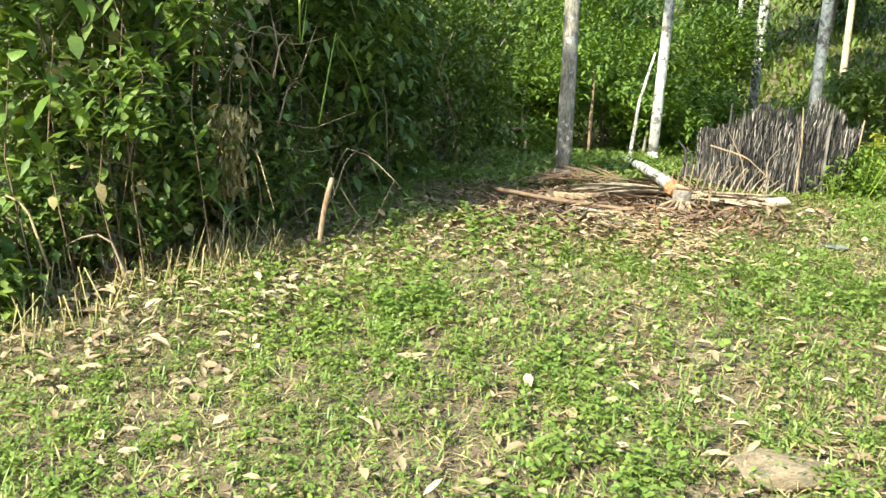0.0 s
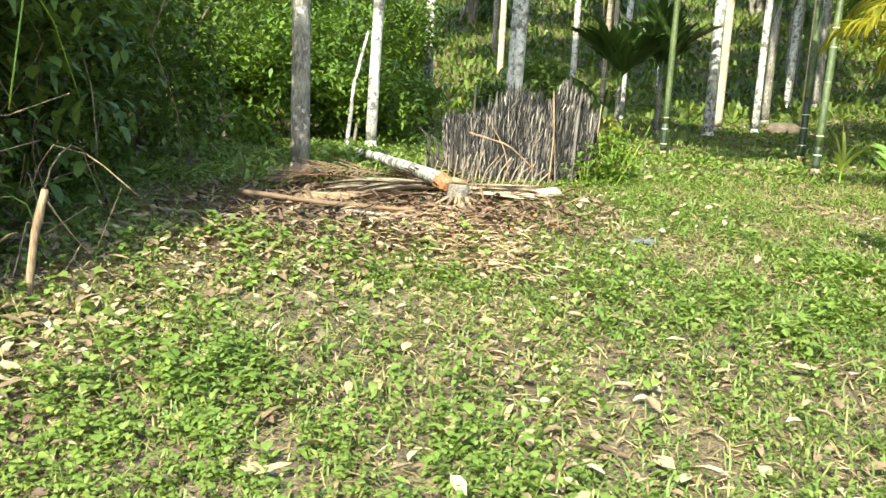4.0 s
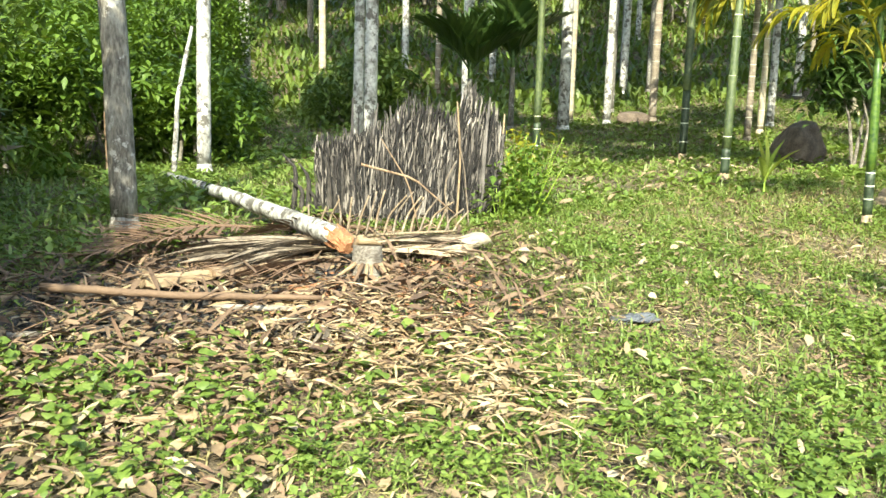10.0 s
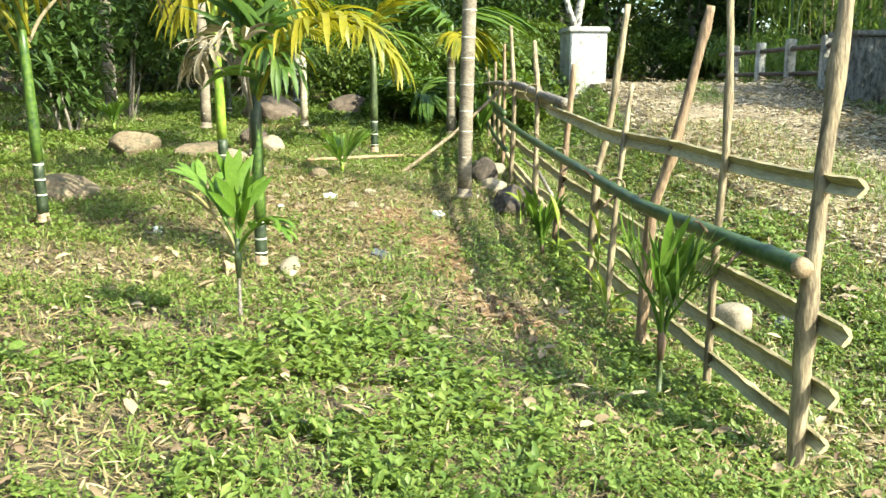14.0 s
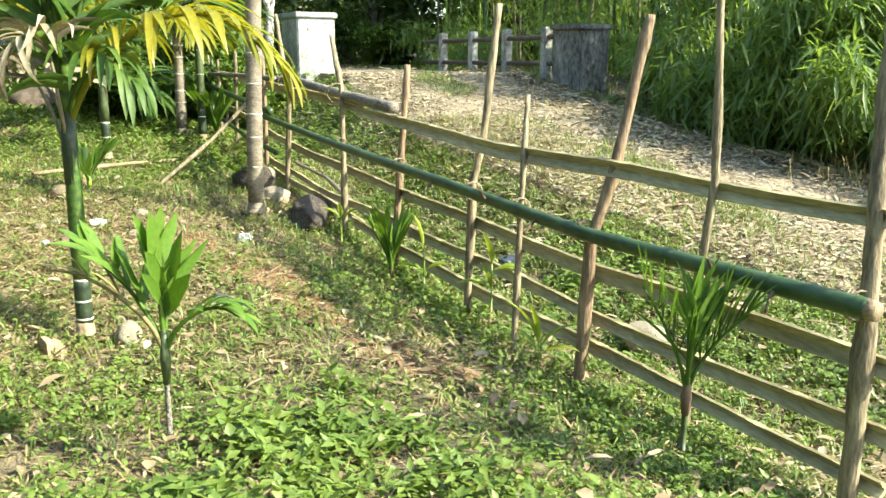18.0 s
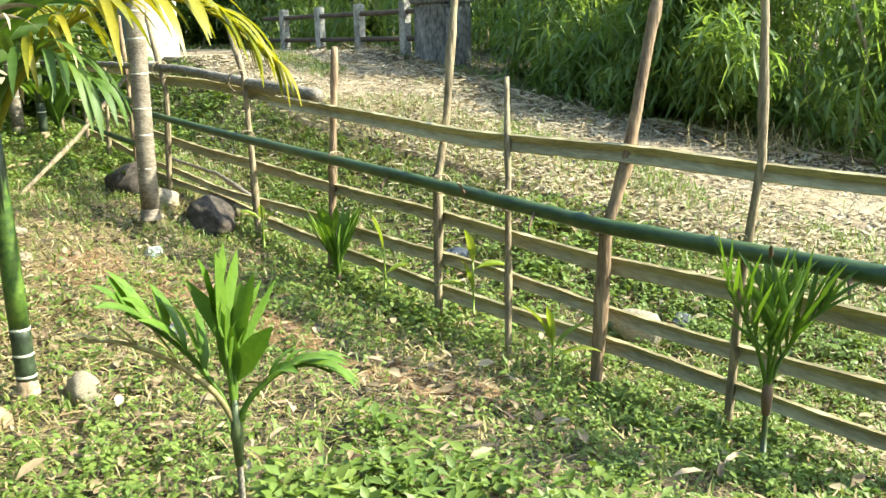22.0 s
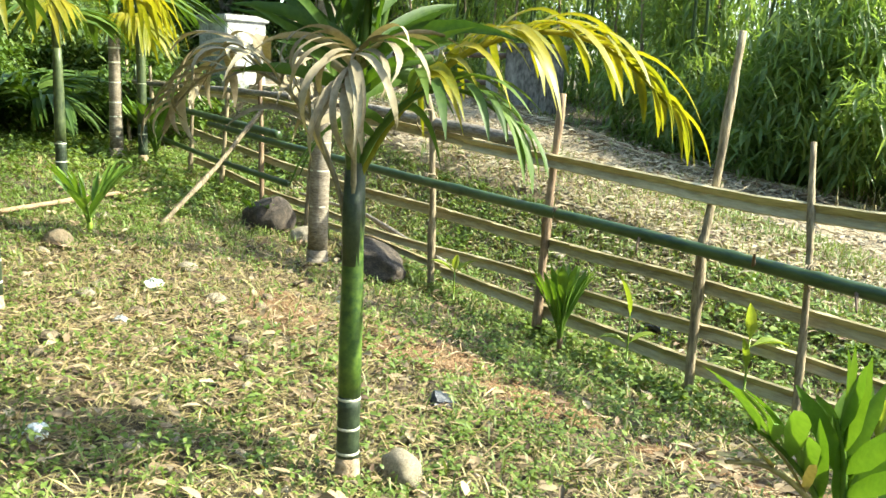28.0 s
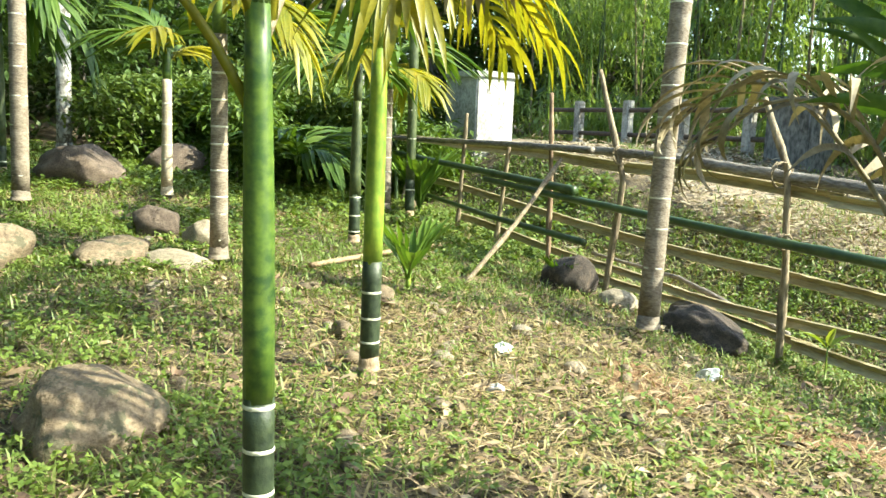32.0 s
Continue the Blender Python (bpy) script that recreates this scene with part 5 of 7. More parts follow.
log = thing("felled_trunk", (0, 0, 0), "felled pale palm trunk with orange axe cut resting on its stub", "log")
stick("trunk", [(1.60, 7.38, 1.065), (1.62, 8.2, 1.085), (1.66, 9.4, 1.095), (1.74, 11.4, 1.065)], 0.060, 0.040, M_BARK_W, log, 740, 0, "", 16, 0.05)
part("cut_end", grid_mesh("cut_end", *tube([(1.60, 7.22, 1.025), (1.60, 7.24, 1.035), (1.60, 7.30, 1.050), (1.60, 7.40, 1.066)], [0.034, 0.050, 0.058, 0.061], 18, True, 1.0, 0.55, 3), False), M_CUT, log, "orange axe-cut end")
for k in range(8):
    a = 0.8 * k
    stick("bark_tatter", [(1.60 + 0.058 * math.cos(a), 7.44, 1.070 + 0.058 * math.sin(a)), (1.60 + 0.064 * math.cos(a), 7.38, 1.062 + 0.064 * math.sin(a)), (1.60 + 0.058 * math.cos(a), 7.32, 1.052 + 0.058 * math.sin(a))], 0.010, 0.004, M_CUT if k % 2 else M_LOG, log, 760 + k, 0, "", 5)
SX, SY = 1.64, 7.08
stub = thing("palm_stub", (SX, SY, land(SX, SY)), "short chopped palm stub with splintered pale top", "stump")
part("stump", grid_mesh("stump", *tube([(0, 0, -0.05), (0, 0, 0.03), (0.0, 0.005, 0.12), (0.005, 0.01, 0.20)], [0.115, 0.092, 0.080, 0.078], 16, True, 1.0, 0.12, 5)), M_LOG, stub)
part("cut_top", grid_mesh("cut_top", *tube([(0.005, 0.01, 0.195), (0.01, 0.02, 0.215), (0.02, 0.02, 0.225)], [0.079, 0.066, 0.03], 14, True, 1.0, 0.5, 6)), M_PALE, stub, "splintered pale cut face")
for k in range(11):
    a = -3.3 + 0.30 * k
    d = 0.30 + 0.16 * math.sin(k * 2.3)
    stick("root_splint", [(0.075 * math.cos(a), 0.075 * math.sin(a), 0.11), (0.5 * d * math.cos(a), 0.5 * d * math.sin(a), 0.045), (d * math.cos(a), d * math.sin(a), 0.01)], 0.012, 0.005, M_PALE if k % 3 else M_STRAW_D, stub, 750 + k)


def lying_wood(name, pts, r0, r1, mat, label, category, seed, lift=0.03, sides=9, squash=False):
    t = thing(name, (0, 0, 0), label, category)
    pts = [(x, y, land(x, y) + lift + (e[0] if e else 0)) for x, y, *e in pts]
    stick("shaft", pts, r0, r1, mat, t, seed, 1, "", sides)
    return t


lying_wood("long_branch", [(0.04, 7.20, 0.03), (0.6, 6.92), (1.16, 6.63)], 0.021, 0.012, M_STRAW_D, "long brown branch lying on the frond heap", "branch", 801, 0.10)
lying_wood("thin_branch", [(0.70, 6.80), (1.02, 6.62), (1.22, 6.50)], 0.014, 0.008, M_LOG, "thin forked branch beside the long branch", "branch", 811, 0.07)
def split_wood(name, x0, y0, x1, y1, width, thick, mat, label, category, seed, lift):
    """A riven piece: flat faces, tapering to a ragged end, lying on the heap."""
    r = np.random.RandomState(seed)
    t = thing(name, (0, 0, 0), label, category)
    n = 9
    q = np.linspace(0, 1, n)
    x, y = x0 + (x1 - x0) * q, y0 + (y1 - y0) * q
    d = np.array([x1 - x0, y1 - y0]) / math.hypot(x1 - x0, y1 - y0)
    w = width * (1 - 0.45 * q) * (0.9 + 0.2 * r.rand(n))
    z = np.array([land(a, b) for a, b in zip(x, y)]) + lift
    prof = np.array([(-0.5, 0.0), (-0.42, 0.7), (0.05, 1.0), (0.45, 0.6), (0.5, 0.0), (0.0, -0.25)])
    jag = 1 + 0.14 * (r.rand(n, 6) - 0.5)
    v = np.stack([x[:, None] - d[1] * prof[None, :, 0] * w[:, None] * jag, y[:, None] + d[0] * prof[None, :, 0] * w[:, None] * jag, z[:, None] + prof[None, :, 1] * thick * (1 - 0.4 * q)[:, None] * jag], -1).reshape(-1, 3)
    i, j = np.meshgrid(np.arange(n - 1), np.arange(6), indexing="ij")
    f = np.stack([i * 6 + j, i * 6 + (j + 1) % 6, (i + 1) * 6 + (j + 1) % 6, (i + 1) * 6 + j], -1).reshape(-1, 4)
    m = (n - 1) * 6
    caps = np.array([[0, 3, 2, 1], [0, 5, 4, 3], [m, m + 1, m + 2, m + 3], [m, m + 3, m + 4, m + 5]])
    part("billet", grid_mesh("billet", v, np.vstack([f, caps]), False), mat, t)
    return t


split_wood("split_log", 0.50, 7.25, 0.86, 7.29, 0.12, 0.065, M_PALE, "split log with pale riven face on ash", "log", 802, 0.06)
split_wood("bark_slab", 0.84, 7.28, 1.16, 7.36, 0.13, 0.035, M_POST_R, "reddish brown slab of bark behind a split log", "bark", 812, 0.08)
for k in range(9):
    q = k / 8
    split_wood("bark_strip", 0.90 + 0.30 * q + 0.05 * math.sin(5 * k), 6.86 + 0.05 * math.sin(3 * k), 1.16 + 0.28 * q, 6.90 + 0.10 * q + 0.05 * math.sin(4 * k), 0.035 + 0.012 * (k % 3), 0.012, M_CUT if k % 3 else M_PALE, "orange-brown torn strip of bark on the heap", "bark", 820 + k, 0.035 + 0.008 * (k % 4))
lying_wood("pale_stick", [(0.0, 5.95), (0.25, 5.85), (0.50, 5.74)], 0.014, 0.011, M_PALE, "pale stick lying in weeds", "stick", 804)
lying_wood("pale_stick", [(0.62, 5.50), (0.9, 5.58), (1.16, 5.68)], 0.018, 0.012, M_PALE, "bent pale stick lying in litter", "stick", 805)
lying_wood("dark_stick", [(1.86, 6.82), (2.1, 6.68), (2.34, 6.52)], 0.013, 0.010, M_PIPE, "thin dark stick lying in grass", "stick", 806, 0.02)
lying_wood("grey_branch", [(-0.5, 7.05), (-0.2, 6.9), (0.05, 6.85)], 0.018, 0.012, M_LOG, "grey branch lying under the bush", "branch", 807)
lying_wood("upright_stick", [(-1.14, 5.32, -0.05), (-1.10, 5.31, 0.3), (-1.05, 5.30, 0.52)], 0.019, 0.015, M_POST_R, "brown upright stick stuck in the litter", "stick", 808, 0.0)
lying_wood("thin_pole", [(1.86, 11.5, -0.05), (1.93, 11.5, 0.8), (2.08, 11.5, 1.45)], 0.028, 0.014, M_BARK_W, "thin pale leaning pole before shrubs", "pole", 809, 0.0)
lying_wood("thin_pole", [(1.35, 11.9, -0.05), (1.35, 11.9, 1.2)], 0.022, 0.016, M_POST_R, "short reddish pole before shrubs", "pole", 810, 0.0)


def dry_frond(x, y, az, size, tilt, k, label, lift=0.1, roll=0):
    t = thing("dry_frond", (x, y, land(x, y) + lift), label, "palm frond", "dry fronds on the heap")
    for n, mesh in enumerate(HEAP_FROND[k % 3]):
        ob = new("leaflet" if n else "stalk", mesh)
        ob.parent = t
        ob.matrix_basis = pose(0, 0, 0, roll, -tilt, az) @ Matrix.Scale(size, 4)
    return t


HEAP_FROND = []
rh = np.random.RandomState(33)
for k in range(3):
    HEAP_FROND.append([])
    for n, piece in enumerate(frond_mesh(1.25, 22, 0.42, 0.030, 0.35, rh, 0.12, 0.12, 0.12, "dry_leaf", apart=True)):
        m = grid_mesh("leaflet" if n else "stalk", *piece)
        m.materials.append(M_HEAP if k else M_STRAW_D)
        HEAP_FROND[k].append(m)
for k, (x, y, az, size, tilt, roll) in enumerate([(2.2, 8.05, 185, 1.0, 4, 20), (1.5, 8.25, 190, 1.0, 4, -10), (1.15, 8.0, 200, 0.9, 3, 0)]):
    dry_frond(x, y, az, size * 0.72, tilt, k, "dried brown palm frond lying on the heap", 0.05 + 0.02 * (k % 4), roll)


def strip_fan(x, y, az, n, length, width, spread, seed, mat, label, lift=0.08, sag=0.5, rise=0.0):
    """A fallen frond whose long dry leaflets lie side by side, with its stalk end at the root."""
    r = np.random.RandomState(seed)
    t = thing("dry_frond", (x, y, land(x, y) + lift), label, "palm frond", "dry fronds on the heap", "", az)
    stick("stalk", [(-0.30, 0, 0.0), (0, 0, 0.02), (0.35 * length, 0, 0.03), (0.8 * length, 0, 0.0)], 0.013, 0.005, M_POST, t, seed, 0, "", 6)
    for k in range(n):
        u = (k + 0.5) / n
        at = np.array([0.55 * length * u * (0.6 + 0.4 * r.rand()), 0.012 * r.randn(), 0.02])
        side = -1 if k % 2 else 1
        d = np.array([math.cos(radians(spread * (1 - 0.6 * u))), side * math.sin(radians(spread * (1 - 0.6 * u))), 0.10 + rise * r.rand()])
        size = length * (0.55 + 0.4 * r.rand()) * (1 - 0.35 * u)
        pts, w0 = [], width * (0.7 + 0.6 * r.rand())
        for c in range(7):
            pts.append(at.copy())
            at = at + d / np.linalg.norm(d) * size / 6
            d = d + np.array([0.05 * r.randn(), 0.05 * r.randn(), -sag * 0.10])
            at[2] = max(at[2], -lift + 0.012 + 0.02 * r.rand())
        pts = np.array(pts)
        across = np.cross(pts[-1] - pts[0], (0, 0, 1.0))
        across = across / np.linalg.norm(across) * w0 * 0.5 + np.array([0, 0, 0.35 * w0 * r.randn()])
        prof = np.interp(np.linspace(0, 1, 7), [0, 0.25, 0.75, 1], [0.4, 1, 0.8, 0.12])[:, None]
        fold = np.array([0, 0, 0.35 * w0]) * prof
        strip = np.stack([pts + across * prof, pts - fold, pts - across * prof], 1).reshape(-1, 3)
        f = [[3 * c + o, 3 * c + o + 1, 3 * c + o + 4, 3 * c + o + 3] for c in range(6) for o in (0, 1)]
        part("leaflet", grid_mesh("leaflet", strip, f), mat, t)
    return t


strip_fan(1.62, 7.48, 184, 44, 0.85, 0.021, 22, 911, M_STRAW_G, "greyed dry frond with long leaflets lying over ash", 0.08)
strip_fan(1.72, 7.62, 176, 40, 0.95, 0.020, 20, 912, M_STRAW_G, "grey-brown dry frond with long leaflets on the heap", 0.09)
strip_fan(1.55, 7.40, 192, 34, 0.80, 0.018, 26, 913, M_HEAP, "brown dry frond with split leaflets on the heap", 0.05)
strip_fan(1.66, 7.55, 168, 34, 0.90, 0.019, 24, 917, M_HEAP, "reddish dry frond with long leaflets on the heap", 0.06)
strip_fan(1.86, 7.40, -20, 30, 0.60, 0.024, 24, 914, M_STRAW_P, "pale dry frond with broad leaflets before the burnt stump", 0.06)
strip_fan(1.95, 7.54, -8, 30, 0.66, 0.020, 26, 915, M_STRAW_G, "dry frond with curled leaflets before the burnt stump", 0.07)
strip_fan(1.35, 6.72, 235, 22, 0.50, 0.016, 34, 916, M_HEAP, "reddish brown dry frond below the stub", 0.03)
strip_fan(1.10, 6.55, 255, 22, 0.46, 0.016, 40, 918, M_STRAW_G, "dry torn frond lying in the litter", 0.03)
# the frond that stands on its edge, its leaflets up like a comb
comb = thing("dry_frond", (1.72, 7.74, land(1.72, 7.74) + 0.05), "dead frond on its edge with leaflets standing like a comb", "palm frond", "dry fronds on the heap", "", -8)
stick("stalk", [(-0.25, 0, 0.02), (0.3, 0, 0.05), (0.85, -0.04, 0.06)], 0.014, 0.008, M_POST, comb, 930, 0, "", 7)
rcb = np.random.RandomState(931)
for k in range(17):
    u = k / 16
    x0 = -0.12 + 0.95 * u
    h = 0.10 + 0.15 * math.sin(math.pi * min(1, 0.15 + 0.8 * u)) + 0.04 * rcb.rand()
    lean = 0.02 + 0.13 * u + 0.03 * rcb.randn()
    stick("leaflet", [(x0, -0.02 * u, 0.05), (x0 + 0.4 * lean, 0.02 * rcb.randn(), 0.05 + 0.5 * h), (x0 + lean, 0.04 * rcb.randn() - 0.03, 0.05 + h)], 0.009, 0.005, M_STRAW_P if k % 3 else M_STRAW_G, comb, 932 + k, 0, "", 5)
for k, (pts, r0) in enumerate([([(2.05, 7.95, 0.50), (2.35, 7.80, 0.42), (2.62, 7.70, 0.18)], 0.016), ([(2.52, 7.62, 0.05), (2.50, 7.66, 0.40), (2.62, 7.72, 0.52)], 0.014), ([(2.35, 7.72, 0.10), (2.32, 7.8, 0.38), (2.18, 7.92, 0.66)], 0.010), ([(2.90, 7.95, 0.02), (2.92, 8.05, 0.40), (2.86, 8.10, 0.80)], 0.010)]):
    t = thing("dry_stalk", (0, 0, 0), "dry bent frond stalk leaning before the burnt stump", "stalk")
    stick("shaft", [(x, y, land(x, y) + z) for x, y, z in pts], r0 * 0.6, r0 * 0.3, M_STRAW_G if k % 2 else M_POST_R, t, 950 + k, 0, "", 6)
sheath = thing("frond_sheath", (2.52, 7.38, land(2.52, 7.38) + 0.03), "bleached white frond sheath on dry litter", "palm sheath")
v, f = tube([(-0.16, -0.02, 0), (-0.05, 0, 0.04), (0.08, 0.02, 0.06), (0.18, 0.02, 0.02)], [0.03, 0.075, 0.085, 0.02], 10, True, 0.5, 0.3, 9)
part("shell", grid_mesh("shell", v, f), M_BARK_P, sheath)


def stump_weed(x, y, n, h, seed, mat, label):
    t = thing("weed_clump", (x, y, land(x, y)), label, "weeds")
    r = np.random.RandomState(seed)
    at = np.stack([0.13 * r.randn(n), 0.10 * r.randn(n), h * r.rand(n) ** 0.8], 1)
    part("foliage", grid_mesh("foliage", *leaves(at, 0.075, 0.040, r, (-30, 50), 0.2)), mat, t)
    for k in range(6):
        a = at[k * 3]
        stick("stalk", [(a[0] * 0.3, a[1] * 0.3, -0.02), (a[0] * 0.7, a[1] * 0.7, h * 0.5), (a[0], a[1], h * 0.95)], 0.005, 0.003, M_STEM_L, t, seed + k, 0, "", 5)
    return t


stump_weed(3.55, 8.20, 260, 0.42, 501, L_BRIGHT, "yellow-green weeds growing up against the burnt stump")
stump_weed(3.82, 8.45, 240, 0.50, 502, L_BRIGHT, "tall weeds with yellow tops beside the burnt stump")
stump_weed(3.95, 8.75, 160, 0.60, 503, L_YELLOW, "thin yellowing weeds beside the burnt stump")
stump_weed(3.3, 8.12, 120, 0.25, 504, L_WEED, "low weeds at the foot of the burnt stump")

# ---- stones ----
def rock_mesh(name, seed, sub=3, rough=0.22, flat=0.0):
    bm = bmesh.new()
    bmesh.ops.create_icosphere(bm, subdivisions=sub, radius=1.0)
    rc = np.random.RandomState(int(seed * 7 + 1))
    cuts = [Vector(rc.randn(3)).normalized() for k in range(7)]
    off = Vector((seed * 3.1, seed * 1.7, seed * 0.9))
    for v in bm.verts:
        n = v.co.normalized()
        d = 1 + rough * noise.noise(n * 1.3 + off) + rough * 0.45 * noise.noise(n * 3.1 + off) + rough * 0.15 * noise.noise(n * 8 + off)
        v.co = n * d
        for cut in cuts:
            over = v.co.dot(cut) - 0.80
            if over > 0:
                v.co -= cut * over * 0.85
        if v.co.z > 1 - flat:
            v.co.z = (1 - flat) + 0.15 * (v.co.z - 1 + flat)
    for f in bm.faces:
        f.smooth = True
    me = bpy.data.meshes.new(name)
    bm.to_mesh(me)
    bm.free()
    return me


def boulder(x, y, sx, sy, sz, turn, mat, seed, label, name="boulder", up=0.35, sub=4):
    me = rock_mesh(name, seed, sub)
    me.materials.append(mat)
    ob = new(name, me)
    ob.matrix_basis = pose(x, y, land(x, y) + sz * up, 0, 0, turn) @ Matrix.Diagonal((sx, sy, sz, 1))
    return tagged(ob, label, "rock")


boulder(6.80, 7.06, 0.29, 0.22, 0.19, -25, M_ROCK, 1, "rounded grey-brown boulder half sunk in weeds", "boulder", 0.12)
boulder(9.40, 7.38, 0.38, 0.28, 0.18, 10, M_ROCK, 2, "rounded tan boulder among weeds")
boulder(13.0, 6.5, 0.52, 0.40, 0.28, -30, M_ROCK_B, 3, "large dark brown boulder at the thicket edge")
boulder(13.9, 5.5, 0.42, 0.34, 0.26, 20, M_ROCK_B, 4, "dark brown boulder beside bushes")
boulder(10.3, 6.28, 0.20, 0.16, 0.17, 10, M_ROCK_B, 5, "small dark boulder on pale stones")
boulder(9.45, 6.68, 0.34, 0.22, 0.11, -20, M_ROCK, 6, "flat tan stone in the slope")
boulder(9.95, 6.02, 0.17, 0.14, 0.14, 30, M_STONE_P, 7, "pale rounded stone behind a palm")
boulder(9.3, 6.35, 0.22, 0.16, 0.08, 60, M_STONE_P, 17, "flat pale stone at a palm foot")
boulder(9.1, 9.75, 0.33, 0.30, 0.42, 0, M_ROCK_B, 8, "tall dark brown boulder under a dark shrub")
boulder(8.90, 3.72, 0.19, 0.16, 0.19, 40, M_ROCK_K, 9, "dark upright rock at the fence foot")
boulder(7.85, 3.50, 0.40, 0.16, 0.16, -10, M_ROCK_K, 10, "long black rock lying along the fence")
boulder(8.5, 3.62, 0.14, 0.12, 0.10, 10, M_STONE_P, 11, "tan stone between two dark rocks")
boulder(8.1, 3.3, 0.26, 0.12, 0.13, 0, M_ROCK, 12, "tan stone behind the black rock")
boulder(9.3, 3.55, 0.13, 0.12, 0.10, 0, M_STONE_P, 13, "pale stone by the fence")
boulder(5.25, 5.10, 0.095, 0.065, 0.075, 0, M_STONE_P, 14, "white-topped stone beside a palm foot", "stone", 0.45, 3)
split_wood("wood_chunk", 5.12, 5.46, 5.16, 5.38, 0.10, 0.09, M_PALE, "pale chopped wood chunk beside the palm foot", "wood", 841, 0.0)
boulder(4.66, 2.58, 0.17, 0.11, 0.11, -20, M_STONE_P, 15, "pale whitish rock beyond the fence", "stone", 0.4, 3)
boulder(1.16, 2.74, 0.22, 0.15, 0.06, 10, M_ROCK, 16, "flat grey stone sunk in the grass", "stone", 0.2, 3)
boulder(8.55, 5.32, 0.14, 0.09, 0.07, 0, M_ROCK, 18, "flat brown stone in weeds", "stone", 0.4, 3)
boulder(7.86, 5.82, 0.08, 0.06, 0.06, 0, M_ROCK, 19, "small brown stone in weeds", "stone", 0.4, 3)
boulder(11.9, 15.4, 0.45, 0.3, 0.2, 0, M_ROCK_B, 20, "low dark boulder in the shaded grove", "boulder", 0.3, 3)

PEBBLES = []
for k in range(5):
    m = rock_mesh("stone", 40 + k, 2, 0.35)
    m.materials.append((M_STONE_P, M_ROCK, M_ROCK, M_STONE_P, M_ROCK)[k])
    PEBBLES.append(m)
rp = np.random.RandomState(8)
for k in range(120):
    if k < 70:
        x, y = 5.4 + 3.9 * rp.rand(), 4.0 + 2.6 * rp.rand()
    elif k < 95:
        x, y = 8.0 + 5.0 * rp.rand(), 5.6 + 2.2 * rp.rand()
    else:
        x, y = 4 + 9 * rp.rand(), 0.4 + 2.2 * rp.rand()
    s = 0.015 + 0.045 * rp.rand() ** 2.4
    ob = new("stone", PEBBLES[k % 5])
    ob.matrix_basis = pose(x, y, land(x, y) + 0.35 * s, 0, 0, 360 * rp.rand()) @ Matrix.Diagonal((s * (0.9 + 0.6 * rp.rand()), s, s * (0.6 + 0.4 * rp.rand()), 1))
    tagged(ob, "small rounded pale stone lying on dry soil", "stone", "stones on the slope")


def litter_bag(x, y, size, mat, seed, label, flat=0.6):
    me = rock_mesh("plastic_bag", seed, 3, 0.9)
    me.materials.append(mat)
    for p in me.polygons:
        p.use_smooth = False
    ob = new("plastic_bag", me)
    ob.matrix_basis = pose(x, y, land(x, y) + size * 0.66 * flat, 17 * flat, 33 * flat, seed * 40) @ Matrix.Diagonal((size, size * 0.7, size * flat, 1))
    return tagged(ob, label, "plastic bag")


litter_bag(5.70, 4.58, 0.065, M_PLASTIC_B, 61, "crumpled black plastic bag in weeds")
litter_bag(7.55, 5.09, 0.065, M_PLASTIC_W, 62, "crumpled grey-white plastic bag on straw")
litter_bag(7.03, 5.44, 0.05, M_PLASTIC_W, 63, "crumpled white plastic bag on straw")
litter_bag(7.10, 4.19, 0.06, M_PLASTIC_W, 64, "white plastic scrap on the slope")
litter_bag(5.90, 6.09, 0.055, M_PLASTIC_W, 65, "cloudy white plastic bag in weeds")
litter_bag(2.50, 5.95, 0.12, M_PLASTIC_G, 66, "flat grey plastic sheet scrap in grass", 0.20)
litter_bag(4.57, 2.35, 0.055, M_PLASTIC_G, 67, "bluish white plastic bag beyond the fence")
litter_bag(6.10, 2.62, 0.10, M_PLASTIC_B, 68, "black plastic bag beyond the fence")

rq = np.random.RandomState(914)
for k in range(70):
    a, q = 2 * math.pi * rq.rand(), math.sqrt(rq.rand())
    x, y = 6.9 + 1.9 * q * math.cos(a), 5.5 + 1.3 * q * math.sin(a)
    d = 0.016 + 0.034 * rq.rand() ** 2
    ob = new("stone", PEBBLES[k % 5])
    ob.matrix_basis = pose(x, y, land(x, y) + d * 0.25, 20 * rq.randn(), 20 * rq.randn(), 360 * rq.rand()) @ Matrix.Diagonal((d * 1.3, d, d * 0.75, 1))
    tagged(ob, ("pale rounded pebble lying on the dry slope", "brown pebble lying in the straw", "grey-brown pebble lying on dry soil")[k % 3], "stone", "pebbles of the slope")

# ---- bridge at the end of the road ----
def block(name, size, mat, parent, at, turn=0.0, bevel=0.02, label=""):
    bm = bmesh.new()
    bmesh.ops.create_cube(bm, size=1.0)
    bmesh.ops.scale(bm, vec=size, verts=bm.verts)
    bmesh.ops.bevel(bm, geom=bm.edges[:], offset=bevel, segments=2, affect="EDGES")
    bmesh.ops.rotate(bm, cent=(0, 0, 0), matrix=Matrix.Rotation(radians(turn), 3, "Z"), verts=bm.verts)
    bmesh.ops.translate(bm, vec=at, verts=bm.verts)
    return part(name, bm, mat, parent, label)


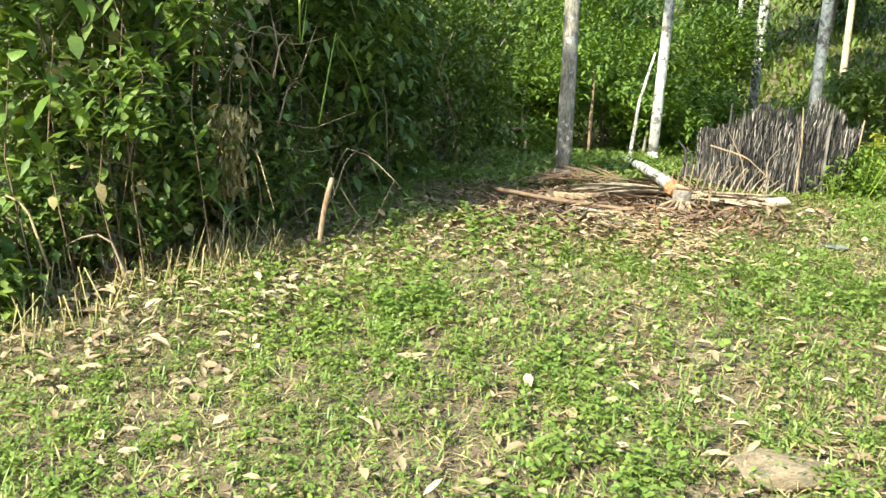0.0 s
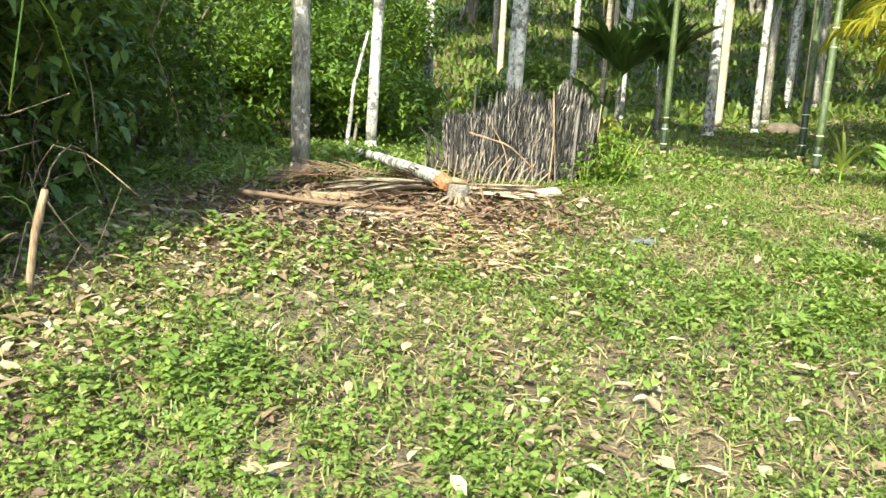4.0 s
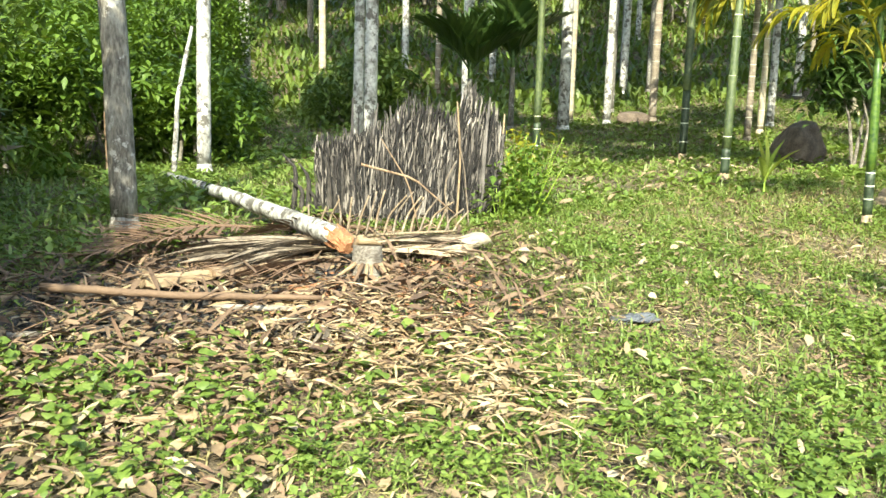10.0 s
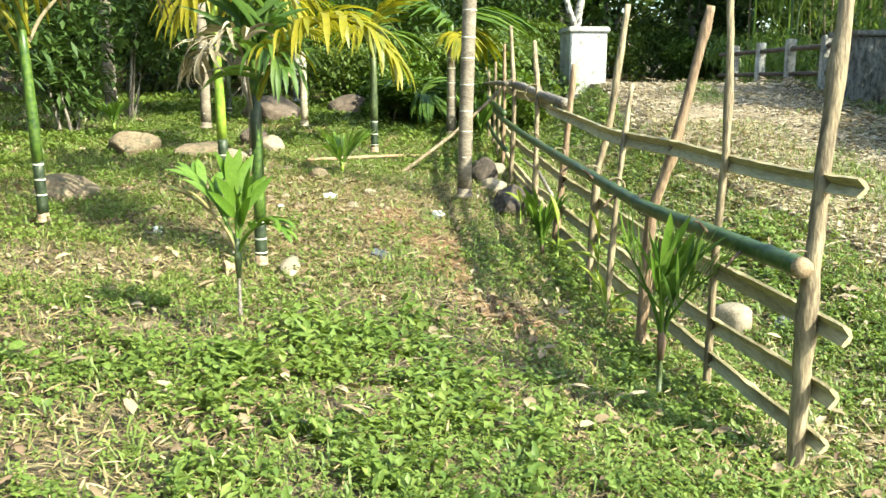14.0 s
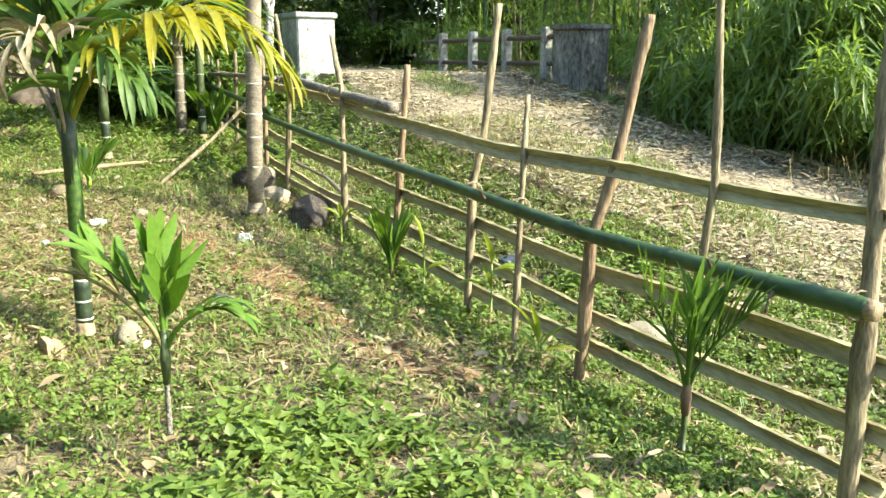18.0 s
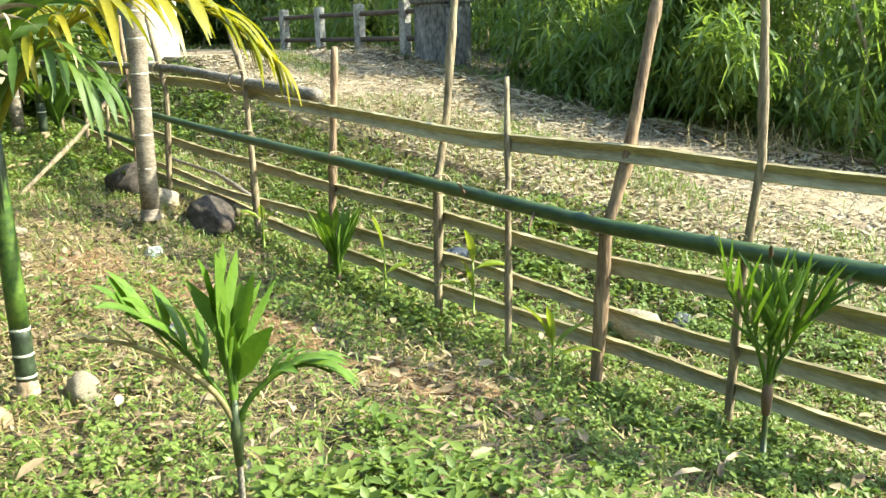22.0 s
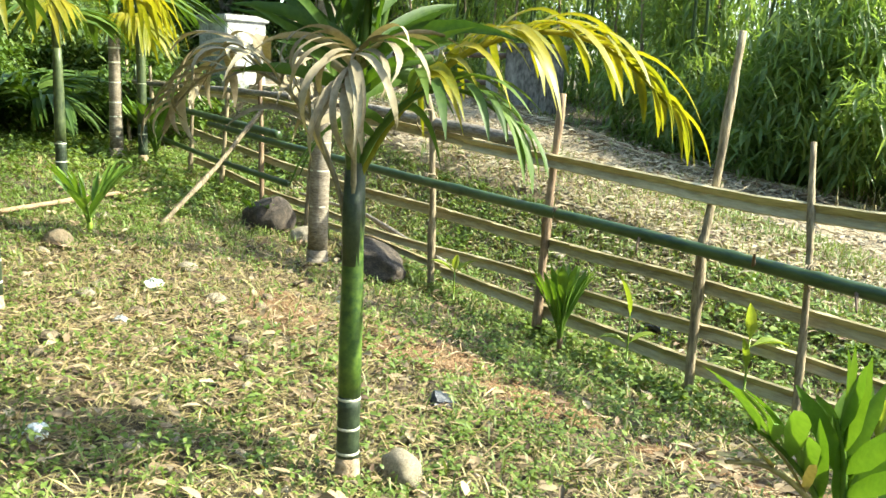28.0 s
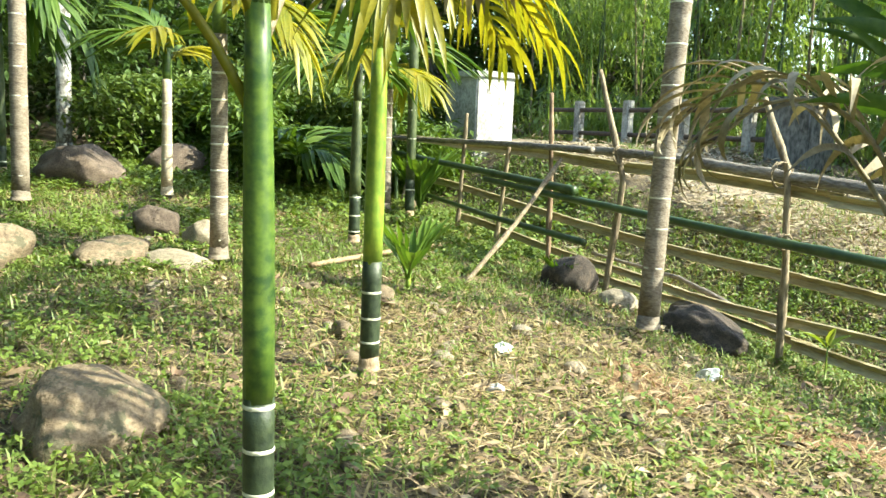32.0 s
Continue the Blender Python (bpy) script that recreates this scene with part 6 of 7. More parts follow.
pillar = thing("bridge_pillar", (13.45, 1.93, 1.60), "whitewashed concrete bridge pillar with dark stains", "pillar", "", "", 4)
block("shaft", (0.70, 0.55, 1.05), M_LIME, pillar, (0, 0, 0.50))
block("cap", (0.76, 0.61, 0.08), M_LIME, pillar, (0, 0, 1.05), 0, 0.015, "chipped cap with dark edge")
block("plinth", (0.80, 0.65, 0.22), M_CONC, pillar, (0, 0, 0.02))
for k, (a, w, h, z) in enumerate([(0.10, 0.10, 0.09, 0.86), (-0.06, 0.05, 0.13, 0.74), (0.02, 0.14, 0.03, 0.70), (-0.14, 0.08, 0.06, 0.72), (-0.10, 0.05, 0.10, 0.56), (0.05, 0.04, 0.06, 0.58)]):
    block("paint_mark", (0.006, w * 0.7, h * 0.7), M_POSTW, pillar, (-0.353, a, z), 0, 0.001, "faded dark painted marks")
dark_pillar = thing("bridge_pillar", (11.32, -1.24, 1.48), "dark weathered concrete bridge pillar under foliage", "pillar", "", "", 4)
block("shaft", (0.62, 0.48, 1.02), M_CONC, dark_pillar, (0, 0, 0.48))
block("cap", (0.70, 0.56, 0.07), M_CONC, dark_pillar, (0, 0, 1.02), 0, 0.015)
railing = thing("bridge_railing", (0, 0, 0), "bridge railing with white concrete posts and two rusty bars", "railing")
for x in (11.95, 13.12, 14.30, 15.5):
    block("post", (0.13, 0.13, 0.72), M_POSTW, railing, (x, -1.08, 1.82 + 0.34), 0, 0.015)
for z in (2.02, 2.38):
    stick("bar", [(11.5, -1.08, z), (14.3, -1.07, z), (16.2, -1.06, z)], 0.036, 0.036, M_PIPE, railing, int(z * 10), 0, "", 10, 0.02)
deck = thing("bridge_deck", (0, 0, 0), "pale broken concrete deck of the bridge", "bridge")
block("slab", (7.0, 2.95, 0.20), M_STONE_P, deck, (15.9, 0.42, 1.77), 0, 0.03)
rk2 = np.random.RandomState(66)
for k in range(9):
    y = -0.95 + 0.33 * k
    block("broken_edge", (0.16 + 0.14 * rk2.rand(), 0.22 + 0.12 * rk2.rand(), 0.10), M_STONE_P, deck, (12.38 + 0.10 * rk2.rand(), y, 1.83 + 0.02 * rk2.rand()), 40 * rk2.randn() * 0.3, 0.02, "crumbled pale concrete edge")
stray = thing("leaning_tree", (19.6, 1.1, 1.8), "thin pale forked tree trunk behind the bridge", "tree")
stick("trunk", [(0, 0, 0), (0.1, -0.1, 1.2), (0.15, -0.35, 3.0)], 0.10, 0.06, M_BARK_W, stray, 901)
stick("limb", [(0.1, -0.1, 1.2), (0.0, 0.3, 2.2), (0.0, 0.45, 3.4)], 0.07, 0.04, M_BARK_W, stray, 902)

# ---- bushes, thickets, bamboo ----
def cloud(blobs, n, r, hollow=0.45):
    """Points in the outer shells of a set of blobs (x, y, z, rx, ry, rz)."""
    b = np.array(blobs, float)
    vol = b[:, 3] * b[:, 4] + b[:, 4] * b[:, 5] + b[:, 3] * b[:, 5]
    pick = r.choice(len(b), n, p=vol / vol.sum())
    d = r.randn(n, 3)
    d /= np.linalg.norm(d, axis=1)[:, None]
    rad = hollow + (1 - hollow) * r.rand(n) ** 0.6
    lump = 1 + 0.28 * np.sin(5 * d[:, 0] + pick) * np.sin(4 * d[:, 1] + 2 * pick) + 0.16 * np.sin(11 * d[:, 2] + pick)
    return b[pick, :3] + d * b[pick, 3:] * (rad * lump)[:, None], d


def blobs_for(w, d, h, n, r, low=0.15):
    out = []
    for k in range(n):
        a, q = 2 * math.pi * r.rand(), math.sqrt(r.rand())
        z = h * (low + (0.88 - low) * r.rand())
        s = 0.30 + 0.22 * r.rand()
        out.append((w * 0.72 * q * math.cos(a), d * 0.72 * q * math.sin(a), z, w * s, d * s, min(h * 0.30, 0.9) * (0.7 + 0.5 * r.rand())))
    return out


def shrub_thing(name, x, y, w, d, h, n, leaf, width, mat, seed, label, category="shrub", stems=5, low=0.15, tilt=(-50, 35), blobs=9, group="", trunk=0.02):
    r = np.random.RandomState(seed)
    t = thing(name, (x, y, land(x, y)), label, category, group)
    bl = blobs_for(w, d, h, blobs, r, low)
    at, _ = cloud(bl, n, r)
    at = at[at[:, 2] > 0.02]
    part("foliage", grid_mesh("foliage", *thin_leaves(at, leaf, width, r, tilt, 0.3)), mat, t)
    for k in range(stems):
        b = bl[k % len(bl)]
        a = 2 * math.pi * r.rand()
        p0 = np.array([0.15 * w * math.cos(a), 0.15 * d * math.sin(a), -0.05])
        p2 = np.array(b[:3])
        stick("branch", [p0, 0.5 * (p0 + p2) + (r.rand(3) - 0.5) * 0.2, p2], trunk * 1.3, trunk * 0.4, M_LOG, t, seed + k, 1, "", 6)
    return t


SH = {}


def shrub_copy(kind, x, y, size, turn, wide=1.0):
    """A copy of one of the plain shrubs, which share their meshes."""
    ob = SH[kind]
    c = copy_thing(ob, pose(x, y, land(x, y), 0, 0, turn) @ Matrix.Diagonal((size * wide, size * wide, size, 1)))
    return c


# the dense bush beside the start of the path
shrub_thing("wild_bush", -2.55, 5.1, 1.05, 0.9, 4.8, 10000, 0.115, 0.055, L_BUSH, 1001, "dense overgrown bush hung with vines and dry twigs", stems=9, low=0.12, blobs=16)
shrub_thing("wild_bush", -1.75, 6.7, 1.0, 1.0, 4.4, 11000, 0.115, 0.055, L_BUSH, 1002, "dense dark green bush with hanging vines", stems=9, low=0.10, blobs=16)
shrub_thing("wild_bush", -1.25, 8.2, 0.75, 0.8, 3.2, 8000, 0.11, 0.05, L_BUSH, 1003, "dark green bush shading the litter", stems=8, low=0.08, blobs=14)
shrub_thing("wild_bush", -0.75, 9.9, 1.3, 1.0, 2.2, 8000, 0.09, 0.045, L_BUSH, 1004, "leafy green bush beside the palm trunk", stems=6, low=0.08, blobs=12)
shrub_thing("wild_bush", -4.4, 5.6, 1.5, 1.4, 5.4, 6000, 0.11, 0.05, L_DARK, 1005, "tall dark bush behind the path start", stems=6, blobs=14)
shrub_thing("wild_bush", -3.2, 8.4, 1.5, 1.6, 5.0, 6500, 0.11, 0.05, L_DARK, 1006, "tall dark thicket behind the bushes", stems=6, blobs=14)
shrub_thing("wild_bush", -2.9, 3.9, 0.55, 0.5, 0.75, 2600, 0.085, 0.05, L_WEED, 1007, "low bright leafy growth at the bush foot", stems=4, blobs=7)
shrub_thing("wild_bush", -2.35, 4.75, 0.75, 0.7, 1.3, 3600, 0.080, 0.042, L_BUSH, 1009, "low tangled bush at the foot of the thicket", stems=5, low=0.05, blobs=10)
shrub_thing("wild_bush", -1.75, 5.85, 0.6, 0.6, 1.1, 2600, 0.075, 0.040, L_BUSH, 1010, "low leafy tangle under the dark bush", stems=4, low=0.05, blobs=8)
# bright shrubs beyond the felled trunk
for k, (x, y, w, h) in enumerate([(0.4, 12.3, 1.1, 1.5), (1.6, 13.6, 1.2, 1.9), (0.0, 14.4, 1.4, 2.6), (3.2, 16.4, 1.4, 2.0), (1.6, 16.6, 1.6, 3.0), (4.2, 19.0, 1.6, 2.4), (-1.6, 12.6, 1.5, 2.8), (2.9, 14.3, 0.7, 1.1)]):
    shrub_thing("bright_shrub", x, y, w, w * 0.9, h, 5200, 0.11, 0.055, L_BRIGHT, 1020 + k, "bright yellow-green leafy shrub on the slope", stems=4, low=0.08, blobs=11, group="bright shrubs")
# plain masters for repeats, first of each stands in the thicket
SH["dark"] = shrub_thing("thicket_shrub", 16.5, 7.8, 1.3, 1.3, 2.6, 3400, 0.15, 0.065, L_DARK, 1040, "dark green thicket shrub behind the palms", stems=4, low=0.08, blobs=11, group="thicket shrubs")
SH["mid"] = shrub_thing("thicket_shrub", 15.0, 4.4, 1.0, 1.0, 1.3, 3000, 0.12, 0.055, L_BUSH, 1041, "green low thicket shrub behind the fence end", stems=4, low=0.08, blobs=9, group="thicket shrubs")
SH["bright"] = shrub_thing("thicket_shrub", 13.9, 4.6, 0.8, 0.8, 0.9, 2600, 0.095, 0.05, L_BRIGHT, 1042, "bright low shrub at the grove edge", stems=3, low=0.08, blobs=8, group="thicket shrubs")
SH["tree"] = shrub_thing("woodland_tree", 27.0, -1.0, 2.6, 2.6, 6.0, 3500, 0.32, 0.14, L_BUSH, 1043, "leafy tree of the woodland behind the bridge", "tree", stems=6, low=0.12, blobs=18, group="woodland trees", trunk=0.07)
SH["gloom"] = shrub_thing("woodland_tree", -3.0, 17.5, 2.6, 2.6, 6.5, 3500, 0.32, 0.14, L_DARK, 1044, "dark leafy tree of the woodland edge", "tree", stems=6, low=0.10, blobs=18, group="woodland trees", trunk=0.07)
rk = np.random.RandomState(90)
for kind, spots in {
    "dark": [(17.6, 9.2), (18.8, 7.0), (17.2, 6.0), (19.5, 8.6), (16.2, 10.2), (20.6, 7.2), (18.6, 5.0), (20.5, 5.2), (22.5, 6.5), (21.5, 9.5), (23.5, 4.6), (19.6, 10.8), (17.6, 12.4), (25.0, 8.0), (22.6, 2.6), (5.3, 20.5), (3.4, 21.0), (0.6, 19.0), (25.2, 3.0)],
    "mid": [(16.0, 3.2), (15.2, 5.6), (16.6, 4.8), (17.4, 3.6), (14.6, 3.3), (18.4, 3.9), (19.6, 3.0), (20.3, 2.2), (13.9, 3.0), (22.0, 1.6), (22.6, -0.4), (24.0, -1.8), (22.6, -3.6), (20.4, -6.2), (17.8, -6.6), (16.4, -5.8), (21.6, -5.4), (15.2, -5.2), (6.6, 16.5), (7.4, 18.5)],
    "bright": [(13.3, 4.9), (14.5, 5.0), (13.6, 3.3), (14.8, 3.9), (12.9, 3.2), (22.2, -2.2), (23.4, -3.2), (17.0, -5.0), (3.8, 15.3), (2.3, 12.6)],
    "tree": [(29, 3), (31, -4), (28, -6.5), (25.5, -9), (33, 1), (34, 7), (30, 9), (27, 12), (36, -8), (38, 2), (31, -11), (26, -13), (30, 15), (36, 12), (29, 20), (34, 24), (25, 26.5), (40, 18), (22, -9.5), (44, -2), (45, 4), (43, 10), (46, -9), (37, -14)],
    "gloom": [(-0.5, 22), (3, 25), (7, 30), (1, 28), (12, 34), (-6, 13), (-6.5, 9), (-5, 21), (18, 33), (24, 32), (4, 34), (21, -5.5), (24, -3.2), (20, -9), (25, 0.2), (16.5, -9.5), (12, -10.5), (7.5, -9.5), (2.5, -9.5), (24.5, 10.5), (26.5, 6.2), (22.0, 12.5), (-8, 4), (-8, 16), (30, 30)],
}.items():
    for x, y in spots:
        shrub_copy(kind, x, y, 0.85 + 0.35 * rk.rand(), 360 * rk.rand(), 0.9 + 0.25 * rk.rand())
# two dark broad-leaved saplings in the grove
for k, (x, y, w, h) in enumerate([(8.25, 8.5, 0.62, 1.75), (10.8, 8.6, 0.75, 1.7), (13.2, 8.6, 0.9, 2.0)]):
    shrub_thing("dark_sapling", x, y, w, w, h, 1500, 0.15, 0.06, L_DARK, 1060 + k, "broad-leaved dark sapling between the palms", "sapling", stems=3, low=0.38, blobs=9, trunk=0.018)


def bamboo_clump(x, y, w, d, h, n, culms, seed, label):
    r = np.random.RandomState(seed)
    t = thing("bamboo_clump", (x, y, land(x, y)), label, "bamboo")
    for k in range(culms // 2):
        a, q = 2 * math.pi * r.rand(), math.sqrt(r.rand())
        bx, by = w * 0.75 * q * math.cos(a), d * 0.75 * q * math.sin(a)
        lean = 0.12 * h
        stick("culm", [(bx, by, -0.1), (bx + lean * 0.2 * r.randn(), by + lean * 0.2 * r.randn(), h * 0.5), (bx + lean * r.randn(), by + lean * r.randn(), h)], 0.028, 0.012, M_BAMBOO if k % 3 == 0 else (M_STEM_L if k % 3 == 1 else M_POST), t, seed + k, 0, "", 6, 0.02)
    bl = blobs_for(w, d, h, 24, r, 0.0)
    bl += [(w * (2 * r.rand() - 1), d * (0.75 + 0.25 * r.rand()), 0.25 + 0.6 * r.rand(), 0.42, 0.30, 0.38) for k in range(11)]
    at, _ = cloud(bl, n, r, 0.35)
    at = at[at[:, 2] > 0.05]
    part("foliage", grid_mesh("foliage", *thin_leaves(at, 0.21, 0.036, r, (-75, 20), 0.35)), L_BAMB, t)
    return t


bamboo_clump(7.7, -2.05, 1.25, 1.15, 2.2, 12000, 18, 1100, "dense dark green bamboo clump beside the road")
bamboo_clump(5.6, -2.55, 1.2, 1.1, 1.9, 7000, 16, 1101, "bamboo clump with drooping leaves beside the road")
bamboo_clump(9.5, -2.4, 1.0, 1.1, 3.4, 7000, 30, 1102, "tall bamboo clump with yellow-green culms")
bamboo_clump(11.6, -3.6, 1.5, 1.2, 4.2, 6500, 30, 1103, "tall bamboo thicket near the bridge")
bamboo_clump(3.4, -4.4, 1.6, 1.2, 2.2, 6000, 14, 1104, "bamboo thicket along the road")
bamboo_clump(7.6, -5.2, 3.4, 1.4, 4.4, 11000, 36, 1105, "tall bamboo thicket behind the clump")
bamboo_clump(14.6, -3.4, 1.9, 1.3, 4.6, 7500, 30, 1106, "tall bamboo thicket beyond the railing")
bamboo_clump(18.2, -3.4, 2.2, 1.5, 5.2, 7500, 26, 1107, "tall bamboo thicket along the stream")
bamboo_clump(13.0, -7.0, 3.4, 1.6, 5.6, 9000, 30, 1108, "tall bamboo grove behind the thicket")

# vines, dry twigs and dead grass on the first bush
rv = np.random.RandomState(55)
for k in range(16):
    x, y = -2.6 + 2.4 * rv.rand(), 4.6
    y = 4.3 + (x + 2.6) * 1.35 + 0.5 * rv.rand()
    z = land(x, y) + 0.9 + 1.3 * rv.rand()
    t = thing("vine", (x, y, z), "thin dry vine hanging from the bush", "vine", "vines on the bush")
    stick("stalk", [(0, 0, 0), (0.15 * rv.randn(), -0.08, -0.35), (0.25 * rv.randn(), -0.1, -0.8), (0.3 * rv.randn(), -0.02, -(z - land(x, y)) + 0.05)], 0.006, 0.003, M_STRAW_D if k % 2 else M_POST, t, 1200 + k, 0, "", 5)


rw = np.random.RandomState(57)
for k in range(64):
    u = rw.rand() ** 1.3
    x, y = -3.05 + 2.0 * u + 0.12 * rw.randn(), 3.95 + 2.1 * u + 0.12 * rw.randn()
    low = k % 3 == 0
    z = 0.05 + (0.45 if low else 1.9) * rw.rand()
    span, az = 0.35 + 0.6 * rw.rand(), rw.rand() * 6.28 if low else 0.8 + 0.5 * rw.randn()
    rise = (0.10 + 0.25 * rw.rand()) if low else 0.35 * rw.randn()
    t = thing("tangled_vine", (x, y, land(x, y) + z), "thin dry vine stem looping through the bush", "vine", "vines on the bush")
    c, d = math.cos(az) * span, math.sin(az) * span
    stick("stem", [(-0.5 * c, -0.5 * d, -0.25 * span), (-0.25 * c, -0.25 * d - 0.05, rise * 0.8), (0.1 * c, 0.1 * d - 0.08, rise + 0.08 * rw.randn()), (0.5 * c, 0.5 * d, -0.3 * span * rw.rand())], 0.004 + 0.005 * rw.rand() ** 2, 0.003, (M_STRAW, M_POST, M_STEM_L, M_STRAW_P)[k % 4], t, 1300 + k, 0, "", 5)


def dry_tuft(x, y, n, length, spread, seed, label, mat):
    r = np.random.RandomState(seed)
    t = thing("dry_tuft", (x, y, land(x, y)), label, "dry grass")
    at = np.stack([spread * r.randn(n), spread * r.randn(n), np.zeros(n)], 1)
    mesh = grid_mesh("tuft", *blades(at, length, 0.007, r, (5, 80), 1.3))
    tagged(part("tuft", mesh, mat, t), kind="stuff")
    return t


dry_tuft(-2.5, 4.0, 260, 0.42, 0.32, 75, "matted dead grass and vine stems at the bush foot", L_STRAWY)
dry_tuft(-1.62, 5.1, 120, 0.42, 0.10, 76, "yellow dry stalks standing before the bush", L_STRAWY)
dry_tuft(-1.75, 5.0, 110, 0.36, 0.20, 71, "tuft of yellowed dead grass before the bush", L_STRAWY)
dry_tuft(-1.45, 5.25, 80, 0.30, 0.18, 72, "tuft of dead straw-coloured grass", L_STRAWY)
dry_tuft(-2.1, 4.6, 90, 0.32, 0.25, 73, "tuft of dead grass under the bush", L_STRAWY)
dry_tuft(6.5, -1.25, 300, 0.45, 0.30, 74, "yellowed grass tuft beside the bamboo", L_STRAWY)
hang = thing("dried_fern", (-1.72, 5.15, land(-1.72, 5.15) + 1.0), "dried tan fern frond hanging in the bush", "fern")
at = np.stack([0.07 * rv.randn(900), 0.05 * rv.randn(900), -0.55 * rv.rand(900)], 1)
fern = part("frond", grid_mesh("frond", *thin_leaves(at, 0.06, 0.02, rv, (-85, -20), 0.4)), L_STRAWY, hang)
tagged(fern, kind="stuff")
stick("stalk", [(0.02, 0, 0.25), (0, 0, -0.2), (-0.03, 0, -0.62)], 0.005, 0.003, M_STRAW_D, hang, 77, 0, "", 5)
pale = thing("pale_leaf", (0.42, 10.3, land(0.42, 10.3) + 0.42), "large pale dead leaf caught on the shrubs", "leaf")
part("blade", grid_mesh("blade", *leaves(np.zeros((1, 3)), 0.32, 0.12, np.random.RandomState(3), (-15, -10), 0.1)), M_LITTER, pale)

# large vine leaves over the face of the first bushes
def vine_leaves(x0, y0, x1, y1, z0, z1, n, size, seed, mat, label):
    r = np.random.RandomState(seed)
    u = r.rand(n)
    x, y = x0 + (x1 - x0) * u + 0.18 * r.randn(n), y0 + (y1 - y0) * u + 0.18 * r.randn(n)
    z = z0 + (z1 - z0) * r.rand(n)
    cx, cy = 0.5 * (x0 + x1), 0.5 * (y0 + y1)
    at = np.stack([x - cx, y - cy, z], 1)
    t = thing("climbing_vine", (cx, cy, land(cx, cy)), label, "vine")
    part("leaves", grid_mesh("leaves", *round_leaves(at, size, size * 0.62, r, (-60, 10), 0.25)), mat, t)
    for k in range(7):
        a = at[k * 5]
        stick("runner", [(a[0] + 0.1, a[1], 0.0), (a[0] - 0.05, a[1], a[2] * 0.6), (a[0], a[1], a[2] + 0.2)], 0.005, 0.003, M_STRAW_D, t, seed + k, 0, "", 5)
    return t


vine_leaves(-2.75, 4.35, -1.55, 5.75, 0.25, 2.6, 480, 0.12, 611, L_BUSH, "climbing vine with broad green leaves over the bush")
vine_leaves(-1.75, 5.70, -0.85, 7.30, 0.15, 2.6, 420, 0.11, 612, L_BUSH, "climbing vine with broad leaves over the dark bush")
vine_leaves(-2.85, 4.20, -1.60, 5.60, 0.1, 2.7, 330, 0.10, 613, L_BRIGHT, "bright young vine leaves low on the bush")
vine_leaves(-3.10, 4.00, -2.20, 4.70, 0.9, 2.7, 220, 0.16, 615, L_BRIGHT, "large bright vine leaves high on the bush")
vine_leaves(-2.60, 4.30, -1.50, 5.60, 0.2, 1.9, 70, 0.11, 614, L_STRAWY, "withered tan leaves hanging in the bush")
for k in range(9):
    r = np.random.RandomState(640 + k)
    x = 5.4 + 4.4 * k / 9 + 0.4 * r.rand()
    y = float(np.interp(x, FAR_X, FAR_Y)) - 0.05 + 0.30 * r.rand()
    lying_wood("bamboo_culm", [(x, y), (x + 0.7, y - 0.08 * r.randn() + 0.05), (x + 1.3 + 0.5 * r.rand(), y + 0.35 * r.randn())], 0.024, 0.015, M_BOARD if k % 3 else M_POST_R, "dry fallen bamboo culm lying beside the road", "bamboo", 640 + k, 0.05, 8)

# ---- ground cover: weeds, grass, litter ----
def scatter(n, x0, x1, y0, y1, keep, seed):
    r = np.random.RandomState(seed)
    x, y = x0 + (x1 - x0) * r.rand(n), y0 + (y1 - y0) * r.rand(n)
    k = r.rand(n) < keep(x, y)
    return x[k], y[k], r


def heap(x, y):
    """How much a place lies in the frond heap."""
    return np.clip(1.5 - np.hypot((x - 1.15) / 1.55, (y - 7.25) / 1.35) * 1.25, 0, 1)


def bare(x, y):
    """How much a place is dry slope with straw and stones."""
    a = np.clip(1.5 - np.hypot((x - 6.7) / 1.9, (y - 5.15) / 1.1) * 1.2, 0, 1)
    b = np.clip(1.4 - np.hypot((x - 6.3) / 0.6, (y - 4.25) / 0.4) * 1.2, 0, 1)
    c = np.clip(1.4 - np.hypot((x - 4.75) / 0.55, (y - 3.85) / 0.28) * 1.2, 0, 1)
    for px, py, rx, ry in ((5.60, 4.12, 0.42, 0.22), (7.05, 4.60, 0.46, 0.26)):
        c = np.maximum(c, np.clip(1.3 - np.hypot((x - px) / rx, (y - py) / ry) * 1.1, 0, 1))
    return np.maximum(np.maximum(a, b), c)


def lit(x, y):
    """How much a place lies in the leaf litter before the bush."""
    d = np.abs((x + 1.55) * 0.80 - (y - 4.2) * 0.60 + 0.15)
    return np.clip(1.35 - d / 0.75, 0, 1) * (y < 7.5) * (y > 2.0)


def on_road(x, y):
    return (y < np.interp(x, NEAR_X, NEAR_Y)) & (y > np.interp(x, FAR_X, FAR_Y))


def apron(x, y):
    """Litter and chips spread before the heap."""
    return np.clip(1.4 - np.hypot((x - 0.40) / 0.95, (y - 6.05) / 0.75) * 1.2, 0, 1)


def spill(x, y):
    """Pale chips and straw trodden out from the stub towards the path."""
    d = np.hypot((x - 1.22 + 0.12 * (y - 6.0)) / 0.50, (y - 6.05) / 1.0)
    return np.clip(1.5 - 1.25 * d, 0, 1) * np.clip(1.2 * patchy(x, y, 5.0, 77) + 0.2, 0.4, 1)


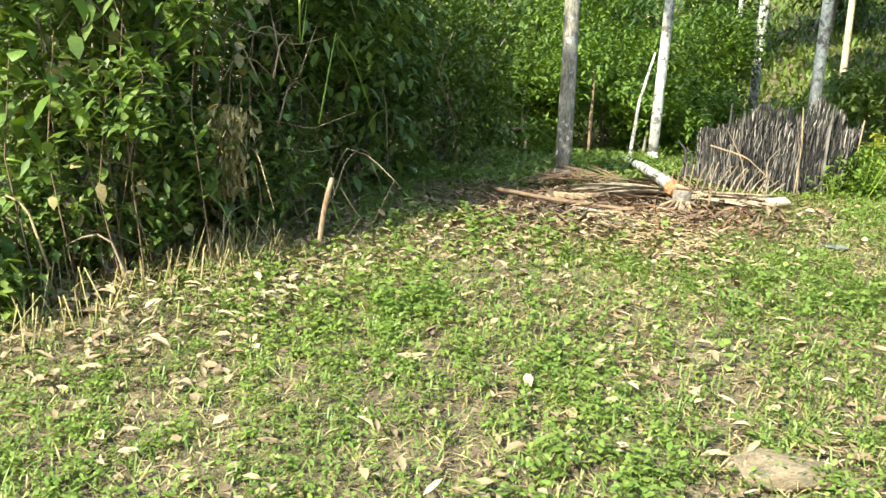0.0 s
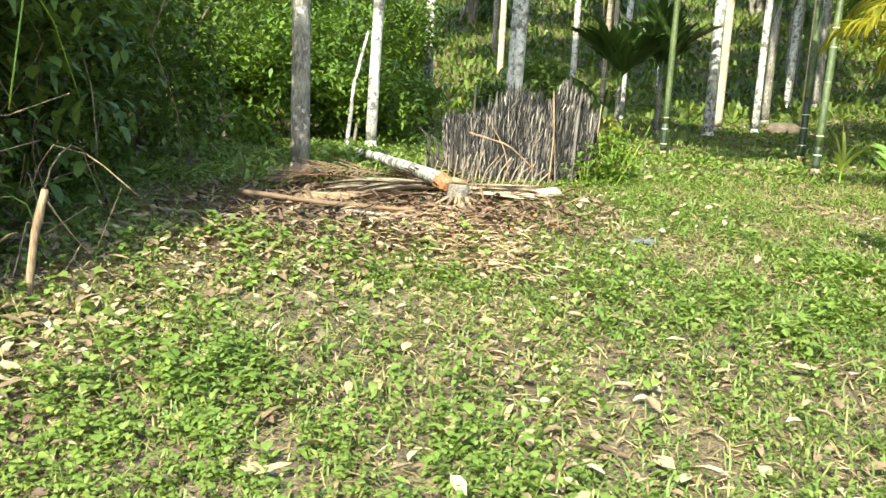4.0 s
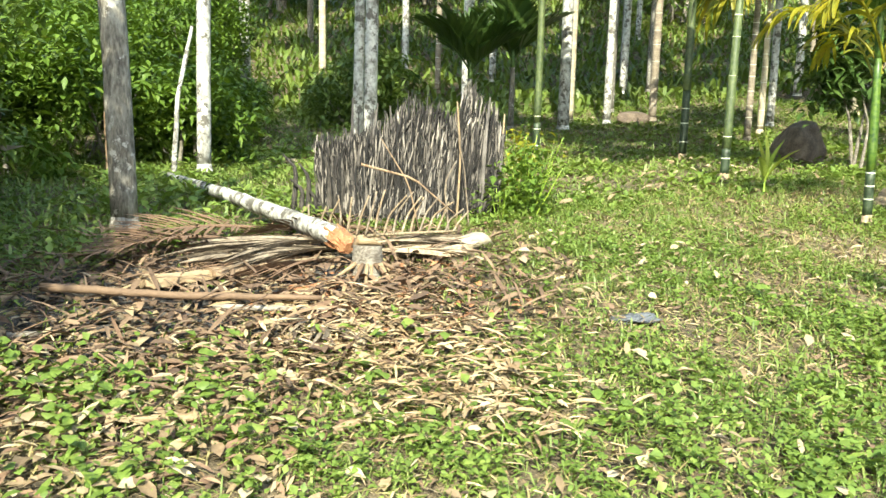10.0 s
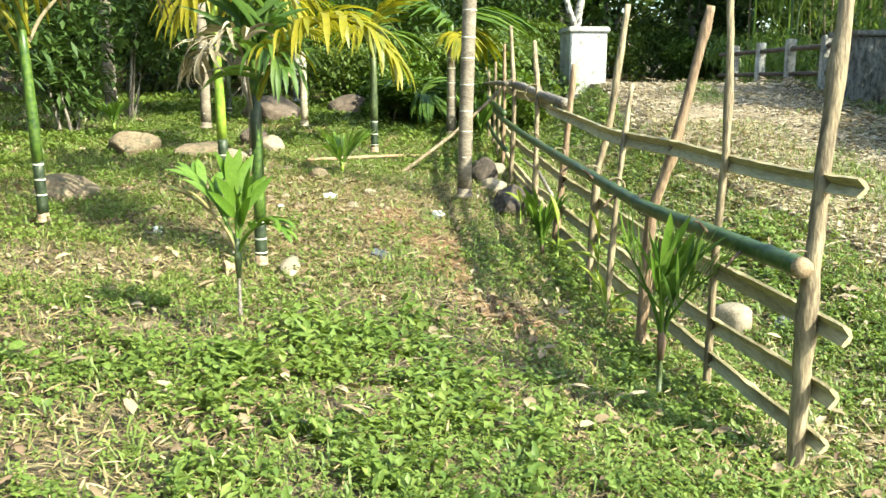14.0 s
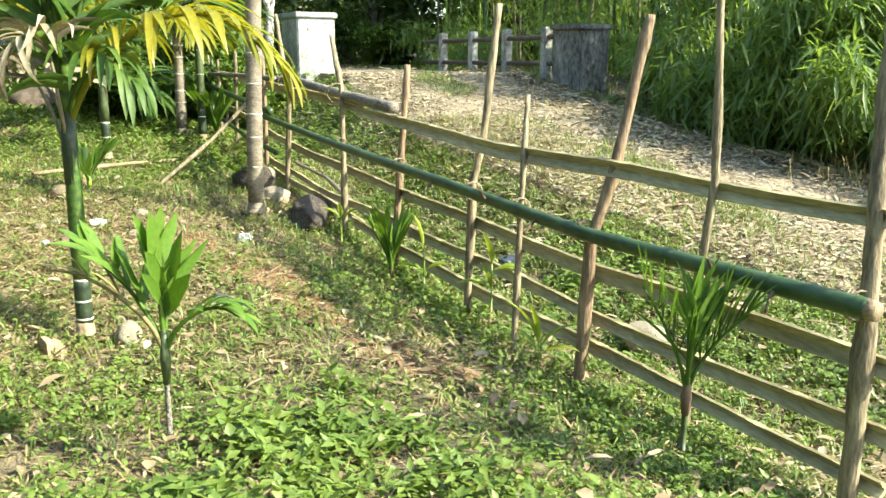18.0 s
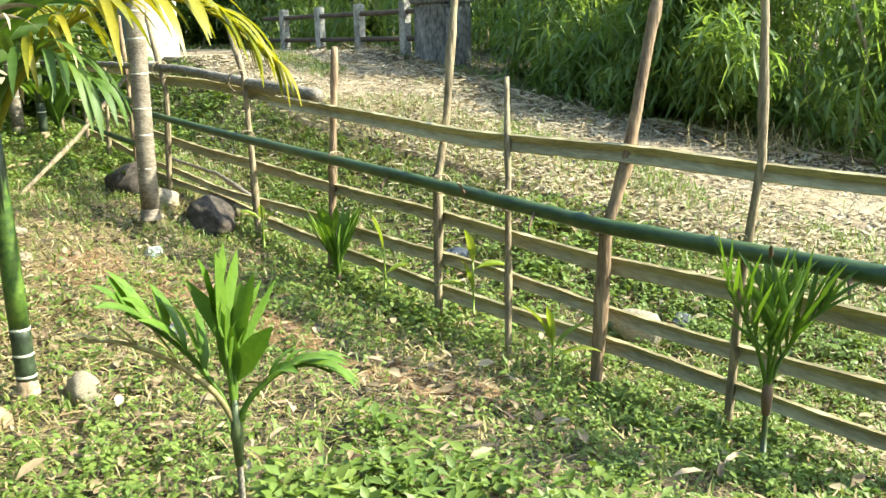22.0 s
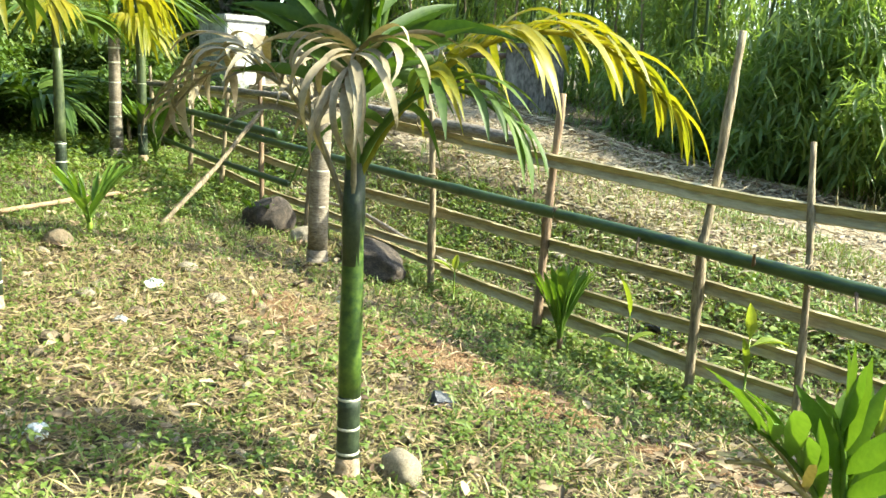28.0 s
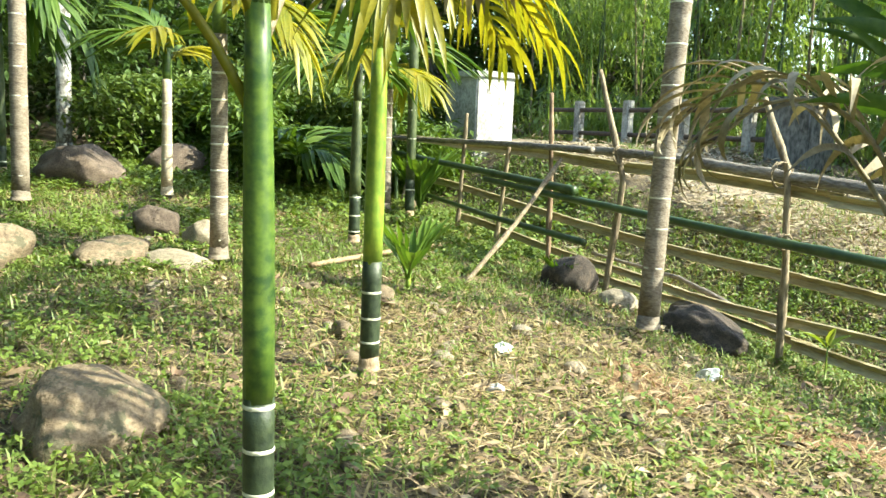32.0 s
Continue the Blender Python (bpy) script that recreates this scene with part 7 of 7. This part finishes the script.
def green(x, y):
    g = np.clip((patchy(x, y, 3.0, 3) - 0.16) * 2.2, 0.30, 1) * np.clip((patchy(x, y, 9.0, 4) - 0.12) * 2.4, 0.12, 1) * np.clip((patchy(x, y, 24.0, 6) - 0.10) * 2.2, 0.15, 1)
    g = g * (1 - 0.95 * heap(x, y)) * (1 - 0.75 * spill(x, y)) * (1 - 0.66 * bare(x, y)) * (1 - 0.55 * lit(x, y)) * (1 - 0.5 * apron(x, y))
    return g * np.where(on_road(x, y), 0.03, 1.0)


def stuff(name, mesh, mat, label, category):
    mesh.materials.append(mat)
    return tagged(new(name, mesh), label, category, kind="stuff")


def weeds(name, n, x0, x1, y0, y1, leaf, width, per, seed, mat, label, high=1.0, keep=green):
    x, y, r = scatter(n, x0, x1, y0, y1, keep, seed)
    size = 0.6 + 0.9 * patchy(x, y, 1.6, 7) * r.rand(len(x)) ** 0.5
    m = len(x) * per
    px, py, sz = np.repeat(x, per), np.repeat(y, per), np.repeat(size, per)
    px, py = px + 0.016 * r.randn(m) * sz, py + 0.016 * r.randn(m) * sz
    at = np.stack([px, py, poly_ground(px, py) + 0.01 + 0.065 * high * sz * r.rand(m)], 1)
    half = r.rand(m) < 0.45 if leaf < 0.055 else np.zeros(m, bool)
    a1, a2 = at[half], at[~half]
    v, f = joined([round_leaves(a1, leaf * sz[half], width * sz[half], r, (-8, 50), 0.25), thin_leaves(a2, 1.15 * leaf * sz[~half], 0.85 * width * sz[~half], r, (-10, 60), 0.3)])
    return stuff(name, grid_mesh(name, v, f), mat, label, "weeds")


weeds("weeds", 52000, -3.2, 4.6, 0.6, 8.8, 0.029, 0.018, 6, 1, L_WEED, "low green weeds with small rounded leaves")
weeds("weeds", 37000, 2.2, 9.6, 1.2, 8.6, 0.028, 0.017, 6, 2, L_WEED, "low green weeds on the slope")
weeds("weeds", 2600, 1.6, 4.8, 3.6, 6.6, 0.038, 0.023, 7, 3, L_WEED, "taller leafy weeds beside the path", 1.9, lambda x, y: green(x, y) * (patchy(x, y, 2.4, 12) > 0.52))
weeds("weeds", 4500, -3.0, 1.0, 1.6, 5.6, 0.036, 0.024, 7, 4, L_WEED, "taller leafy weeds near the bush", 1.9, lambda x, y: green(x, y) * (patchy(x, y, 2.4, 13) > 0.50))
weeds("weeds", 850, -1.2, 1.4, 5.0, 7.0, 0.050, 0.042, 6, 5, L_WEED, "broad-leaved weeds before the frond heap", 1.6, lambda x, y: 0.8 * (patchy(x, y, 3.0, 14) > 0.62) * (heap(x, y) < 0.3))
weeds("weeds", 2600, 1.9, 4.6, 3.8, 5.5, 0.070, 0.040, 7, 47, L_WEED, "leafy bright green weeds standing in clumps", 1.9, lambda x, y: np.clip(1.5 - np.hypot((x - 3.2) / 1.05, (y - 4.5) / 0.65) * 1.2, 0, 0.9) * (patchy(x, y, 7.0, 48) > 0.40))
weeds("weeds", 1500, -1.4, 3.4, 3.6, 6.6, 0.048, 0.042, 3, 49, L_WEED, "round-leaved weeds scattered in the grass", 1.4, lambda x, y: 0.45 * (heap(x, y) < 0.7))
weeds("weeds", 24000, 9.0, 16.0, 3.2, 8.6, 0.050, 0.031, 5, 16, L_WEED, "green weeds among the boulders", 1.2)
weeds("weeds", 24000, 3.0, 18.0, 8.0, 20.0, 0.085, 0.052, 4, 6, L_WEED, "green weeds under the palms", 1.2)
weeds("weeds", 9000, 2.6, 13.0, 1.9, 3.4, 0.042, 0.026, 5, 8, L_WEED, "green verge weeds along the road", 1.1)
weeds("weeds", 6000, -1.0, 4.0, 8.0, 14.0, 0.070, 0.042, 5, 9, L_WEED, "green weeds behind the frond heap", 1.2)


def grass(name, n, x0, x1, y0, y1, length, width, seed, mat, label, keep=green, tilt=(20, 80)):
    x, y, r = scatter(n, x0, x1, y0, y1, keep, seed)
    at = np.stack([x, y, poly_ground(x, y) + 0.052 * on_road(x, y)], 1)
    at[:, 2] += 0.012 if tilt[0] < 0 else 0.0
    v, f = blades(at, length, width, r, tilt, 0.5 if tilt[0] > 0 else 0.1)
    return stuff(name, grid_mesh(name, v, f), mat, label, "grass")


grass("grass", 115000, -3.0, 9.5, 0.6, 8.8, 0.095, 0.0075, 21, L_GRASS, "short green grass blades among weeds", lambda x, y: np.clip(0.25 + green(x, y), 0, 1) * (1 - 0.85 * heap(x, y)) * (1 - 0.45 * bare(x, y)))
grass("grass", 42000, 0.0, 18.0, 8.0, 20.0, 0.12, 0.013, 22, L_GRASS, "green grass under the grove palms", lambda x, y: 0.9 + 0 * x)
grass("grass", 60000, 2.6, 12.6, -1.3, 3.4, 0.085, 0.0075, 23, L_GRASS, "tufted grass along the road verge", lambda x, y: np.where(on_road(x, y), np.clip(1.35 - np.abs(y - 0.75) / 0.30, 0.04, 1) * (patchy(x, y, 2.2, 18) > 0.42), 0.9))
grass("grass", 34000, 9.2, 16.0, 3.3, 8.4, 0.085, 0.010, 26, L_GRASS, "short grass among the boulders", lambda x, y: 0.75 * (patchy(x, y, 2.5, 27) > 0.30))
grass("dead_grass", 24000, 9.2, 15.0, 3.3, 8.4, 0.085, 0.010, 28, L_STRAWY, "dead grass among the boulders", lambda x, y: 0.8 * (patchy(x, y, 2.0, 29) > 0.42), (-12, 42))
grass("hill_grass", 44000, -4.0, 40.0, 17.0, 46.0, 0.42, 0.085, 24, L_TALL, "tall bright grass on the hillside", lambda x, y: np.clip(0.3 + (0.45 * x + 0.89 * y - 19) / 8, 0, 1))
grass("dry_grass", 24000, 4.6, 9.5, 3.6, 7.0, 0.090, 0.006, 25, L_STRAWY, "dry straw grass on the bare slope", lambda x, y: 0.10 + 0.75 * bare(x, y), (-10, 26))


def litter(name, n, x0, x1, y0, y1, length, width, seed, mat, label, keep, high=0.03, tilt=(-14, 24)):
    x, y, r = scatter(n, x0, x1, y0, y1, keep, seed)
    at = np.stack([x, y, poly_ground(x, y) + 0.05 * on_road(x, y) + 0.012 + high * r.rand(len(x))], 1)
    v, f = curled_leaves(at, length, width, r, tilt)
    return stuff(name, grid_mesh(name, v, f), mat, label, "leaf litter")


grass("grass", 22000, -10.0, 3.0, 0.4, 14.0, 0.12, 0.014, 61, L_GRASS, "green grass around the bushes", lambda x, y: np.where((x > -3.0) & (y < 8.8), 0.0, 0.9))
grass("grass", 16000, -6.0, 22.0, -9.0, -0.6, 0.16, 0.016, 62, L_GRASS, "rough grass behind the road", lambda x, y: np.where(on_road(x, y), 0.0, 0.9))
litter("leaf_litter", 5600, -3.0, 1.6, 2.0, 8.0, 0.095, 0.042, 31, M_LITTER, "dry tan leaves lying before the bush", lambda x, y: 0.12 + 0.88 * lit(x, y), 0.05)
litter("leaf_litter", 5600, -2.6, 5.0, 1.0, 8.0, 0.085, 0.040, 32, M_LITTER, "pale dry leaves scattered in the weeds", lambda x, y: np.clip(0.20 + 0.9 * (patchy(x, y, 2.0, 33) - 0.35), 0.05, 1), 0.055)
litter("leaf_litter", 3600, 3.0, 10.0, 3.0, 8.0, 0.070, 0.034, 34, M_LITTER, "pale dry leaves scattered on the slope", lambda x, y: 0.35 + 0.4 * bare(x, y), 0.03)
litter("leaf_litter", 4200, -0.8, 3.2, 5.6, 9.0, 0.11, 0.035, 35, M_STRAW_D, "brown leaves on the frond heap", lambda x, y: heap(x, y), 0.07)
litter("frond_litter", 6500, -0.7, 3.3, 5.6, 9.0, 0.22, 0.014, 36, M_HEAP, "dry straw-coloured frond strips on the heap", lambda x, y: heap(x, y) * 0.55 * (patchy(x, y, 4.0, 71) > 0.42), 0.05)
litter("frond_litter", 3200, -0.7, 3.3, 5.6, 9.0, 0.26, 0.020, 37, M_STRAW_D, "brown frond strips on the heap", lambda x, y: heap(x, y) * 0.8 * (1 - 0.7 * spill(x, y)), 0.06)
litter("apron_litter", 2600, -0.8, 2.2, 5.0, 6.9, 0.085, 0.028, 53, M_HEAP, "reddish dry leaves and frond bits before the heap", lambda x, y: apron(x, y), 0.03)
litter("apron_litter", 1500, -0.8, 2.2, 5.0, 6.9, 0.075, 0.022, 54, M_LITTER, "pale dry bits and chips before the heap", lambda x, y: apron(x, y), 0.03)
litter("spilled_straw", 7500, 0.5, 2.1, 4.9, 7.2, 0.12, 0.016, 55, M_STRAW, "pale straw and fibre strewn before the stub", spill, 0.075, (-8, 14))
litter("spilled_chips", 1500, 0.5, 2.1, 4.9, 7.2, 0.060, 0.026, 56, M_LITTER, "pale wood chips and torn leaves before the stub", spill, 0.075)
litter("dry_straw", 9000, 0.4, 5.0, 2.4, 7.6, 0.075, 0.008, 57, M_STRAW, "pale straw trodden into the grass of the path", lambda x, y: np.clip(3.0 * (patchy(x, y, 1.7, 58) - 0.42), 0.04, 0.9) * (heap(x, y) < 0.5), 0.04, (-8, 16))
grass("dead_grass", 18000, 2.8, 11.5, 1.5, 3.7, 0.085, 0.009, 59, L_STRAWY, "dead straw grass along the road verge", lambda x, y: np.where(on_road(x, y), 0.15, np.clip(3.0 * (patchy(x, y, 2.1, 60) - 0.30), 0.15, 0.95)), (-12, 40))
grass("dead_grass", 84000, -3.0, 9.5, 0.8, 8.6, 0.075, 0.0070, 45, L_STRAWY, "dead straw-coloured grass between the weeds", lambda x, y: np.clip(1.05 - 0.9 * green(x, y), 0.25, 0.8) * (1 - 0.6 * heap(x, y)), (-12, 42))
litter("leaf_litter", 9000, -2.8, 9.0, 1.2, 8.2, 0.060, 0.026, 51, M_STRAW_D, "brown dead leaves lying between the weeds", lambda x, y: np.clip(1.0 - 0.8 * green(x, y), 0.2, 1) * (patchy(x, y, 5.0, 52) > 0.42), 0.03)
litter("dry_bits", 9000, -3.0, 9.5, 0.8, 8.6, 0.055, 0.010, 46, M_STRAW, "dry bits of straw and bark between the weeds", lambda x, y: np.clip(1.0 - green(x, y), 0.25, 1), 0.03, (-10, 30))
litter("wood_chips", 700, 0.9, 2.2, 5.9, 7.2, 0.055, 0.030, 38, M_CUT, "orange wood chips around the stub", lambda x, y: heap(x, y) * 0.8, 0.04)
litter("dry_straw", 13000, 4.4, 9.6, 3.6, 7.2, 0.11, 0.006, 39, M_STRAW, "dry straw lying on the bare slope", lambda x, y: 0.10 + 0.8 * bare(x, y) * (patchy(x, y, 6.0, 72) > 0.36), 0.035, (-6, 14))
litter("bamboo_litter", 11000, 3.0, 13.0, -3.2, 2.2, 0.14, 0.022, 40, M_LITTER, "pale bamboo leaves lying on the road edge", lambda x, y: np.clip(1.0 - np.abs(y - np.interp(x, FAR_X, FAR_Y) - 0.1) / 0.7, 0.16, 1), 0.05, (-8, 20))
grass("bamboo_leaf_litter", 38000, 3.0, 12.5, -1.6, 2.9, 0.09, 0.020, 63, L_BLEACH, "pale fallen bamboo leaves strewn over the road", lambda x, y: np.clip(0.25 + 0.8 * (patchy(x, y, 1.8, 64) - 0.3), 0.08, 1) * np.clip(1.5 - (x - 3) / 8, 0.25, 1), (-8, 18))
x, y, r = scatter(14000, 2.6, 12.5, -2.2, 1.9, lambda x, y: np.where(on_road(x, y), 0.9, 0.25), 41)
stuff("road_gravel", grid_mesh("road_gravel", *pebble_cloud(np.stack([x, y, poly_ground(x, y) + 0.05 * on_road(x, y)], 1), 0.020, r), False), M_STONE_P, "pale gravel lying on the dirt road", "gravel")
x, y, r = scatter(5000, 4.4, 9.8, 3.4, 7.4, lambda x, y: 0.15 + 0.85 * bare(x, y), 43)
stuff("gravel", grid_mesh("gravel", *pebble_cloud(np.stack([x, y, poly_ground(x, y)], 1), 0.017, r), False), M_STONE_P, "small pale gravel on the bare slope", "gravel")
litter("grove_litter", 3000, 3.0, 16.0, 8.0, 17.0, 0.13, 0.05, 42, M_LITTER, "dry leaves lying under the palms", lambda x, y: 0.7 + 0 * x, 0.04)
